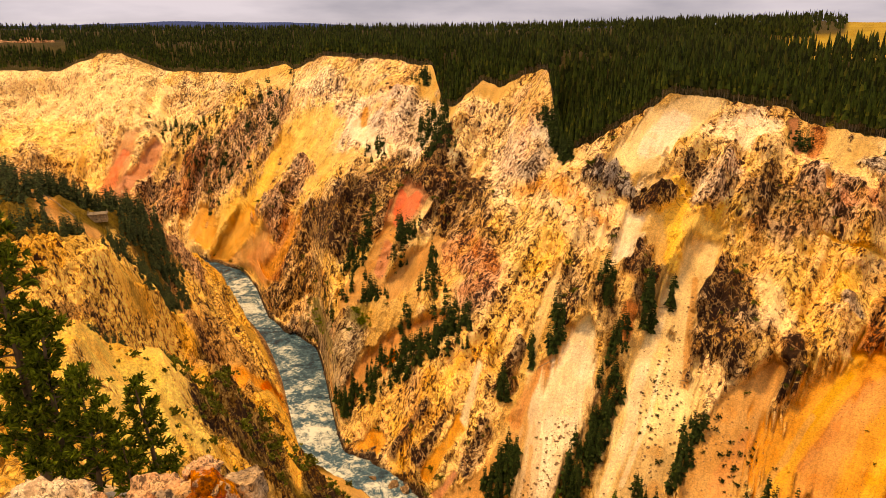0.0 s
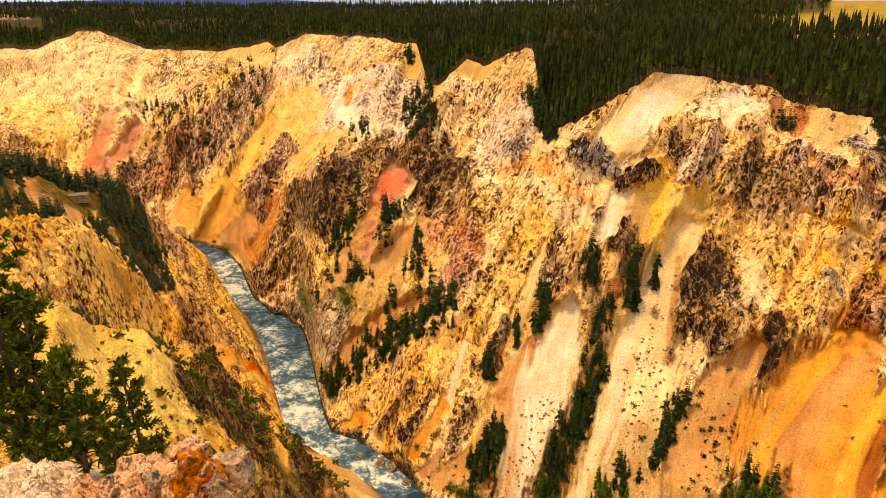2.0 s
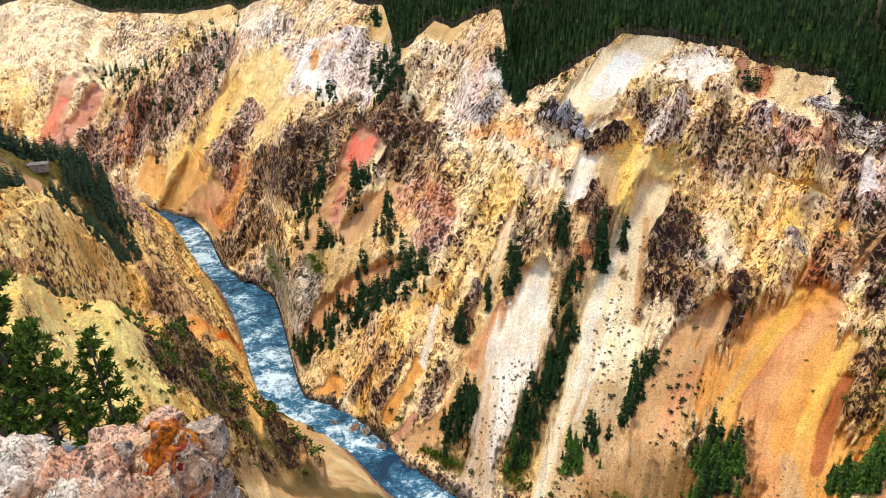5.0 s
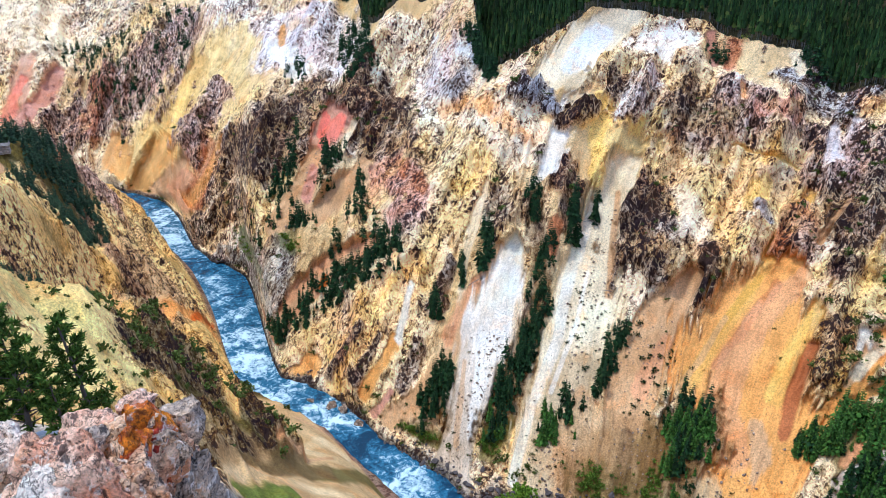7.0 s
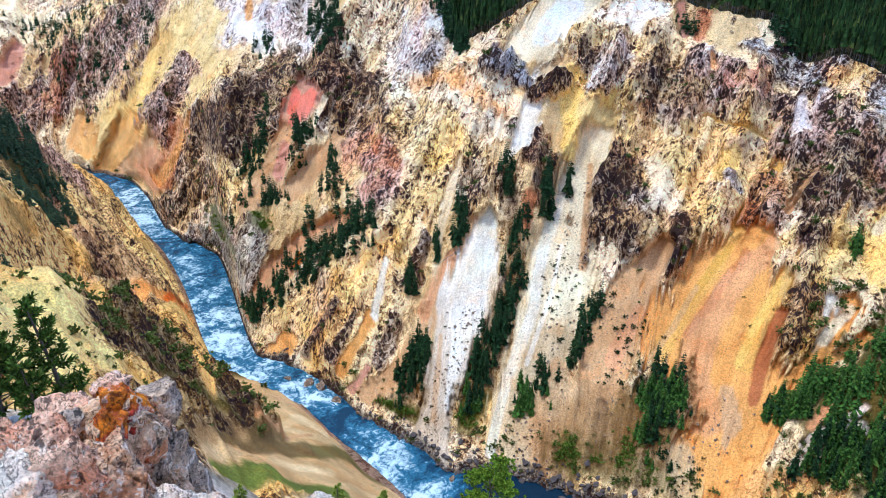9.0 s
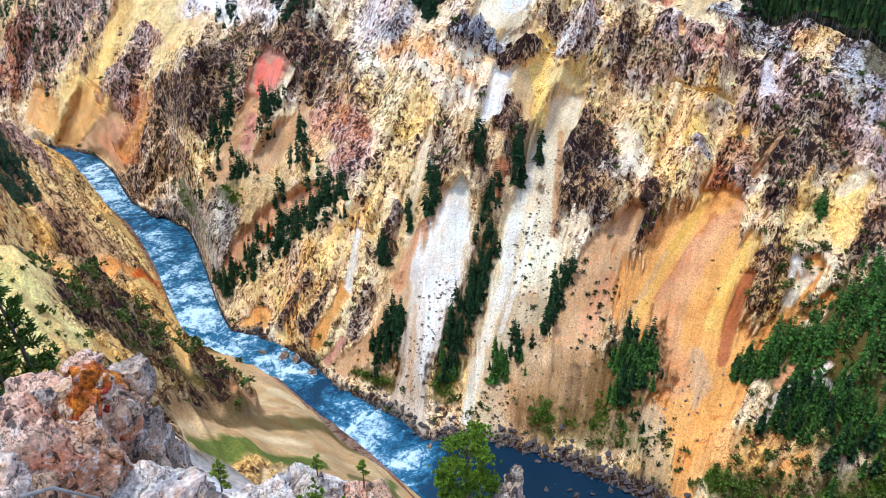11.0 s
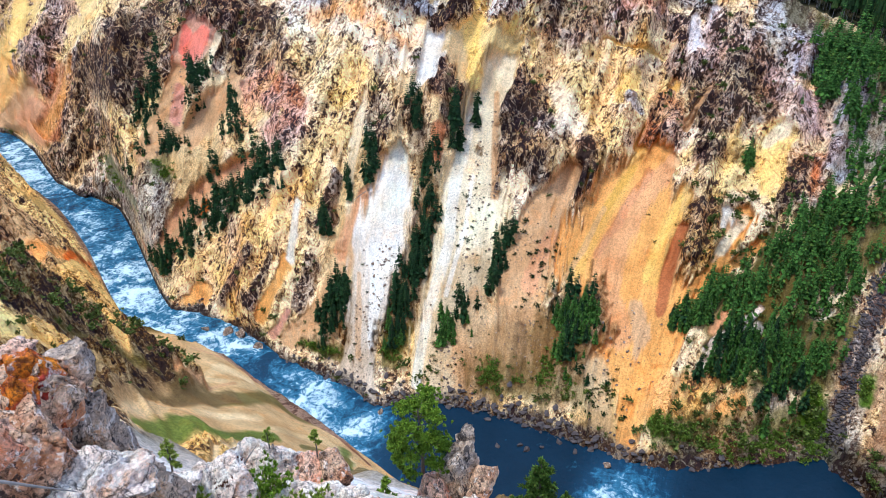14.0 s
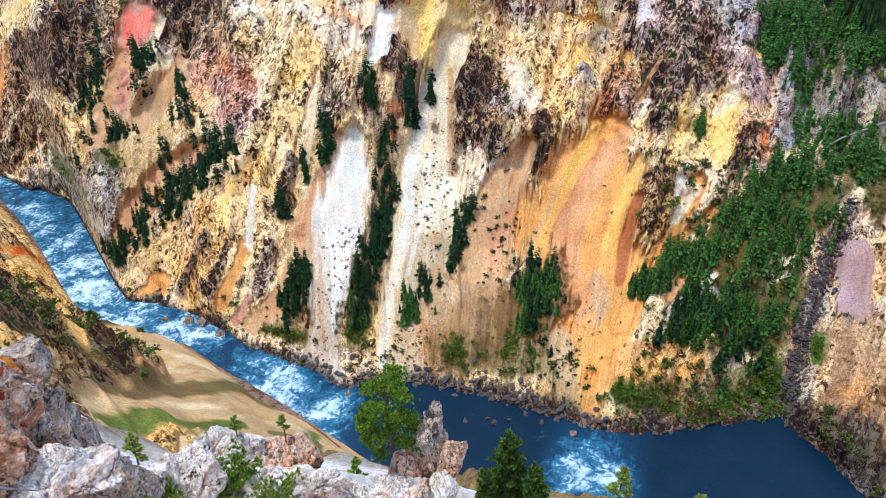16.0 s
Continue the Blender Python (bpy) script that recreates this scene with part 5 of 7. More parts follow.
def tube(path, radii, sides=6):
    """A tapering tube along a list of points: quads as pairs of triangles."""
    v, f = [], []
    for k, (p, r) in enumerate(zip(path, radii)):
        p = Vector(p)
        a = Vector(path[min(k + 1, len(path) - 1)]) - Vector(path[max(k - 1, 0)])
        q = a.to_track_quat("Z", "Y") if a.length > 1e-6 else Euler((0, 0, 0)).to_quaternion()
        for s in range(sides):
            t = 2 * math.pi * s / sides
            v.append(tuple(p + q @ Vector((r * math.cos(t), r * math.sin(t), 0))))
    for k in range(len(path) - 1):
        for s in range(sides):
            a, b = k * sides + s, k * sides + (s + 1) % sides
            f += [(a, b, b + sides), (a, b + sides, a + sides)]
    return np.array(v), np.array(f)


def spruce_crown(height, seed, whorls=23, bare=0.06, spread=0.14):
    """Drooping ragged boughs in whorls: each bough a bent tapering blade with a cross blade."""
    g = np.random.default_rng(seed)
    v, f = [], []
    for k in range(whorls):
        q = k / (whorls - 1)
        z = height * (bare + (0.99 - bare) * q)
        reach = height * spread * (1 - q) ** 0.8 * (0.55 + 0.8 * g.random()) + 0.02 * height
        n = int(7 - 2 * q)
        for b in range(n):
            a = 2 * math.pi * (b + g.random() * 0.7) / n + k
            L = reach * (0.5 + 0.8 * g.random())
            w = L * 0.3
            d, e = np.array([math.cos(a), math.sin(a), 0]), np.array([-math.sin(a), math.cos(a), 0])
            droop = (0.42 - 0.5 * q) * L
            p0 = np.array([0, 0, z + 0.05 * L])
            p1 = p0 + d * L * 0.55 - np.array([0, 0, droop * 0.35])
            p2 = p0 + d * L - np.array([0, 0, droop])
            o = len(v)
            v += [tuple(p0), tuple(p1 + e * w - np.array([0, 0, 0.1 * L])), tuple(p1 - e * w - np.array([0, 0, 0.1 * L])), tuple(p2), tuple(p1 + np.array([0, 0, 0.26 * L])), tuple(p1 - np.array([0, 0, 0.42 * L]))]
            f += [(o, o + 1, o + 4), (o, o + 4, o + 2), (o + 1, o + 3, o + 4), (o + 4, o + 3, o + 2), (o, o + 5, o + 3)]
    return np.array(v), np.array(f)


def make_conifer(height, seed, needles):
    tree = new("conifer_tree")
    lean = 0.02 * height
    tv, tf = tube([(0, 0, -0.8), (lean * 0.3, 0, height * 0.5), (lean, 0, height * 0.97)], [height * 0.016, height * 0.011, height * 0.002], 5)
    part("trunk", tv, tf, BARK, tree, "grey-brown trunk", True)
    cv, cf = spruce_crown(height, seed)
    part("crown", cv, cf, needles, tree)
    return tree


SPRUCE = foliage_material("spruce_needles", (0.005, 0.02, 0.008), (0.032, 0.075, 0.02), (0.05, 0.065, 0.016))
GREEN_SPRUCE = foliage_material("green_spruce_needles", (0.013, 0.05, 0.008), (0.11, 0.225, 0.032), (0.15, 0.2, 0.025))
grove_rng = np.random.default_rng(31)
wall_spots = []


def wall_place(theta, z):
    j = int(np.clip(round((theta - LEFT) / 0.1), 0, len(bearing) - 1))
    i = int(np.argmin(np.abs(wz[:, j] - z)))
    return wall[i, j], hh[i, j]


def grove(count, *line):
    """Trees strewn along (bearing, height, half width) knots on the far wall."""
    legs = [math.hypot((b[0] - a[0]) * 7, b[1] - a[1]) + 1 for a, b in zip(line[:-1], line[1:])]
    for _ in range(round(count * 1.3)):
        k = grove_rng.choice(len(legs), p=np.array(legs) / sum(legs))
        t = grove_rng.random()
        (a0, z0, w0), (a1, z1, w1) = line[k], line[k + 1]
        w = w0 + (w1 - w0) * t
        p, h = wall_place(a0 + (a1 - a0) * t + grove_rng.normal(0, 0.55) * w / 6.0, z0 + (z1 - z0) * t + grove_rng.normal(0, 0.45) * w)
        if p[2] > 3:
            wall_spots.append((p, 4.5 + 11.5 * grove_rng.random() ** 1.5))


grove(20, (-5.7, 105, 3.3), (-7.2, 73, 3.8))
grove(31, (-2.4, 103, 5.3), (-4.5, 80, 5.2))
grove(20, (-0.7, 97, 2.9), (-1.4, 72, 4.8))
grove(11, (-4.6, 70, 3.6), (-6.6, 60, 3.7))
grove(84, (2.1, 71, 6.5), (-2.1, 51, 7.3), (-6.8, 23, 6.8))
grove(31, (-5.1, 42, 2.7), (-9.2, 14, 4.3))
grove(14, (-2.9, 64, 1.7), (-3.7, 36, 2.3))
grove(11, (-7.5, 82, 2.4), (-8.2, 69, 2.3))
grove(105, (15.1, 84, 3), (14.4, 57, 5.1), (12.1, 32, 7.2), (10.7, 20, 4.9))
grove(13, (13.6, 104, 2.5), (14, 90, 2.4))
grove(17, (9.9, 88, 3.1), (9.5, 71, 2.4))
grove(8, (7.7, 77, 1.2), (7.7, 65, 1.5))
grove(11, (17.1, 100, 1.5), (17, 82, 2.1))
grove(8, (18.7, 103, 1.5), (19, 89, 2.1))
grove(34, (22.2, 58, 4), (20.9, 45, 3.4), (20.4, 35, 2.8))
grove(25, (18.5, 31, 6.9), (15.5, 21, 5.5))
grove(84, (27.1, 33, 4.4), (29.8, 32, 9.8), (28.1, 21, 12.3))
grove(1, (26.2, 38, 0.3), (26.3, 39, 0.3))
grove(34, (6.8, 36, 3.4), (3, 10, 5.7))
grove(11, (5.3, 56, 3), (5.3, 50, 3))
grove(112, (48.7, 75, 7.2), (45.3, 56, 12.5), (39.6, 42, 7))
grove(105, (41.8, 29, 9.1), (47.5, 29, 16.5))
grove(84, (49.7, 58, 11.7), (47.8, 42, 16.9))
grove(42, (37.4, 37, 3.7), (40.2, 41, 5.4))
grove(42, (47.1, 20, 10.9), (50.4, 30, 8.4))
grove(36, (44.1, 135, 5.9), (45, 115, 4.4))
grove(36, (46.6, 127, 9.7), (47.8, 133, 7.8))
grove(20, (48.9, 85, 4.3), (50.9, 90, 5))
grove(11, (40.7, 89, 1.5), (40.6, 85, 1.8))
grove(50, (-11.3, 183, 4.2), (-15.4, 129, 7), (-19.9, 62, 7))
grove(11, (-19.9, 115, 4.7), (-21.2, 95, 6.2))
grove(22, (-0.6, 166, 2.7), (-1.8, 146, 4.3))
grove(17, (-1.7, 193, 3), (-1.3, 184, 4))
grove(17, (9.4, 153, 2.2), (8.2, 176, 3.1))
grove(11, (8.3, 168, 2.3), (9, 154, 2.2))
grove(14, (31.7, 175, 7), (34.2, 157, 4.8))
grove(11, (25.6, 172, 2.8), (27, 164, 2.8))
grove(42, (9.7, 156, 2.1), (9.5, 153, 2.1))
grove(28, (9.4, 153, 2.2), (8, 176, 3.1))
grove(22, (0.3, 173, 2.2), (-0.6, 150, 3.4))
grove(63, (49.4, 77, 9.1), (53.6, 82, 9.3))
grove(53, (43.8, 139, 13.1), (48, 106, 12.6))
grove(36, (-18, 115, 6), (-19.9, 79, 7.3))
grove(36, (-13, 140, 5.1), (-16.9, 81, 6.5), (-18.5, 47, 5.2))
grove(17, (-4.7, 144, 2.8), (-5.4, 128, 3.6))
grove(34, (48.1, 133, 16.4), (50, 109, 16))
grove(28, (46.2, 112, 5.1), (48.3, 89, 6.1))
grove(20, (53, 79, 6.1), (50.8, 78, 6.1))
grove(45, (45.4, 129, 9.6), (44.1, 113, 8))
grove(30, (48.7, 128, 11.7), (50.8, 113, 9.6))
grove(26, (50.8, 92, 8.1), (53.3, 80, 9.3))
grove(40, (47.8, 75, 7.6), (45.5, 65, 8.5))
grove(30, (-12.8, 152, 6.7), (-16.1, 98, 9.1), (-19.5, 55, 8.1))
grove(16, (-19.8, 108, 7.8), (-20.6, 92, 7.6))
grove(22, (0.4, 154, 3.3), (-1.7, 135, 3.3))
grove(14, (-9.9, 43, 3.2), (-6.1, 88, 3.1))
grove(22, (16.7, 94, 2.1), (17.4, 85, 2.1))
grove(24, (1.4, 70, 3.2), (-2.1, 47, 3.2))
grove(18, (6.8, 34, 3.4), (5.2, 20, 4))
CONIFERS = [make_conifer(10.0, s, GREEN_SPRUCE if s % 3 else SPRUCE) for s in range(6)]
order = sorted(range(len(wall_spots)), key=lambda i: np.hypot(*wall_spots[i][0][:2]))
near_set, far_set = order[:290], order[290:]
for n_i, i in enumerate(near_set):
    p, hgt = wall_spots[i]
    s = hgt / 10.0
    src = CONIFERS[n_i % len(CONIFERS)]
    m = Matrix.LocRotScale(Vector(p) - Vector((0, 0, 0.2)), Euler((0, 0, grove_rng.random() * 6.28)), None)
    if n_i < len(CONIFERS):
        ob = src
        ob.matrix_basis = m
    else:
        ob = copy_thing(src, m)
    ob.scale = (s * 1.05, s * 1.05, s)
    tagged(ob, "fresh green spruce growing on the canyon slope" if (n_i % len(CONIFERS)) % 3 else "dark green spruce growing on the canyon slope", "tree", "spruces on the canyon wall")
far_templates = [spruce_crown(1.0, 100 + s, whorls=13) for s in range(4)]
for name, needles, label, chosen in (
        ("slope_woods", SPRUCE, "dark green conifers strewn over the far slopes", [i for i in far_set if math.atan2(*wall_spots[i][0][:2]) < 0.62]),
        ("spur_woods", GREEN_SPRUCE, "fresh green conifers crowding the wooded spur", [i for i in far_set if math.atan2(*wall_spots[i][0][:2]) >= 0.62])):
    fh = np.array([wall_spots[i][1] for i in chosen])
    V, F = plant(far_templates, np.array([wall_spots[i][0] for i in chosen]), fh, fh * 1.05, 33)
    tagged(link_mesh(name, V, F, needles, smooth=False), label, "woods", kind="stuff")

# taller, better-made lodgepoles along the rim, where the woods are nearest
rim_n = 5000
rim_a, rim_d = -44 + 106 * rng.random(rim_n) ** 0.75, 1.5 + 110 * rng.random(rim_n) ** 1.5
rim_p = sample_grid(plateau_pts, np.interp(rim_d, PLATEAU[:, 0], np.arange(len(PLATEAU))), (rim_a - LEFT) / 0.1)
rim_h = 12 + 10 * rng.random(rim_n)
V, F = plant(RIM_TREES, rim_p, rim_h, rim_h * (0.6 + 0.55 * rng.random(rim_n)), 34)
tagged(link_mesh("rim_woods", V, F, foliage_material("rim_needles", (0.004, 0.014, 0.004), (0.042, 0.085, 0.015), (0.1, 0.11, 0.02)), smooth=False), "tall narrow lodgepole pines crowding the canyon rim", "woods", kind="stuff")
RIM_BARK = Nodes("rim_bark")
RIM_BARK = RIM_BARK.done(RIM_BARK.mix(RIM_BARK.noise(0.8, 3, 0.6), (0.12, 0.09, 0.065), (0.42, 0.35, 0.27)), 0.9, 0.1)
pole = tube([(0, 0, -0.05), (0, 0, 0.6)], [0.011, 0.008], 4)
V, F = plant([pole], rim_p, rim_h, rim_h, 35)
tagged(link_mesh("rim_trunks", V, F, RIM_BARK, smooth=False), "pale bare trunks of the rim pines", "woods", kind="stuff")


# ---- foreground rocks ----
def rock_material(name, base, second, stain, stain_amount=0.5):
    """Coarse rhyolite: two tones, iron stains, pale breaks, black lichen and hair cracks."""
    n = Nodes(name)
    big = n.noise(0.5, 6, 0.65)
    mid = n.noise(1.9, 8, 0.7)
    fine = n.noise(9, 7, 0.72)
    c = n.mix(n.ramp(big, 0.42, 0.58), base, second)
    c = n.mix(n.math("MULTIPLY", n.ramp(n.noise(0.75, 5, 0.65), 0.55, 0.64), 0.6), c, n.mix(1.0, c, (1.0, 0.66, 0.34), "MULTIPLY"))
    c = n.mix(n.math("MULTIPLY", n.ramp(mid, 0.54, 0.62), 0.75), c, (0.96, 0.83, 0.68))
    c = n.mix(n.math("MULTIPLY", n.ramp(n.noise(1.1, 9, 0.74, stretch=(1, 1, 0.6)), 0.45, 0.41), stain_amount), c, stain)
    lichen = n.math("MULTIPLY", n.ramp(n.noise(3.2, 8, 0.75), 0.55, 0.6), n.ramp(n.noise(0.45, 4, 0.6), 0.46, 0.58))
    c = n.mix(n.math("MULTIPLY", lichen, 0.9), c, stain)
    crack = n.ramp(n.math("ABSOLUTE", n.math("SUBTRACT", n.noise(1.1, 7, 0.66, stretch=(1, 1, 0.6)), 0.5)), 0.012, 0.003)
    c = n.mix(n.math("MULTIPLY", crack, 0.7), c, (0.04, 0.03, 0.03))
    c = n.mix(1.0, c, n.ramp(fine, 0.34, 0.66, 0.62, 1.22), "MULTIPLY")
    n.bump(n.math("ADD", n.math("ADD", mid, n.math("MULTIPLY", fine, 0.35)), n.math("MULTIPLY", crack, -0.5)), 0.9, 0.16)
    return n.done(c, 0.9, 0.15)


PINK_ROCK = rock_material("pink_rhyolite", (0.95, 0.62, 0.42), (0.84, 0.38, 0.22), (0.05, 0.035, 0.035), 0.85)
WHITE_ROCK = rock_material("white_rhyolite", (0.98, 0.88, 0.74), (0.94, 0.7, 0.54), (0.3, 0.19, 0.13), 0.5)
RUST_ROCK = rock_material("rust_rhyolite", (0.82, 0.26, 0.015), (0.4, 0.05, 0.03), (0.08, 0.03, 0.02), 0.7)
GREY_ROCK = rock_material("grey_rhyolite", (0.42, 0.33, 0.26), (0.74, 0.52, 0.34), (0.03, 0.028, 0.03), 0.9)
BROWN_ROCK = rock_material("brown_rhyolite", (0.86, 0.57, 0.35), (0.6, 0.3, 0.16), (0.04, 0.028, 0.026), 0.9)
STONE = rock_material("brown_stone", (0.2, 0.13, 0.085), (0.34, 0.24, 0.16), (0.06, 0.045, 0.035), 0.7)
wet_shade = Nodes("wet_dark_rock")
DARK_ROCK = wet_shade.done(wet_shade.mix(wet_shade.noise(0.9, 6, 0.7), (0.02, 0.017, 0.018), (0.13, 0.1, 0.09)), 0.6, 0.3)


def fracture(q, scale, seed):
    """Rock split along joints: for each point its block's own random numbers, its place in the block, and how near the joint is."""
    p = q * scale
    base = np.floor(p).astype(np.int64)
    d1, d2 = np.full(len(p), 9.0), np.full(len(p), 9.0)
    own, rel = np.zeros((len(p), 4)), np.zeros((len(p), 3))
    for ox, oy, oz in [(i, j, l) for i in (-1, 0, 1) for j in (-1, 0, 1) for l in (-1, 0, 1)]:
        c = base + np.array([ox, oy, oz])
        i = [c[:, k].astype(np.uint32) for k in range(3)]
        r = np.stack([hash01(*i, seed + k) for k in range(4)], 1)
        off = p - c - r[:, :3]
        d = np.linalg.norm(off, axis=1)
        first = d < d1
        d2 = np.where(first, d1, np.minimum(d2, d))
        own[first], rel[first] = r[first], off[first]
        d1 = np.minimum(d1, d)
    return own, rel, d2 - d1


def rock_mesh(size, seed, detail=5, blocky=0.5, rough=1.0, taper=0.0):
    """A weathered crag: a rounded box cut by flat breaks, split into tilted blocks by joints, pitted and ragged."""
    bm = bmesh.new()
    bmesh.ops.create_icosphere(bm, subdivisions=detail, radius=1.0)
    bm.verts.ensure_lookup_table()
    v = np.array([w.co[:] for w in bm.verts])
    f = np.array([[w.index for w in p.verts] for p in bm.faces])
    bm.free()
    m = np.max(np.abs(v), axis=1, keepdims=True)
    v = v * (1 - blocky) + v / m * blocky * 0.86
    s = np.array(size)
    nrm = v / np.linalg.norm(v, axis=1, keepdims=True)
    k = 1.0 / max(size)
    q = v * s * k
    g = np.random.default_rng(seed)
    for _ in range(28):                         # broken faces
        d = g.normal(size=3)
        d /= np.linalg.norm(d)
        reach = (q @ d).max() * (0.5 + 0.34 * g.random())
        over = np.maximum(q @ d - reach, 0)
        q = q - over[:, None] * d * 0.95
    q = (q - (q.max(0) + q.min(0)) / 2) * (1.9 * s * k / (q.max(0) - q.min(0)))     # back to its full size
    big = fbm(q[:, 0] * 1.6, q[:, 1] * 1.6, q[:, 2] * 1.6, 3, 0.5, seed)
    sway = q + 0.06 * np.stack([big, fbm(q[:, 1] * 3, q[:, 2] * 3, q[:, 0] * 3, 2, 0.5, seed + 3), 0 * big], 1)
    dip = np.array(Euler((0.35, 0.6, 0.2 * math.sin(seed))).to_matrix())
    beds = sway @ dip.T
    h = 0.05 * big
    for scale, shape, step_out, tilt, gap in ((1.6, (1, 1, 1.2), 0.1, 0.22, 0.05), (3.6, (1, 0.8, 1.7), 0.045, 0.2, 0.028), (8.0, (1, 1, 1.8), 0.014, 0.16, 0.01)):
        own, rel, joint = fracture(beds * np.array(shape), scale, seed + int(scale))
        lean = (rel * (own[:, 1:] - 0.5)).sum(1) / scale
        h = h + step_out * (own[:, 0] - 0.5) + tilt * 2 * lean - gap * (1 - step(0.0, 0.09, joint))
    h = h + 0.012 * fbm(q[:, 0] * 18, q[:, 1] * 18, q[:, 2] * 18, 3, 0.6, seed + 13)
    q = q + nrm * (h * rough)[:, None]
    if taper:
        up = np.clip((q[:, 2] / k / s[2] + 1) / 2, 0, 1)
        q[:, :2] *= (1 - taper * up)[:, None]
    return q / k, f


def outcrop(label, blocks):
    """One outcrop from blocks of (bearing, range, height, size, material, seed, turn, taper)."""
    a, r, z = blocks[0][:3]
    root = new("rock_outcrop")
    root.location = Vector(spot(np.array(a), np.array(r), z))
    for a, r, z, size, mat, seed, turn, taper in blocks:
        v, f = rock_mesh(size, seed, 6 if max(size) > 1.6 else 5, taper=taper)
        ob = part("rock_block", v, f, mat, root, smooth=True)
        ob.matrix_basis = Matrix.LocRotScale(Vector(spot(np.array(a), np.array(r), z)) - root.location, Euler((0.1 * math.sin(seed), 0.12 * math.cos(seed), radians(turn))), None)
    return tagged(root, label, "rock outcrop", "rock outcrops below the lookout")


outcrop("pinkish white lichen-spotted rock outcrop with a rust-orange face", [
    (-22.5, 22.0, 212.9, (2.95, 1.80, 2.62), PINK_ROCK, 2, 15, 0.3),
    (-20.2, 20.6, 215.8, (0.86, 0.80, 1.26), RUST_ROCK, 3, 8, 0.08),
    (-17.7, 21.4, 215.4, (0.85, 0.80, 0.81), GREY_ROCK, 4, -15, 0.15),
    (-24.8, 21.2, 215.8, (1.12, 1.00, 0.92), PINK_ROCK, 5, 25, 0.3),
    (-21.2, 22.0, 216.0, (0.74, 0.70, 0.57), PINK_ROCK, 6, 10, 0.2),
    (-24.7, 20.2, 216.3, (0.65, 0.40, 0.50), GREY_ROCK, 7, 30, 0.1),
    (-20.0, 20.8, 214.1, (1.15, 0.90, 1.03), RUST_ROCK, 9, 50, 0.2),
    (-28.2, 20.0, 215.3, (1.95, 1.20, 1.36), WHITE_ROCK, 71, 10, 0.25),
    (-24.9, 19.4, 214.7, (1.75, 1.00, 1.09), WHITE_ROCK, 72, -20, 0.2),
    (-32.2, 21.5, 215.4, (1.83, 1.30, 1.53), WHITE_ROCK, 8, 10, 0.3),
    (-30.1, 18.8, 215.9, (1.48, 1.00, 0.92), WHITE_ROCK, 73, 40, 0.2),
])
outcrop("grey and brown craggy rock shoulder with pale seams", [
    (-22.0, 20.6, 214.0, (2.25, 1.80, 2.87), BROWN_ROCK, 12, 30, 0.25),
    (-18.3, 21.2, 212.9, (1.28, 1.20, 2.03), GREY_ROCK, 13, 20, 0.35),
    (-16.9, 21.2, 211.3, (1.66, 1.30, 1.89), GREY_ROCK, 14, 45, 0.4),
    (-14.6, 21.0, 209.6, (1.49, 1.20, 1.42), GREY_ROCK, 15, 20, 0.35),
    (-19.7, 20.8, 215.2, (1.00, 0.90, 1.20), GREY_ROCK, 16, 10, 0.2),
    (-24.5, 19.0, 214.4, (1.93, 1.30, 1.74), BROWN_ROCK, 17, 15, 0.2),
    (-19.6, 19.4, 211.9, (2.08, 1.30, 1.46), BROWN_ROCK, 18, 60, 0.25),
    (-22.4, 20.0, 215.6, (0.77, 0.80, 1.16), RUST_ROCK, 19, 20, 0.2),
    (-26.8, 19.6, 215.2, (2.12, 1.40, 2.51), PINK_ROCK, 20, 0, 0.2),
    (-19.1, 18.6, 213.0, (2.18, 1.20, 1.19), WHITE_ROCK, 21, 10, 0.2),
])
outcrop("low white and pink rock dome with a brown broken edge", [
    (-3.5, 26.8, 201.8, (3.36, 2.20, 2.50), WHITE_ROCK, 22, 10, 0.45),
    (1.5, 26.6, 201.4, (1.68, 1.40, 1.68), PINK_ROCK, 23, -10, 0.15),
    (3.4, 26.2, 202.0, (0.96, 1.00, 1.26), BROWN_ROCK, 24, 25, 0.1),
    (-8.6, 25.0, 204.0, (2.55, 1.60, 1.56), WHITE_ROCK, 25, 40, 0.3),
    (0.4, 24.6, 201.3, (4.15, 1.60, 1.42), WHITE_ROCK, 26, -5, 0.2),
    (7.9, 25.0, 199.4, (2.79, 1.40, 1.30), WHITE_ROCK, 27, -20, 0.25),
    (-14.2, 24.0, 205.2, (2.44, 1.40, 1.08), WHITE_ROCK, 28, 10, 0.25),
])
outcrop("grey rock pinnacle with rusty patches beside a pine", [
    (17.4, 27.2, 200.2, (1.65, 1.20, 3.17), GREY_ROCK, 32, 15, 0.5),
    (20.0, 26.7, 199.5, (1.27, 1.00, 1.65), BROWN_ROCK, 33, -15, 0.3),
    (15.0, 26.8, 199.1, (1.54, 1.10, 1.41), PINK_ROCK, 34, 30, 0.25),
    (13.2, 25.4, 198.6, (2.53, 1.20, 1.46), WHITE_ROCK, 35, 10, 0.25),
    (19.3, 25.4, 198.8, (1.58, 1.00, 1.45), WHITE_ROCK, 36, 45, 0.25),
])
outcrop("small pale rock among saplings on the edge", [(41.6, 26.0, 197.9, (0.7, 0.6, 0.8), WHITE_ROCK, 41, 15, 0.2), (43.0, 26.4, 197.2, (0.6, 0.6, 0.7), GREY_ROCK, 42, 40, 0.2)])


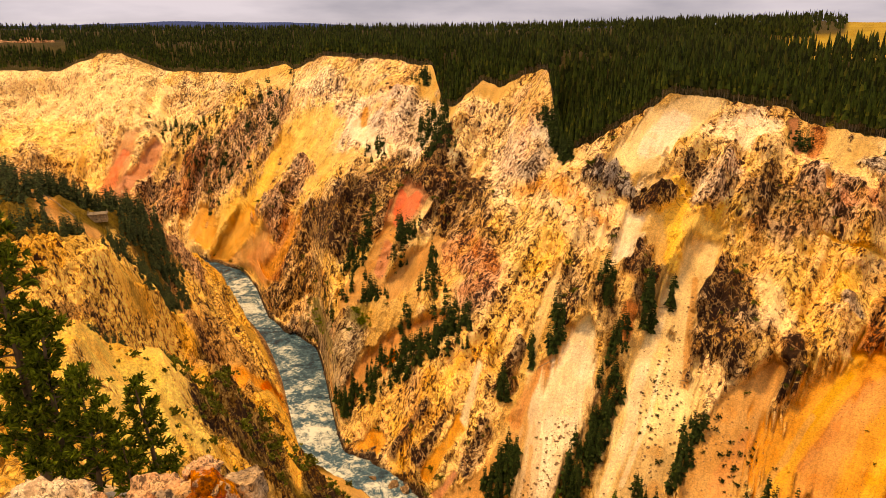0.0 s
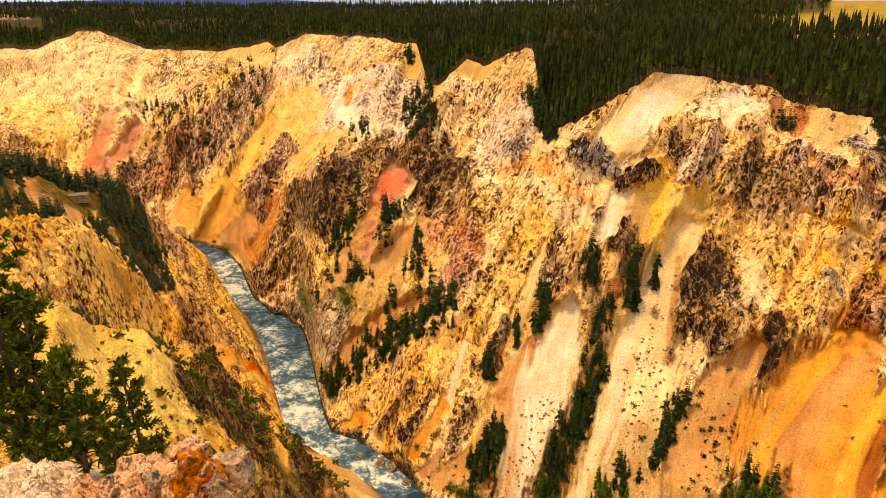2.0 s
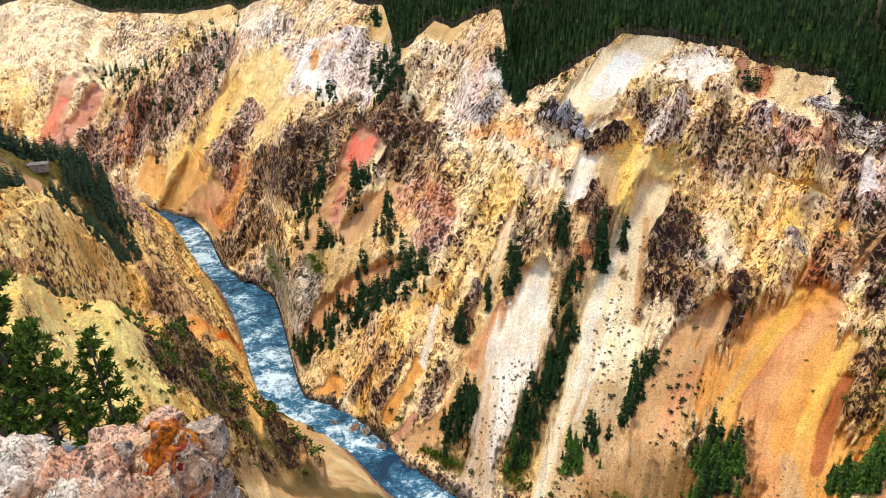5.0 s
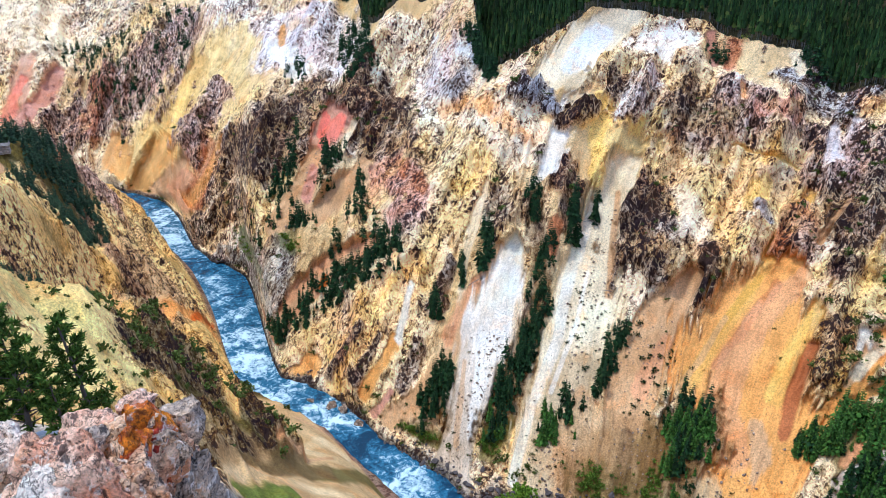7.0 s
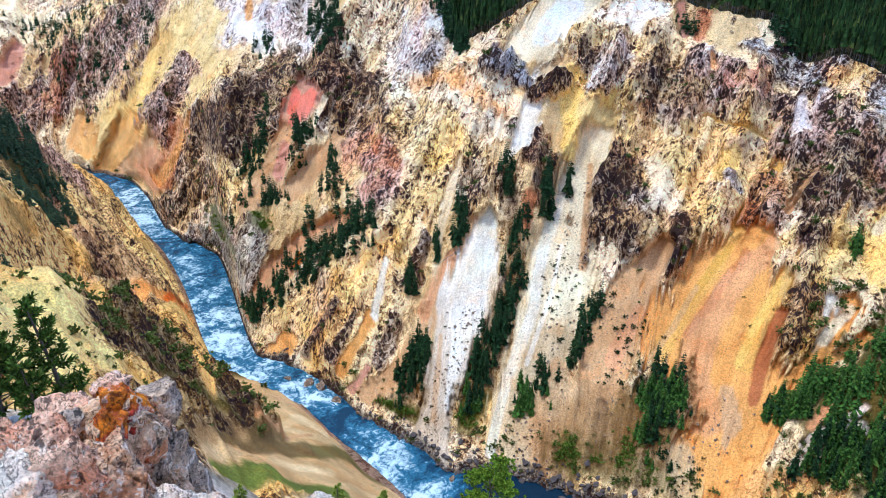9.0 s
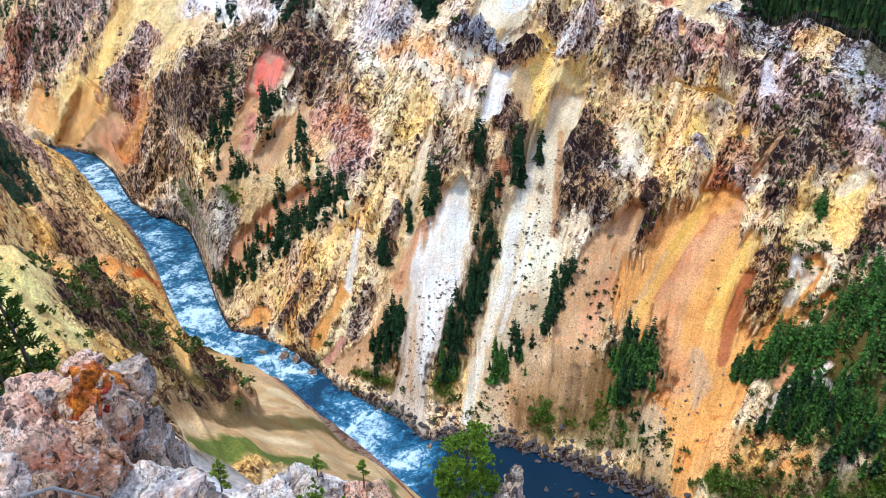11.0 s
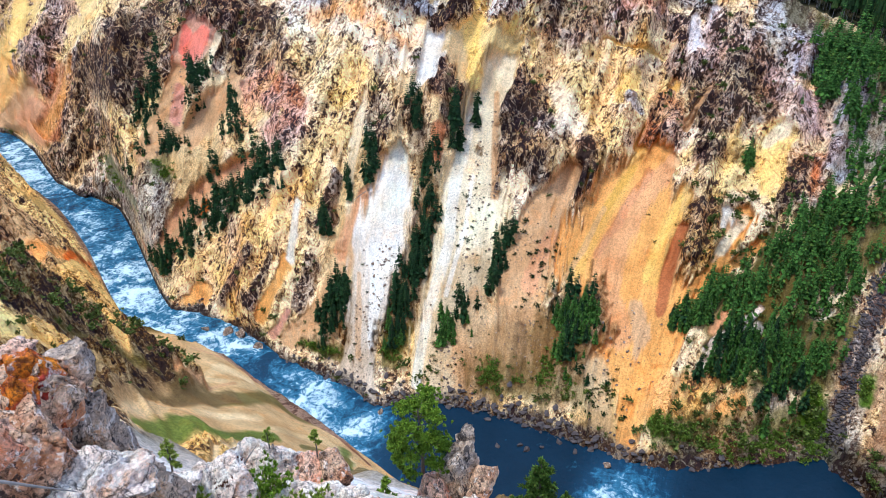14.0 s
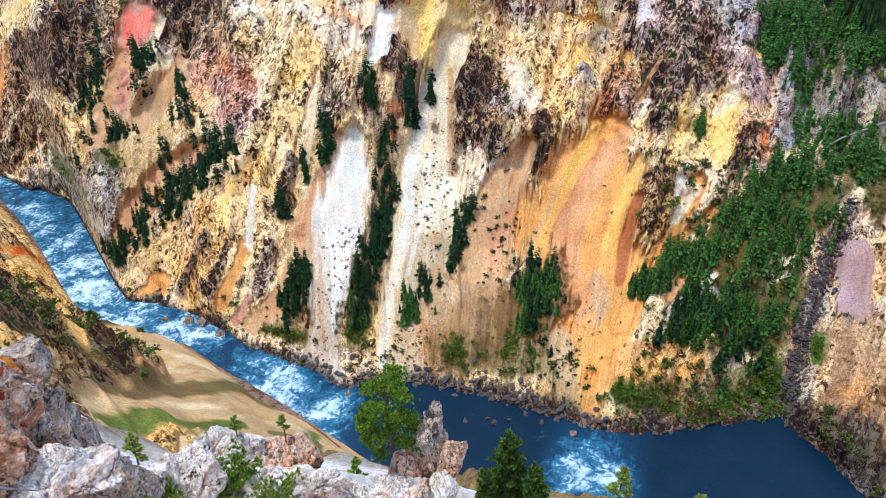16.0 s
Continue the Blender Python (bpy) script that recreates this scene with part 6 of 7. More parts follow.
# ---- pines and shrubs near the lookout ----
def tufts(points, outs, length, blades, seed, width=0.1):
    """Needle tufts: thin blades fanned about each twig's end."""
    g = np.random.default_rng(seed)
    n = len(points)
    P, O = np.repeat(np.asarray(points), blades, 0), np.repeat(np.asarray(outs), blades, 0)
    d = O + g.normal(0, 0.62, P.shape) + np.array([0, 0, 0.25])
    d /= np.linalg.norm(d, axis=1, keepdims=True)
    L = length * (0.6 + 0.7 * g.random(len(P)))[:, None]
    side = np.cross(d, g.normal(size=P.shape))
    side /= np.linalg.norm(side, axis=1, keepdims=True) + 1e-9
    w = length * width
    v = np.stack([P - side * w * 0.5, P + side * w * 0.5, P + d * L * 0.6 + side * w, P + d * L], 1).reshape(-1, 3)
    o = np.arange(len(P))[:, None] * 4
    f = np.concatenate([o + np.array([[0, 1, 2]]), o + np.array([[0, 2, 3]])])
    return v, f


def make_pine(height, seed, needles, spread=0.26, bare=0.18, boughs=34, round_top=0.0, tuft=0.26, per=13, dense=1.0, lean=0.03, clump=0.0, blade=0.2):
    """A pine: trunk, limbs, and needle tufts along the twigs."""
    g = np.random.default_rng(seed)
    tree = new("pine_tree")
    path = [(lean * height * (t ** 2) + 0.02 * height * math.sin(3 * t + seed), 0.02 * height * math.sin(4 * t + seed), height * t - 0.5 * (t == 0)) for t in np.linspace(0, 1, 9)]
    tv, tf = tube(path, [0.02 * height * (1 - 0.9 * t) + 0.012 for t in np.linspace(0, 1, 9)], 7)
    part("trunk", tv, tf, BARK, tree, "grey-brown trunk", True)
    limbs, pts, outs = [], [], []
    for b in range(boughs):
        q = (b + g.random()) / boughs
        t = bare + (0.99 - bare) * q
        i = min(int(t * 8), 7)
        p0 = np.array(path[i]) + (np.array(path[i + 1]) - np.array(path[i])) * (t * 8 - i)
        shape = (1 - q) ** 0.7 if not round_top else math.sqrt(max(0.02, 1 - ((q - 0.42) / 0.62) ** 2))
        L = height * spread * (0.25 + 0.75 * shape) * (0.6 + 0.6 * g.random())
        a = b * 2.4 + g.normal(0, 0.4)
        up = 0.25 + 0.5 * q + g.normal(0, 0.12)
        d = np.array([math.cos(a), math.sin(a), up])
        d /= np.linalg.norm(d)
        mid_p, end = p0 + d * L * 0.55 - np.array([0, 0, 0.06 * L]), p0 + d * L
        limbs.append(tube([tuple(p0), tuple(mid_p), tuple(end)], [0.006 * height * (1 - 0.7 * q) + 0.006, 0.006 + 0.002 * height * (1 - q), 0.004], 4))
        k = max(3, int(9 * dense * (0.4 + L / (height * spread))))
        for j in range(k):
            s = 0.35 + 0.65 * (j + g.random()) / k
            c = p0 + d * L * s + g.normal(0, 0.1, 3) * L * np.array([1, 1, 0.6])
            if clump:                            # dense rounded pads of needles at the limbs' ends
                c = end + g.normal(0, clump, 3) * np.array([1, 1, 0.7])
            pts.append(c)
            o = d * 0.7 + g.normal(0, 0.5, 3)
            outs.append(o / np.linalg.norm(o))
    for lv, lf in limbs:
        part("branch", lv, lf, BARK, tree, smooth=True)
    cv, cf = tufts(pts, outs, tuft, per, seed + 1, blade)
    part("crown", cv, cf, needles, tree)
    return tree


PINE = foliage_material("pine_needles", (0.018, 0.05, 0.008), (0.13, 0.21, 0.026), (0.2, 0.2, 0.03))
BRIGHT_PINE = foliage_material("bright_pine_needles", (0.03, 0.085, 0.008), (0.3, 0.44, 0.03), (0.44, 0.46, 0.035))
LIME = foliage_material("sapling_needles", (0.13, 0.19, 0.022), (0.38, 0.44, 0.06), (0.46, 0.38, 0.06))
RUSSET = foliage_material("russet_shrub_leaves", (0.08, 0.03, 0.02), (0.2, 0.08, 0.04), (0.1, 0.12, 0.03))


def stand(ob, theta, r, z, label, category, group="", turn=0.0):
    ob.matrix_basis = Matrix.LocRotScale(Vector(spot(np.array(theta), np.array(r), z)), Euler((0, 0, turn)), None)
    return tagged(ob, label, category, group)


LODGE = "pines by the lookout"
stand(make_pine(13.0, 1, PINE, spread=0.16, bare=0.2, boughs=60, per=16, tuft=0.34), -33.2, 29.5, 210.8, "tall dark green lodgepole pine with a bare lower trunk", "tree", LODGE)
stand(make_pine(9.0, 2, PINE, spread=0.2, bare=0.22, boughs=46, per=16, tuft=0.32), -31.3, 28.2, 211.3, "tall dark green lodgepole pine with a grey trunk", "tree", LODGE, 1.0)
stand(make_pine(6.4, 3, PINE, spread=0.26, bare=0.25, boughs=40, per=15, tuft=0.28), -29.2, 26.5, 211.8, "dark green young pine on pale rocky ground", "tree", LODGE, 2.0)
stand(make_pine(5.6, 4, PINE, spread=0.2, bare=0.15, boughs=34, per=13, tuft=0.26), -24.9, 26.5, 212.0, "slim open-crowned young pine behind the rust rock", "tree", LODGE, 3.0)
stand(make_pine(3.6, 5, PINE, spread=0.28, bare=0.1, boughs=24, per=14, tuft=0.24), -26.6, 25.0, 212.6, "small bushy pine beside the outcrop", "tree", LODGE, 4.0)
stand(make_pine(2.6, 6, BRIGHT_PINE, spread=0.34, bare=0.08, boughs=20, per=14, tuft=0.22), -33.4, 22.6, 213.4, "low bright green pine on the rock's edge", "tree", LODGE, 5.0)
stand(make_pine(7.2, 7, BRIGHT_PINE, spread=0.22, bare=0.34, boughs=32, round_top=1.0, per=34, tuft=0.14, dense=6.0, lean=-0.06, clump=0.21, blade=0.26), 13.4, 27.6, 197.6, "bushy round-crowned green pine beside a rock pinnacle", "tree", LODGE, 0.6)


def make_shrub(height, seed, leaves, stems=9, dead=False):
    g = np.random.default_rng(seed)
    shrub = new("shrub")
    twigs, pts, outs = [], [], []
    for k in range(stems):
        a = 2 * math.pi * k / stems + g.normal(0, 0.3)
        d = np.array([math.cos(a) * 0.8, math.sin(a) * 0.8, 0.5 + 0.8 * g.random()])
        d /= np.linalg.norm(d)
        L = height * (0.6 + 0.5 * g.random())
        e1, e2 = d * L * 0.5 + g.normal(0, 0.06, 3) * L, d * L
        twigs.append(tube([(0, 0, -0.15), tuple(e1), tuple(e2)], [0.025, 0.015, 0.005], 4))
        for j in range(15):
            s = 0.3 + 0.7 * j / 14
            pts.append(d * L * s + g.normal(0, 0.09, 3) * height)
            outs.append(d + np.array([0, 0, 0.4]))
    for v, f in twigs:
        part("stem", v, f, BARK, shrub, smooth=True)
    cv, cf = tufts(pts, outs, 0.2 if not dead else 0.14, 12 if not dead else 6, seed + 2, 0.26)
    part("foliage", cv, cf, leaves, shrub)
    return shrub


SHRUBS = "shrubs on the pale rocks"
stand(make_shrub(1.6, 51, BRIGHT_PINE, 13), -3.5, 25.0, 202.9, "low spreading green pine shrub on pale rock", "shrub", SHRUBS)
stand(make_shrub(1.7, 52, LIME, 11), -0.2, 23.5, 202.4, "upright yellow-green sapling shrub on pale rock", "shrub", SHRUBS)
stand(make_shrub(1.3, 53, RUSSET, 12, True), -7.7, 25.0, 203.9, "half-dead russet shrub with bare twigs", "shrub", SHRUBS)
stand(make_shrub(1.5, 54, LIME, 9), -10.9, 23.8, 204.3, "thin yellow-green sapling shrub at the rock's foot", "shrub", SHRUBS)
stand(make_shrub(1.1, 55, LIME, 8), -5.3, 24.3, 202.5, "small yellow-green shrub on pale rock", "shrub", SHRUBS)
stand(make_shrub(0.45, 56, LIME, 7), 4.6, 25.5, 200.9, "tiny bright green cushion shrub", "shrub", SHRUBS)
stand(make_shrub(0.6, 57, BRIGHT_PINE, 7), -15.3, 19.3, 211.9, "small green tuft growing from the grey rock", "shrub", SHRUBS)
stand(make_shrub(0.6, 58, LIME, 7), -13.2, 19.6, 208.9, "small yellow-green tuft at the rock's edge", "shrub", SHRUBS)
SAPLINGS = "saplings on the edge"
stand(make_pine(2.9, 61, LIME, spread=0.22, bare=0.2, boughs=20, per=14, tuft=0.2), 39.3, 26.0, 198.4, "yellow-green pine sapling on the edge", "sapling", SAPLINGS)
stand(make_pine(2.0, 62, LIME, spread=0.3, bare=0.1, boughs=16, per=14, tuft=0.2), 47.6, 26.0, 199.0, "bushy yellow-green pine sapling", "sapling", SAPLINGS)
stand(make_pine(2.3, 63, LIME, spread=0.18, bare=0.3, boughs=12, per=10, tuft=0.18), -12.4, 26.5, 204.2, "spindly yellow-green pine sapling", "sapling", SAPLINGS)
stand(make_pine(1.3, 64, LIME, spread=0.22, bare=0.3, boughs=9, per=9, tuft=0.16), 1.9, 26.6, 203.3, "spindly yellow-green sapling on the dome", "sapling", SAPLINGS)
stand(make_pine(1.1, 65, LIME, spread=0.3, bare=0.2, boughs=9, per=9, tuft=0.16), -2.8, 26.8, 204.0, "small yellow-green sapling on the dome", "sapling", SAPLINGS)
stand(make_pine(1.6, 66, BRIGHT_PINE, spread=0.3, bare=0.1, boughs=12, per=12, tuft=0.2), 9.0, 27.6, 197.8, "small green pine on the slope below the big one", "sapling", SAPLINGS)
for k, (a, r, z, hgt) in enumerate([(26.2, 30.0, 190.6, 7.6), (29.6, 29.0, 191.0, 5.6), (24.0, 29.0, 192.6, 3.4)]):
    tree = make_pine(hgt, 70 + k, PINE, spread=0.2, bare=0.08, boughs=70, per=18, tuft=0.26, dense=1.5, blade=0.26)
    stand(tree, a, r, z, "dark green pointed spruce below the edge", "tree", "spruces below the edge", k)

DEAD_WOOD = Nodes("weathered_wood")
DEAD_WOOD = DEAD_WOOD.done(DEAD_WOOD.mix(DEAD_WOOD.noise(5, 5, 0.6, stretch=(1, 1, 0.3)), (0.1, 0.085, 0.075), (0.38, 0.34, 0.3)), 0.9, 0.15)


def dead_branch(points, radius, label, name="dead_branch"):
    v, f = tube(points, [radius * (1 - 0.8 * i / (len(points) - 1)) for i in range(len(points))], 7)
    c = np.array(points).mean(0)
    ob = link_mesh(name, v - c, f, DEAD_WOOD, True)
    ob.location = c
    return tagged(ob, label, "dead wood")


def near_spot(a, r, z):
    return tuple(spot(np.array(a), np.array(r), z))


dead_branch([near_spot(-28.5, 16.9, 216.2), near_spot(-26.0, 16.9, 216.05), near_spot(-22.8, 17.0, 215.0), near_spot(-20.6, 17.2, 214.2)], 0.07, "dark dead branch lying across the pale rock")
dead_branch([near_spot(-8.8, 25.0, 203.3), near_spot(-6.0, 26.0, 203.9), near_spot(-4.0, 26.8, 204.3)], 0.07, "grey dead branch leaning on the rock dome")

# ---- trees and shrubs of the near slopes ----
near_pts = spot(nth, nr, nz2)


def near_place(theta, r):
    j = int(np.clip(round((theta - LEFT) / 0.1), 0, len(bearing) - 1))
    return near_pts[int(np.argmin(np.abs(nr[:, j] - r))), j]


slope_rng = np.random.default_rng(77)
wood_p, wood_h = [], []


def near_grove(count, a0, r0, a1, r1, width, low, high):
    for _ in range(count):
        t = slope_rng.random()
        p = near_place(a0 + (a1 - a0) * t + slope_rng.normal(0, 0.35), r0 + (r1 - r0) * t + slope_rng.normal(0, 0.5) * width)
        wood_p.append(p)
        wood_h.append(low + (high - low) * slope_rng.random())


near_grove(120, -40, 395, -29.8, 385, 26, 10, 16)
near_grove(70, -30, 412, -25, 432, 9, 11, 17)
near_grove(110, -25.2, 420, -21.6, 455, 26, 9, 17)
near_grove(60, -25.8, 372, -22.0, 395, 16, 8, 13)
near_grove(40, -23.2, 400, -20.8, 420, 18, 7, 12)
near_grove(40, -32, 352, -27, 356, 10, 7, 12)
near_grove(50, -31.5, 212, -24, 250, 7, 4, 8)
near_grove(45, -24, 250, -20, 296, 8, 4, 7)
V, F = plant([spruce_crown(1.0, 200 + s, whorls=16) for s in range(5)], np.array(wood_p) - np.array([0, 0, 0.3]), np.array(wood_h), np.array(wood_h) * 1.15, 78)
# the haze over these woods is put into a paler, greyer needle colour
tagged(link_mesh("promontory_woods", V, F, foliage_material("hazed_spruce_needles", (0.012, 0.034, 0.016), (0.075, 0.12, 0.055), (0.11, 0.11, 0.05)), smooth=False), "hazy dark green conifers on the near promontory", "woods", kind="stuff")

# low scrub on the dark ridge and the chutes
def clump_template(seed):
    g = np.random.default_rng(seed)
    pts = g.normal(0, 0.45, (26, 3)) * np.array([1, 1, 0.6]) + np.array([0, 0, 0.3])
    return tufts(pts, pts * 0.8 + np.array([0, 0, 0.3]), 0.42, 4, seed, 0.55)


SCRUB = foliage_material("scrub_leaves", (0.04, 0.055, 0.012), (0.15, 0.2, 0.035), (0.16, 0.11, 0.03))
scrub_p, scrub_h = [], []
for _ in range(190):
    t = slope_rng.random()
    a = -23 + 15.5 * t
    r = 216 + 4.6 * (a + 23) + slope_rng.normal(0, 26)
    scrub_p.append(near_place(a, r))
    scrub_h.append(0.8 + 2.0 * slope_rng.random() ** 2)
for _ in range(70):
    a = -33 + 14 * slope_rng.random()
    scrub_p.append(near_place(a, 130 + 90 * slope_rng.random()))
    scrub_h.append(0.5 + 1.1 * slope_rng.random() ** 2)
for _ in range(1500):                          # bushes on the far wall, where soil holds
    i, j = slope_rng.integers(4, WALL_ROWS - 3), slope_rng.integers(250, len(bearing) - 60)
    soft = 1 if (hh[i, j] < 0.1 or crag[i, j] > 0.7) else 0.03
    if slope_rng.random() < soft:
        scrub_p.append(wall[i, j])
        scrub_h.append(0.6 + 1.7 * slope_rng.random() ** 2)
for _ in range(230):                           # thick brush under and beside the spruces of the wooded spur
    p, _h = wall_place(38.5 + 12 * slope_rng.random(), 6 + 70 * slope_rng.random() ** 1.2)
    scrub_p.append(p)
    scrub_h.append(0.8 + 2.2 * slope_rng.random() ** 2)
V, F = plant([clump_template(s) for s in range(4)], np.array(scrub_p), np.array(scrub_h), np.array(scrub_h) * 1.2, 79)
tagged(link_mesh("scrub", V, F, SCRUB, smooth=False), "olive and brown scrub dotted over the slopes", "scrub", kind="stuff")

# ---- boulders by the water ----
b_rng = np.random.default_rng(91)
bv, bf = rock_mesh((1, 1, 0.8), 77, 2, 0.4)
bp, bh = [], []
for j in range(330, len(bearing) - 10):
    for _ in range(2 if 1 < bearing[j] < 38 else 1):
        if b_rng.random() < (0.7 if 3 < bearing[j] < 30 else 0.3):
            i = int(abs(b_rng.normal(0, 6)))
            bp.append(wall[min(i, 40), j] + np.array([0, 0, 0.2]))
            bh.append(0.5 + 1.3 * b_rng.random() ** 3)
V, F = plant([(bv, bf)], np.array(bp), np.array(bh), np.array(bh), 92)
tagged(link_mesh("bank_stones", V, F, DARK_ROCK, smooth=False), "dark wet stones along the river bank", "stones", kind="stuff")
talus_p, talus_h = [], []
for _ in range(900):
    t = b_rng.random()
    p, _h = wall_place(52.5 + b_rng.normal(0, 0.42) - 0.4 * math.sin(3 * t), 6 + 62 * t + b_rng.normal(0, 1.5))
    talus_p.append(p)
    talus_h.append(0.4 + 0.9 * b_rng.random() ** 2)
V, F = plant([(bv, bf)], np.array(talus_p), np.array(talus_h), np.array(talus_h), 93)
tagged(link_mesh("talus_stones", V, F, DARK_ROCK, smooth=False), "purple-grey talus stones in a chute", "stones", kind="stuff")
stone_shapes = [rock_mesh((1.6, 1.2, 1.0), 300 + s, 3, 0.4) for s in range(4)]
stones = []
for k, (a, r, s) in enumerate([(24.0, 226, 1.0), (24.8, 224, 1.3), (21.6, 224, 0.9), (26.4, 226, 0.8), (30.0, 226, 1.0), (28.2, 230, 1.2), (20.4, 240, 1.1), (-4.6, 326, 2.2), (-3.6, 322, 2.6), (-2.2, 309, 2.2), (0.2, 296, 1.8), (33.4, 222, 1.4), (-6.4, 334, 1.6), (13.0, 243, 1.2), (9.0, 246, 1.1)]):
    v, f = stone_shapes[k % 4]
    ob = link_mesh("boulder", v, f, DARK_ROCK if k < 7 else STONE, True)
    ob.matrix_basis = Matrix.LocRotScale(Vector(spot(np.array(a), np.array(float(r)), 0.55)), Euler((0, 0, k)), Vector((s, s, s)))
    tagged(ob, "dark boulder standing in the river" if k < 7 else "brown boulder at the water's edge", "boulder", "boulders in the river" if k < 7 else "boulders at the bank")

# loose stones and low bushes strewn on the pale scree
def strew(count, low, high, *line):
    out = []
    legs = [math.hypot((b[0] - a[0]) * 7, b[1] - a[1]) for a, b in zip(line[:-1], line[1:])]
    for _ in range(count):
        k = b_rng.choice(len(legs), p=np.array(legs) / sum(legs))
        t = b_rng.random()
        (a0, z0, w0), (a1, z1, w1) = line[k], line[k + 1]
        w = w0 + (w1 - w0) * t
        p, _h = wall_place(a0 + (a1 - a0) * t + b_rng.normal(0, 0.55) * w / 5.0, z0 + (z1 - z0) * t + b_rng.normal(0, 0.2) * w)
        out.append((p, low + (high - low) * b_rng.random() ** 3))
    return out


loose = strew(230, 0.25, 0.9, (10.6, 50, 9), (8.2, 22, 8.4), (7, 4, 6.6)) + strew(330, 0.25, 0.9, (20.5, 100, 8), (19, 73, 10), (18.5, 47, 12.4), (17.2, 22, 12), (15.6, 6, 9.7))
loose += strew(420, 0.2, 0.6, (23.3, 66, 8.7), (25.5, 42, 16.6), (24, 14, 14)) + strew(120, 0.25, 0.8, (32.5, 40, 20), (33, 12, 14)) + strew(60, 0.25, 0.9, (-3.6, 100, 6), (-8, 50, 6))
V, F = plant([(bv, bf)], np.array([p for p, _ in loose]), np.array([s for _, s in loose]), np.array([s for _, s in loose]), 94)
tagged(link_mesh("scree_stones", V, F, STONE, smooth=False), "loose brown stones strewn over the pale scree", "stones", kind="stuff")
bushes = strew(14, 0.4, 1.0, (10.0, 45, 9), (8.2, 22, 7), (7.6, 12, 6)) + strew(60, 0.5, 1.4, (19, 70, 9), (18.5, 47, 12), (17.2, 22, 12), (15.6, 8, 9)) + strew(50, 0.7, 1.8, (24.5, 60, 10), (25.5, 30, 16)) + strew(40, 0.7, 1.8, (30, 20, 16), (33, 10, 12))
V, F = plant([clump_template(20 + s) for s in range(3)], np.array([p for p, _ in bushes]), np.array([s for _, s in bushes]), np.array([s for _, s in bushes]), 95)
tagged(link_mesh("scree_bushes", V, F, SPRUCE, smooth=False), "dark green low bushes dotted over the scree", "scrub", kind="stuff")
FRESH = foliage_material("fresh_leaves", (0.05, 0.085, 0.01), (0.2, 0.3, 0.03), (0.26, 0.22, 0.04))
greenery = (
    strew(37, 0.7, 2.0, (-7.2, 58, 5.1), (-6.9, 53, 3.6))
    + strew(32, 0.7, 2.0, (-10.3, 36, 4.2), (-10.8, 20, 3.5))
    + strew(34, 0.7, 2.0, (2.2, 9, 2.6), (5.2, 10, 3.4))
    + strew(45, 0.7, 2.0, (11.2, 21, 5.5), (10.4, 14, 3.8))
    + strew(50, 0.7, 2.0, (20.6, 14, 5.8), (20.3, 8, 4.8))
    + strew(53, 0.7, 2.0, (26.2, 20, 5.3), (26, 14, 6.3))
    + strew(53, 0.7, 2.0, (37.6, 11, 5.6), (41, 9, 5.7))
    + strew(66, 0.7, 2.0, (47.7, 10, 9.2), (46.8, 4, 6.9))
    + strew(47, 0.7, 2.0, (49.8, 18, 3.8), (50.6, 9, 6.6), (51.5, 2, 4.9))
    + strew(32, 0.7, 2.0, (53.2, 26, 2.8), (53.6, 20, 2.2))
    + strew(37, 0.7, 2.0, (37.5, 13, 3.1), (37.6, 8, 3.1))
    + strew(38, 0.7, 2.0, (50.1, 15, 2.7), (51.3, 3, 4.4))
    + strew(60, 0.6, 1.8, (20.2, 10, 7.4), (24.9, 12, 8.4), (29.5, 13, 5.7))
    + strew(80, 0.7, 2.0, (38.8, 11, 7.2), (43.8, 6, 9.4), (48.7, 4, 11.8), (52.1, 0, 8.2))
)
V, F = plant([clump_template(30 + s) for s in range(4)], np.array([p for p, _ in greenery]), np.array([s for _, s in greenery]), np.array([s * 1.2 for _, s in greenery]), 96)
tagged(link_mesh("bank_bushes", V, F, FRESH, smooth=False), "fresh green bushes on the lower slopes and banks", "scrub", kind="stuff")
for (a0, z0), (a1, z1) in [((19.9, 68), (20.7, 68.6)), ((7.8, 64), (9.3, 69)), ((17.8, 93), (18.5, 94))]:
    p0, p1 = wall_place(a0, z0)[0] + np.array([0, 0, 0.5]), wall_place(a1, z1)[0] + np.array([0, 0, 0.5])
    dead_branch([tuple(p1), tuple((p0 + p1) / 2 + np.array([0, 0, 0.2])), tuple(p0)], 0.28, "thin fallen trunk lying across the scree", "fallen_trunk")
yellow_bush = make_shrub(4.0, 97, LIME, 14)
yellow_bush.matrix_basis = Matrix.Translation(Vector(wall_place(28.1, 178)[0]))
tagged(yellow_bush, "yellow-green bush glowing at the edge of the rim woods", "shrub")

# ---- fallen trunks on the right-hand slope ----
trunk_pts = [wall_place(48.0 + 4.9 * s, 78 + 20 * s)[0] for s in (0, 0.25, 0.5, 0.75, 1)]
lift = max(0.0, max((p - (trunk_pts[0] + (trunk_pts[-1] - trunk_pts[0]) * s))[2] for p, s in zip(trunk_pts, (0, 0.25, 0.5, 0.75, 1))))
nearer = -spot(np.array(50.5), np.array(3.0), 0.0)
ends = [trunk_pts[-1] + nearer + np.array([0, 0, 1.0]), (trunk_pts[0] + trunk_pts[-1]) / 2 + nearer + np.array([0, 0, min(lift, 5.0) + 1.2]), trunk_pts[0] + nearer + np.array([0, 0, 1.0])]
dead_branch([tuple(p) for p in ends], 0.9, "long grey fallen trunk lying on the wooded slope", "fallen_trunk")

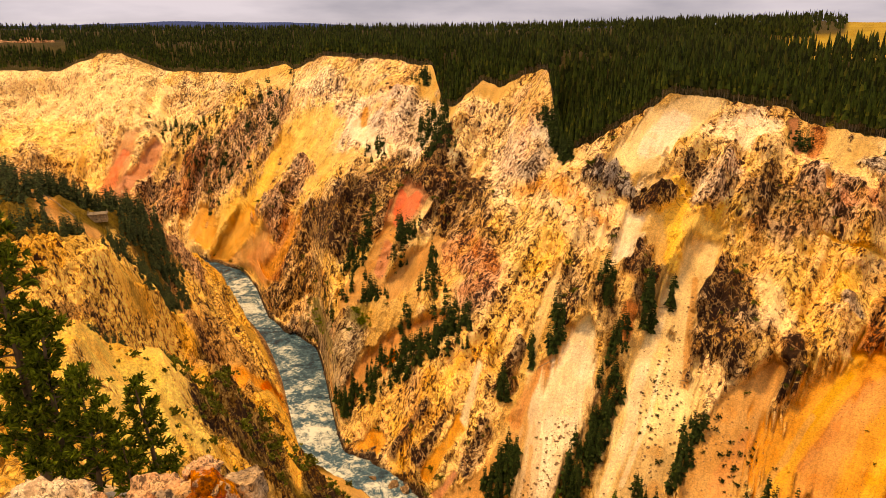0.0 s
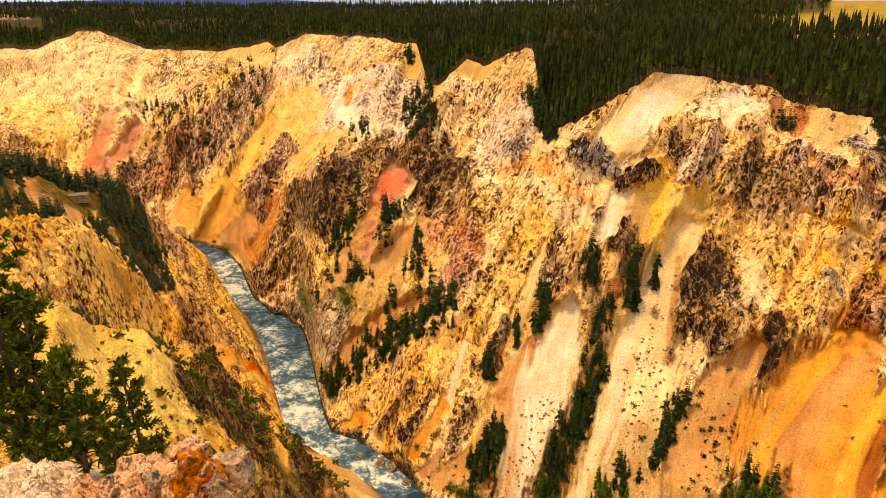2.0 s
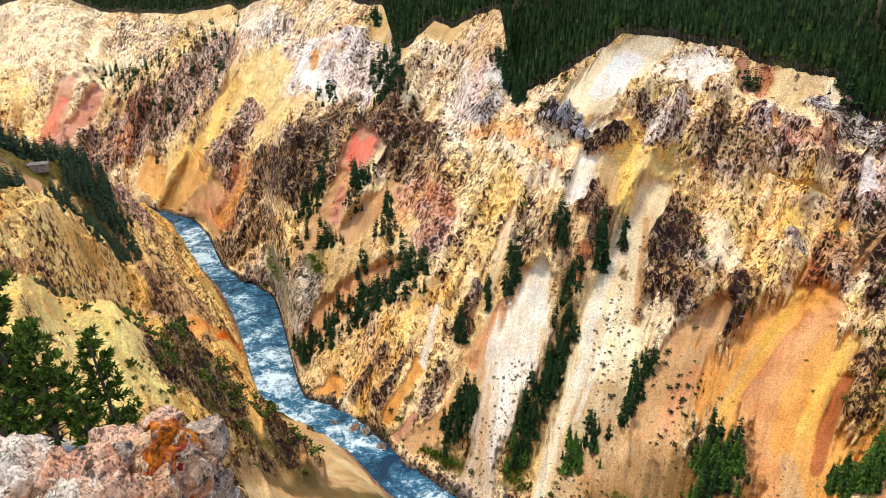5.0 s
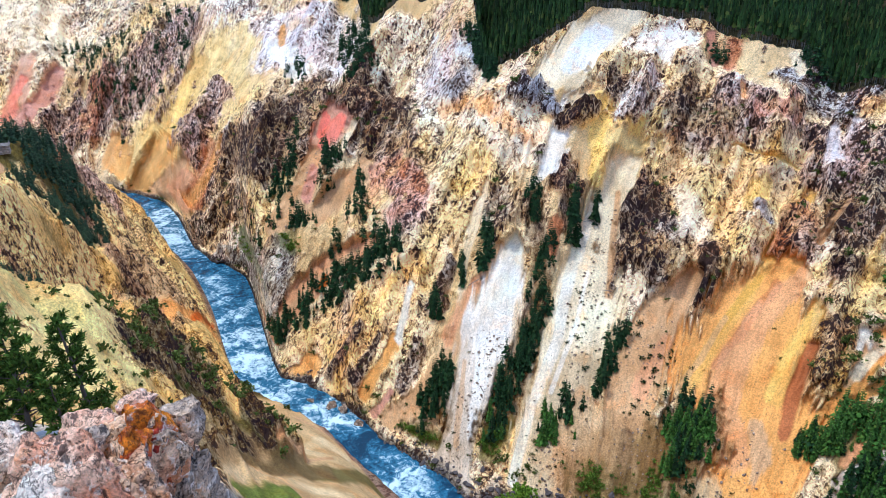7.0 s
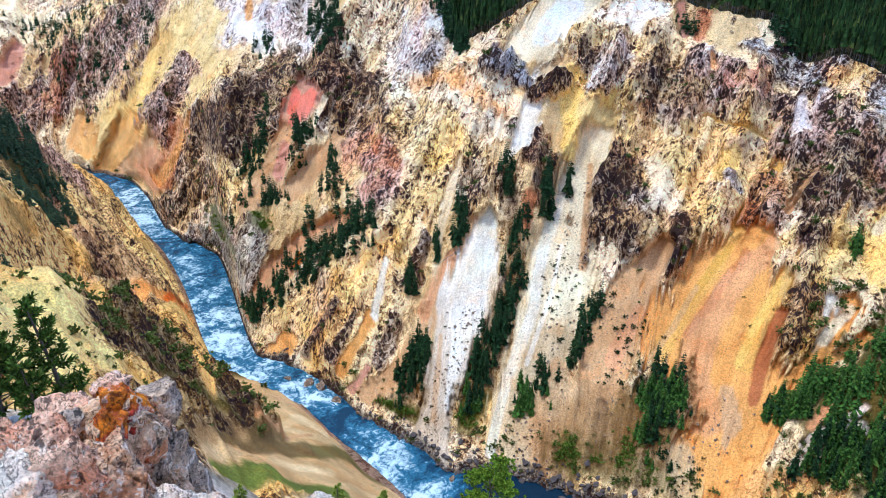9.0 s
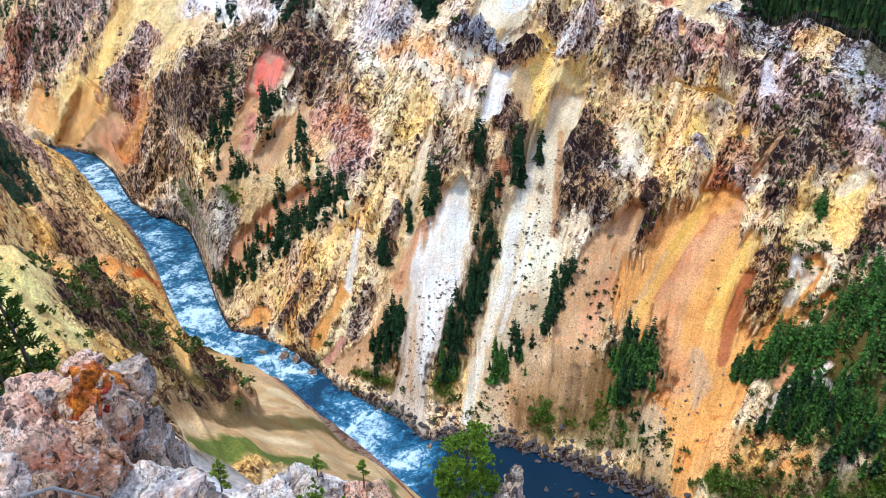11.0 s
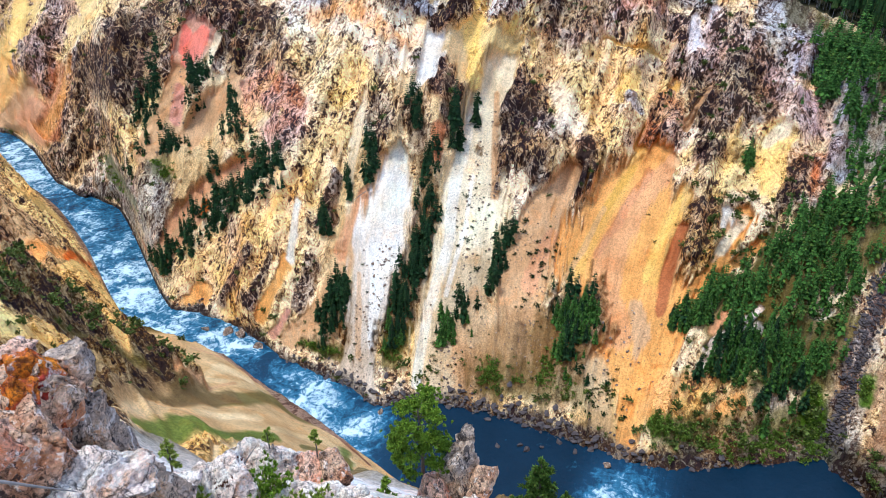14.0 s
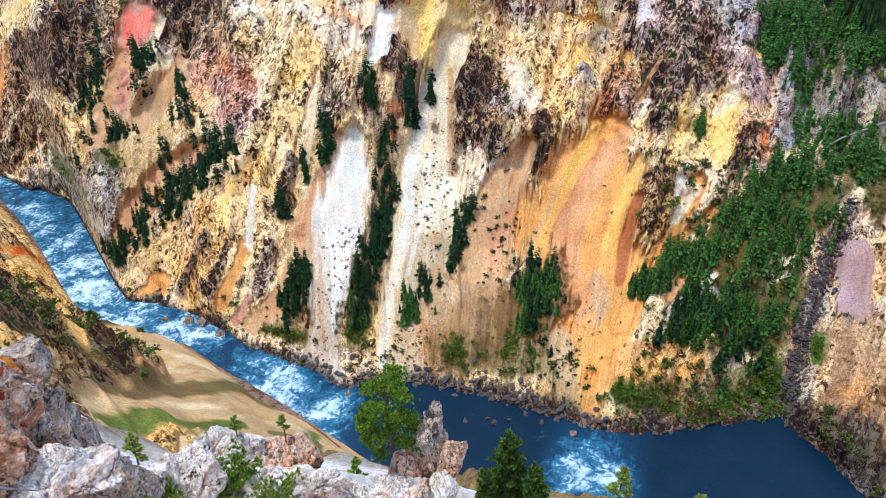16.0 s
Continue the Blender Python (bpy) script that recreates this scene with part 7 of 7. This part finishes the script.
# ---- lookout on the promontory ----
STONE_WALL = rock_material("mortared_stone", (0.3, 0.25, 0.2), (0.42, 0.35, 0.27), (0.1, 0.08, 0.07), 0.5)


def box(cx, cy, cz, sx, sy, sz, bevel=0.05):
    bm = bmesh.new()
    bmesh.ops.create_cube(bm, size=1.0, matrix=Matrix.LocRotScale((cx, cy, cz), None, (sx, sy, sz)))
    bmesh.ops.bevel(bm, geom=bm.edges[:], offset=bevel, segments=1, affect="EDGES")
    bmesh.ops.triangulate(bm, faces=bm.faces[:])
    v, f = np.array([w.co[:] for w in bm.verts]), np.array([[w.index for w in p.verts] for p in bm.faces])
    bm.free()
    return v, f


lookout = new("lookout_platform")
base_p = near_place(-26.3, 403)
lookout.location = Vector(base_p) + Vector((0, 0, 0.0))
lookout.rotation_euler = (0, 0, radians(20))
for k in range(5):
    part("wall_course", *box(0, 0, -0.3 + 0.8 * k, 9.0 - 0.15 * k, 6.0 - 0.1 * k, 0.72, 0.12), STONE_WALL, lookout)
part("deck", *box(0, 0, 3.5, 9.6, 6.6, 0.22), DEAD_WOOD, lookout, "grey timber deck")
for sx, sy in ((-4.5, -3), (-1.5, -3), (1.5, -3), (4.5, -3), (-4.5, 3), (4.5, 3), (-4.5, 0), (4.5, 0)):
    part("railing_post", *box(sx, sy, 4.2, 0.16, 0.16, 1.3, 0.02), DEAD_WOOD, lookout)
for zz in (4.15, 4.75):
    part("rail", *box(0, -3, zz, 9.1, 0.1, 0.12, 0.02), DEAD_WOOD, lookout)
    part("rail", *box(-4.5, 0, zz, 0.1, 6.1, 0.12, 0.02), DEAD_WOOD, lookout)
    part("rail", *box(4.5, 0, zz, 0.1, 6.1, 0.12, 0.02), DEAD_WOOD, lookout)
tagged(lookout, "stone lookout platform with a railed timber deck among pines", "lookout")
fence = new("path_railing")
fence_pts = [Vector(near_place(a, r)) for a, r in ((-31.4, 388), (-30.7, 392), (-30.0, 395), (-29.3, 396), (-28.7, 394), (-28.2, 391), (-27.8, 387))]
fence.location = fence_pts[0]
for k, p in enumerate(fence_pts):
    q = p - fence_pts[0]
    part("post", *box(q.x, q.y, q.z + 0.7, 0.3, 0.3, 1.8, 0.04), DEAD_WOOD, fence)
    if k:
        o = fence_pts[k - 1] - fence_pts[0]
        part("rail", *tube([tuple(o + Vector((0, 0, 1.3))), tuple(q + Vector((0, 0, 1.3)))], [0.2, 0.2], 6), DEAD_WOOD, fence)
tagged(fence, "weathered wooden railing along a curved footpath", "railing")
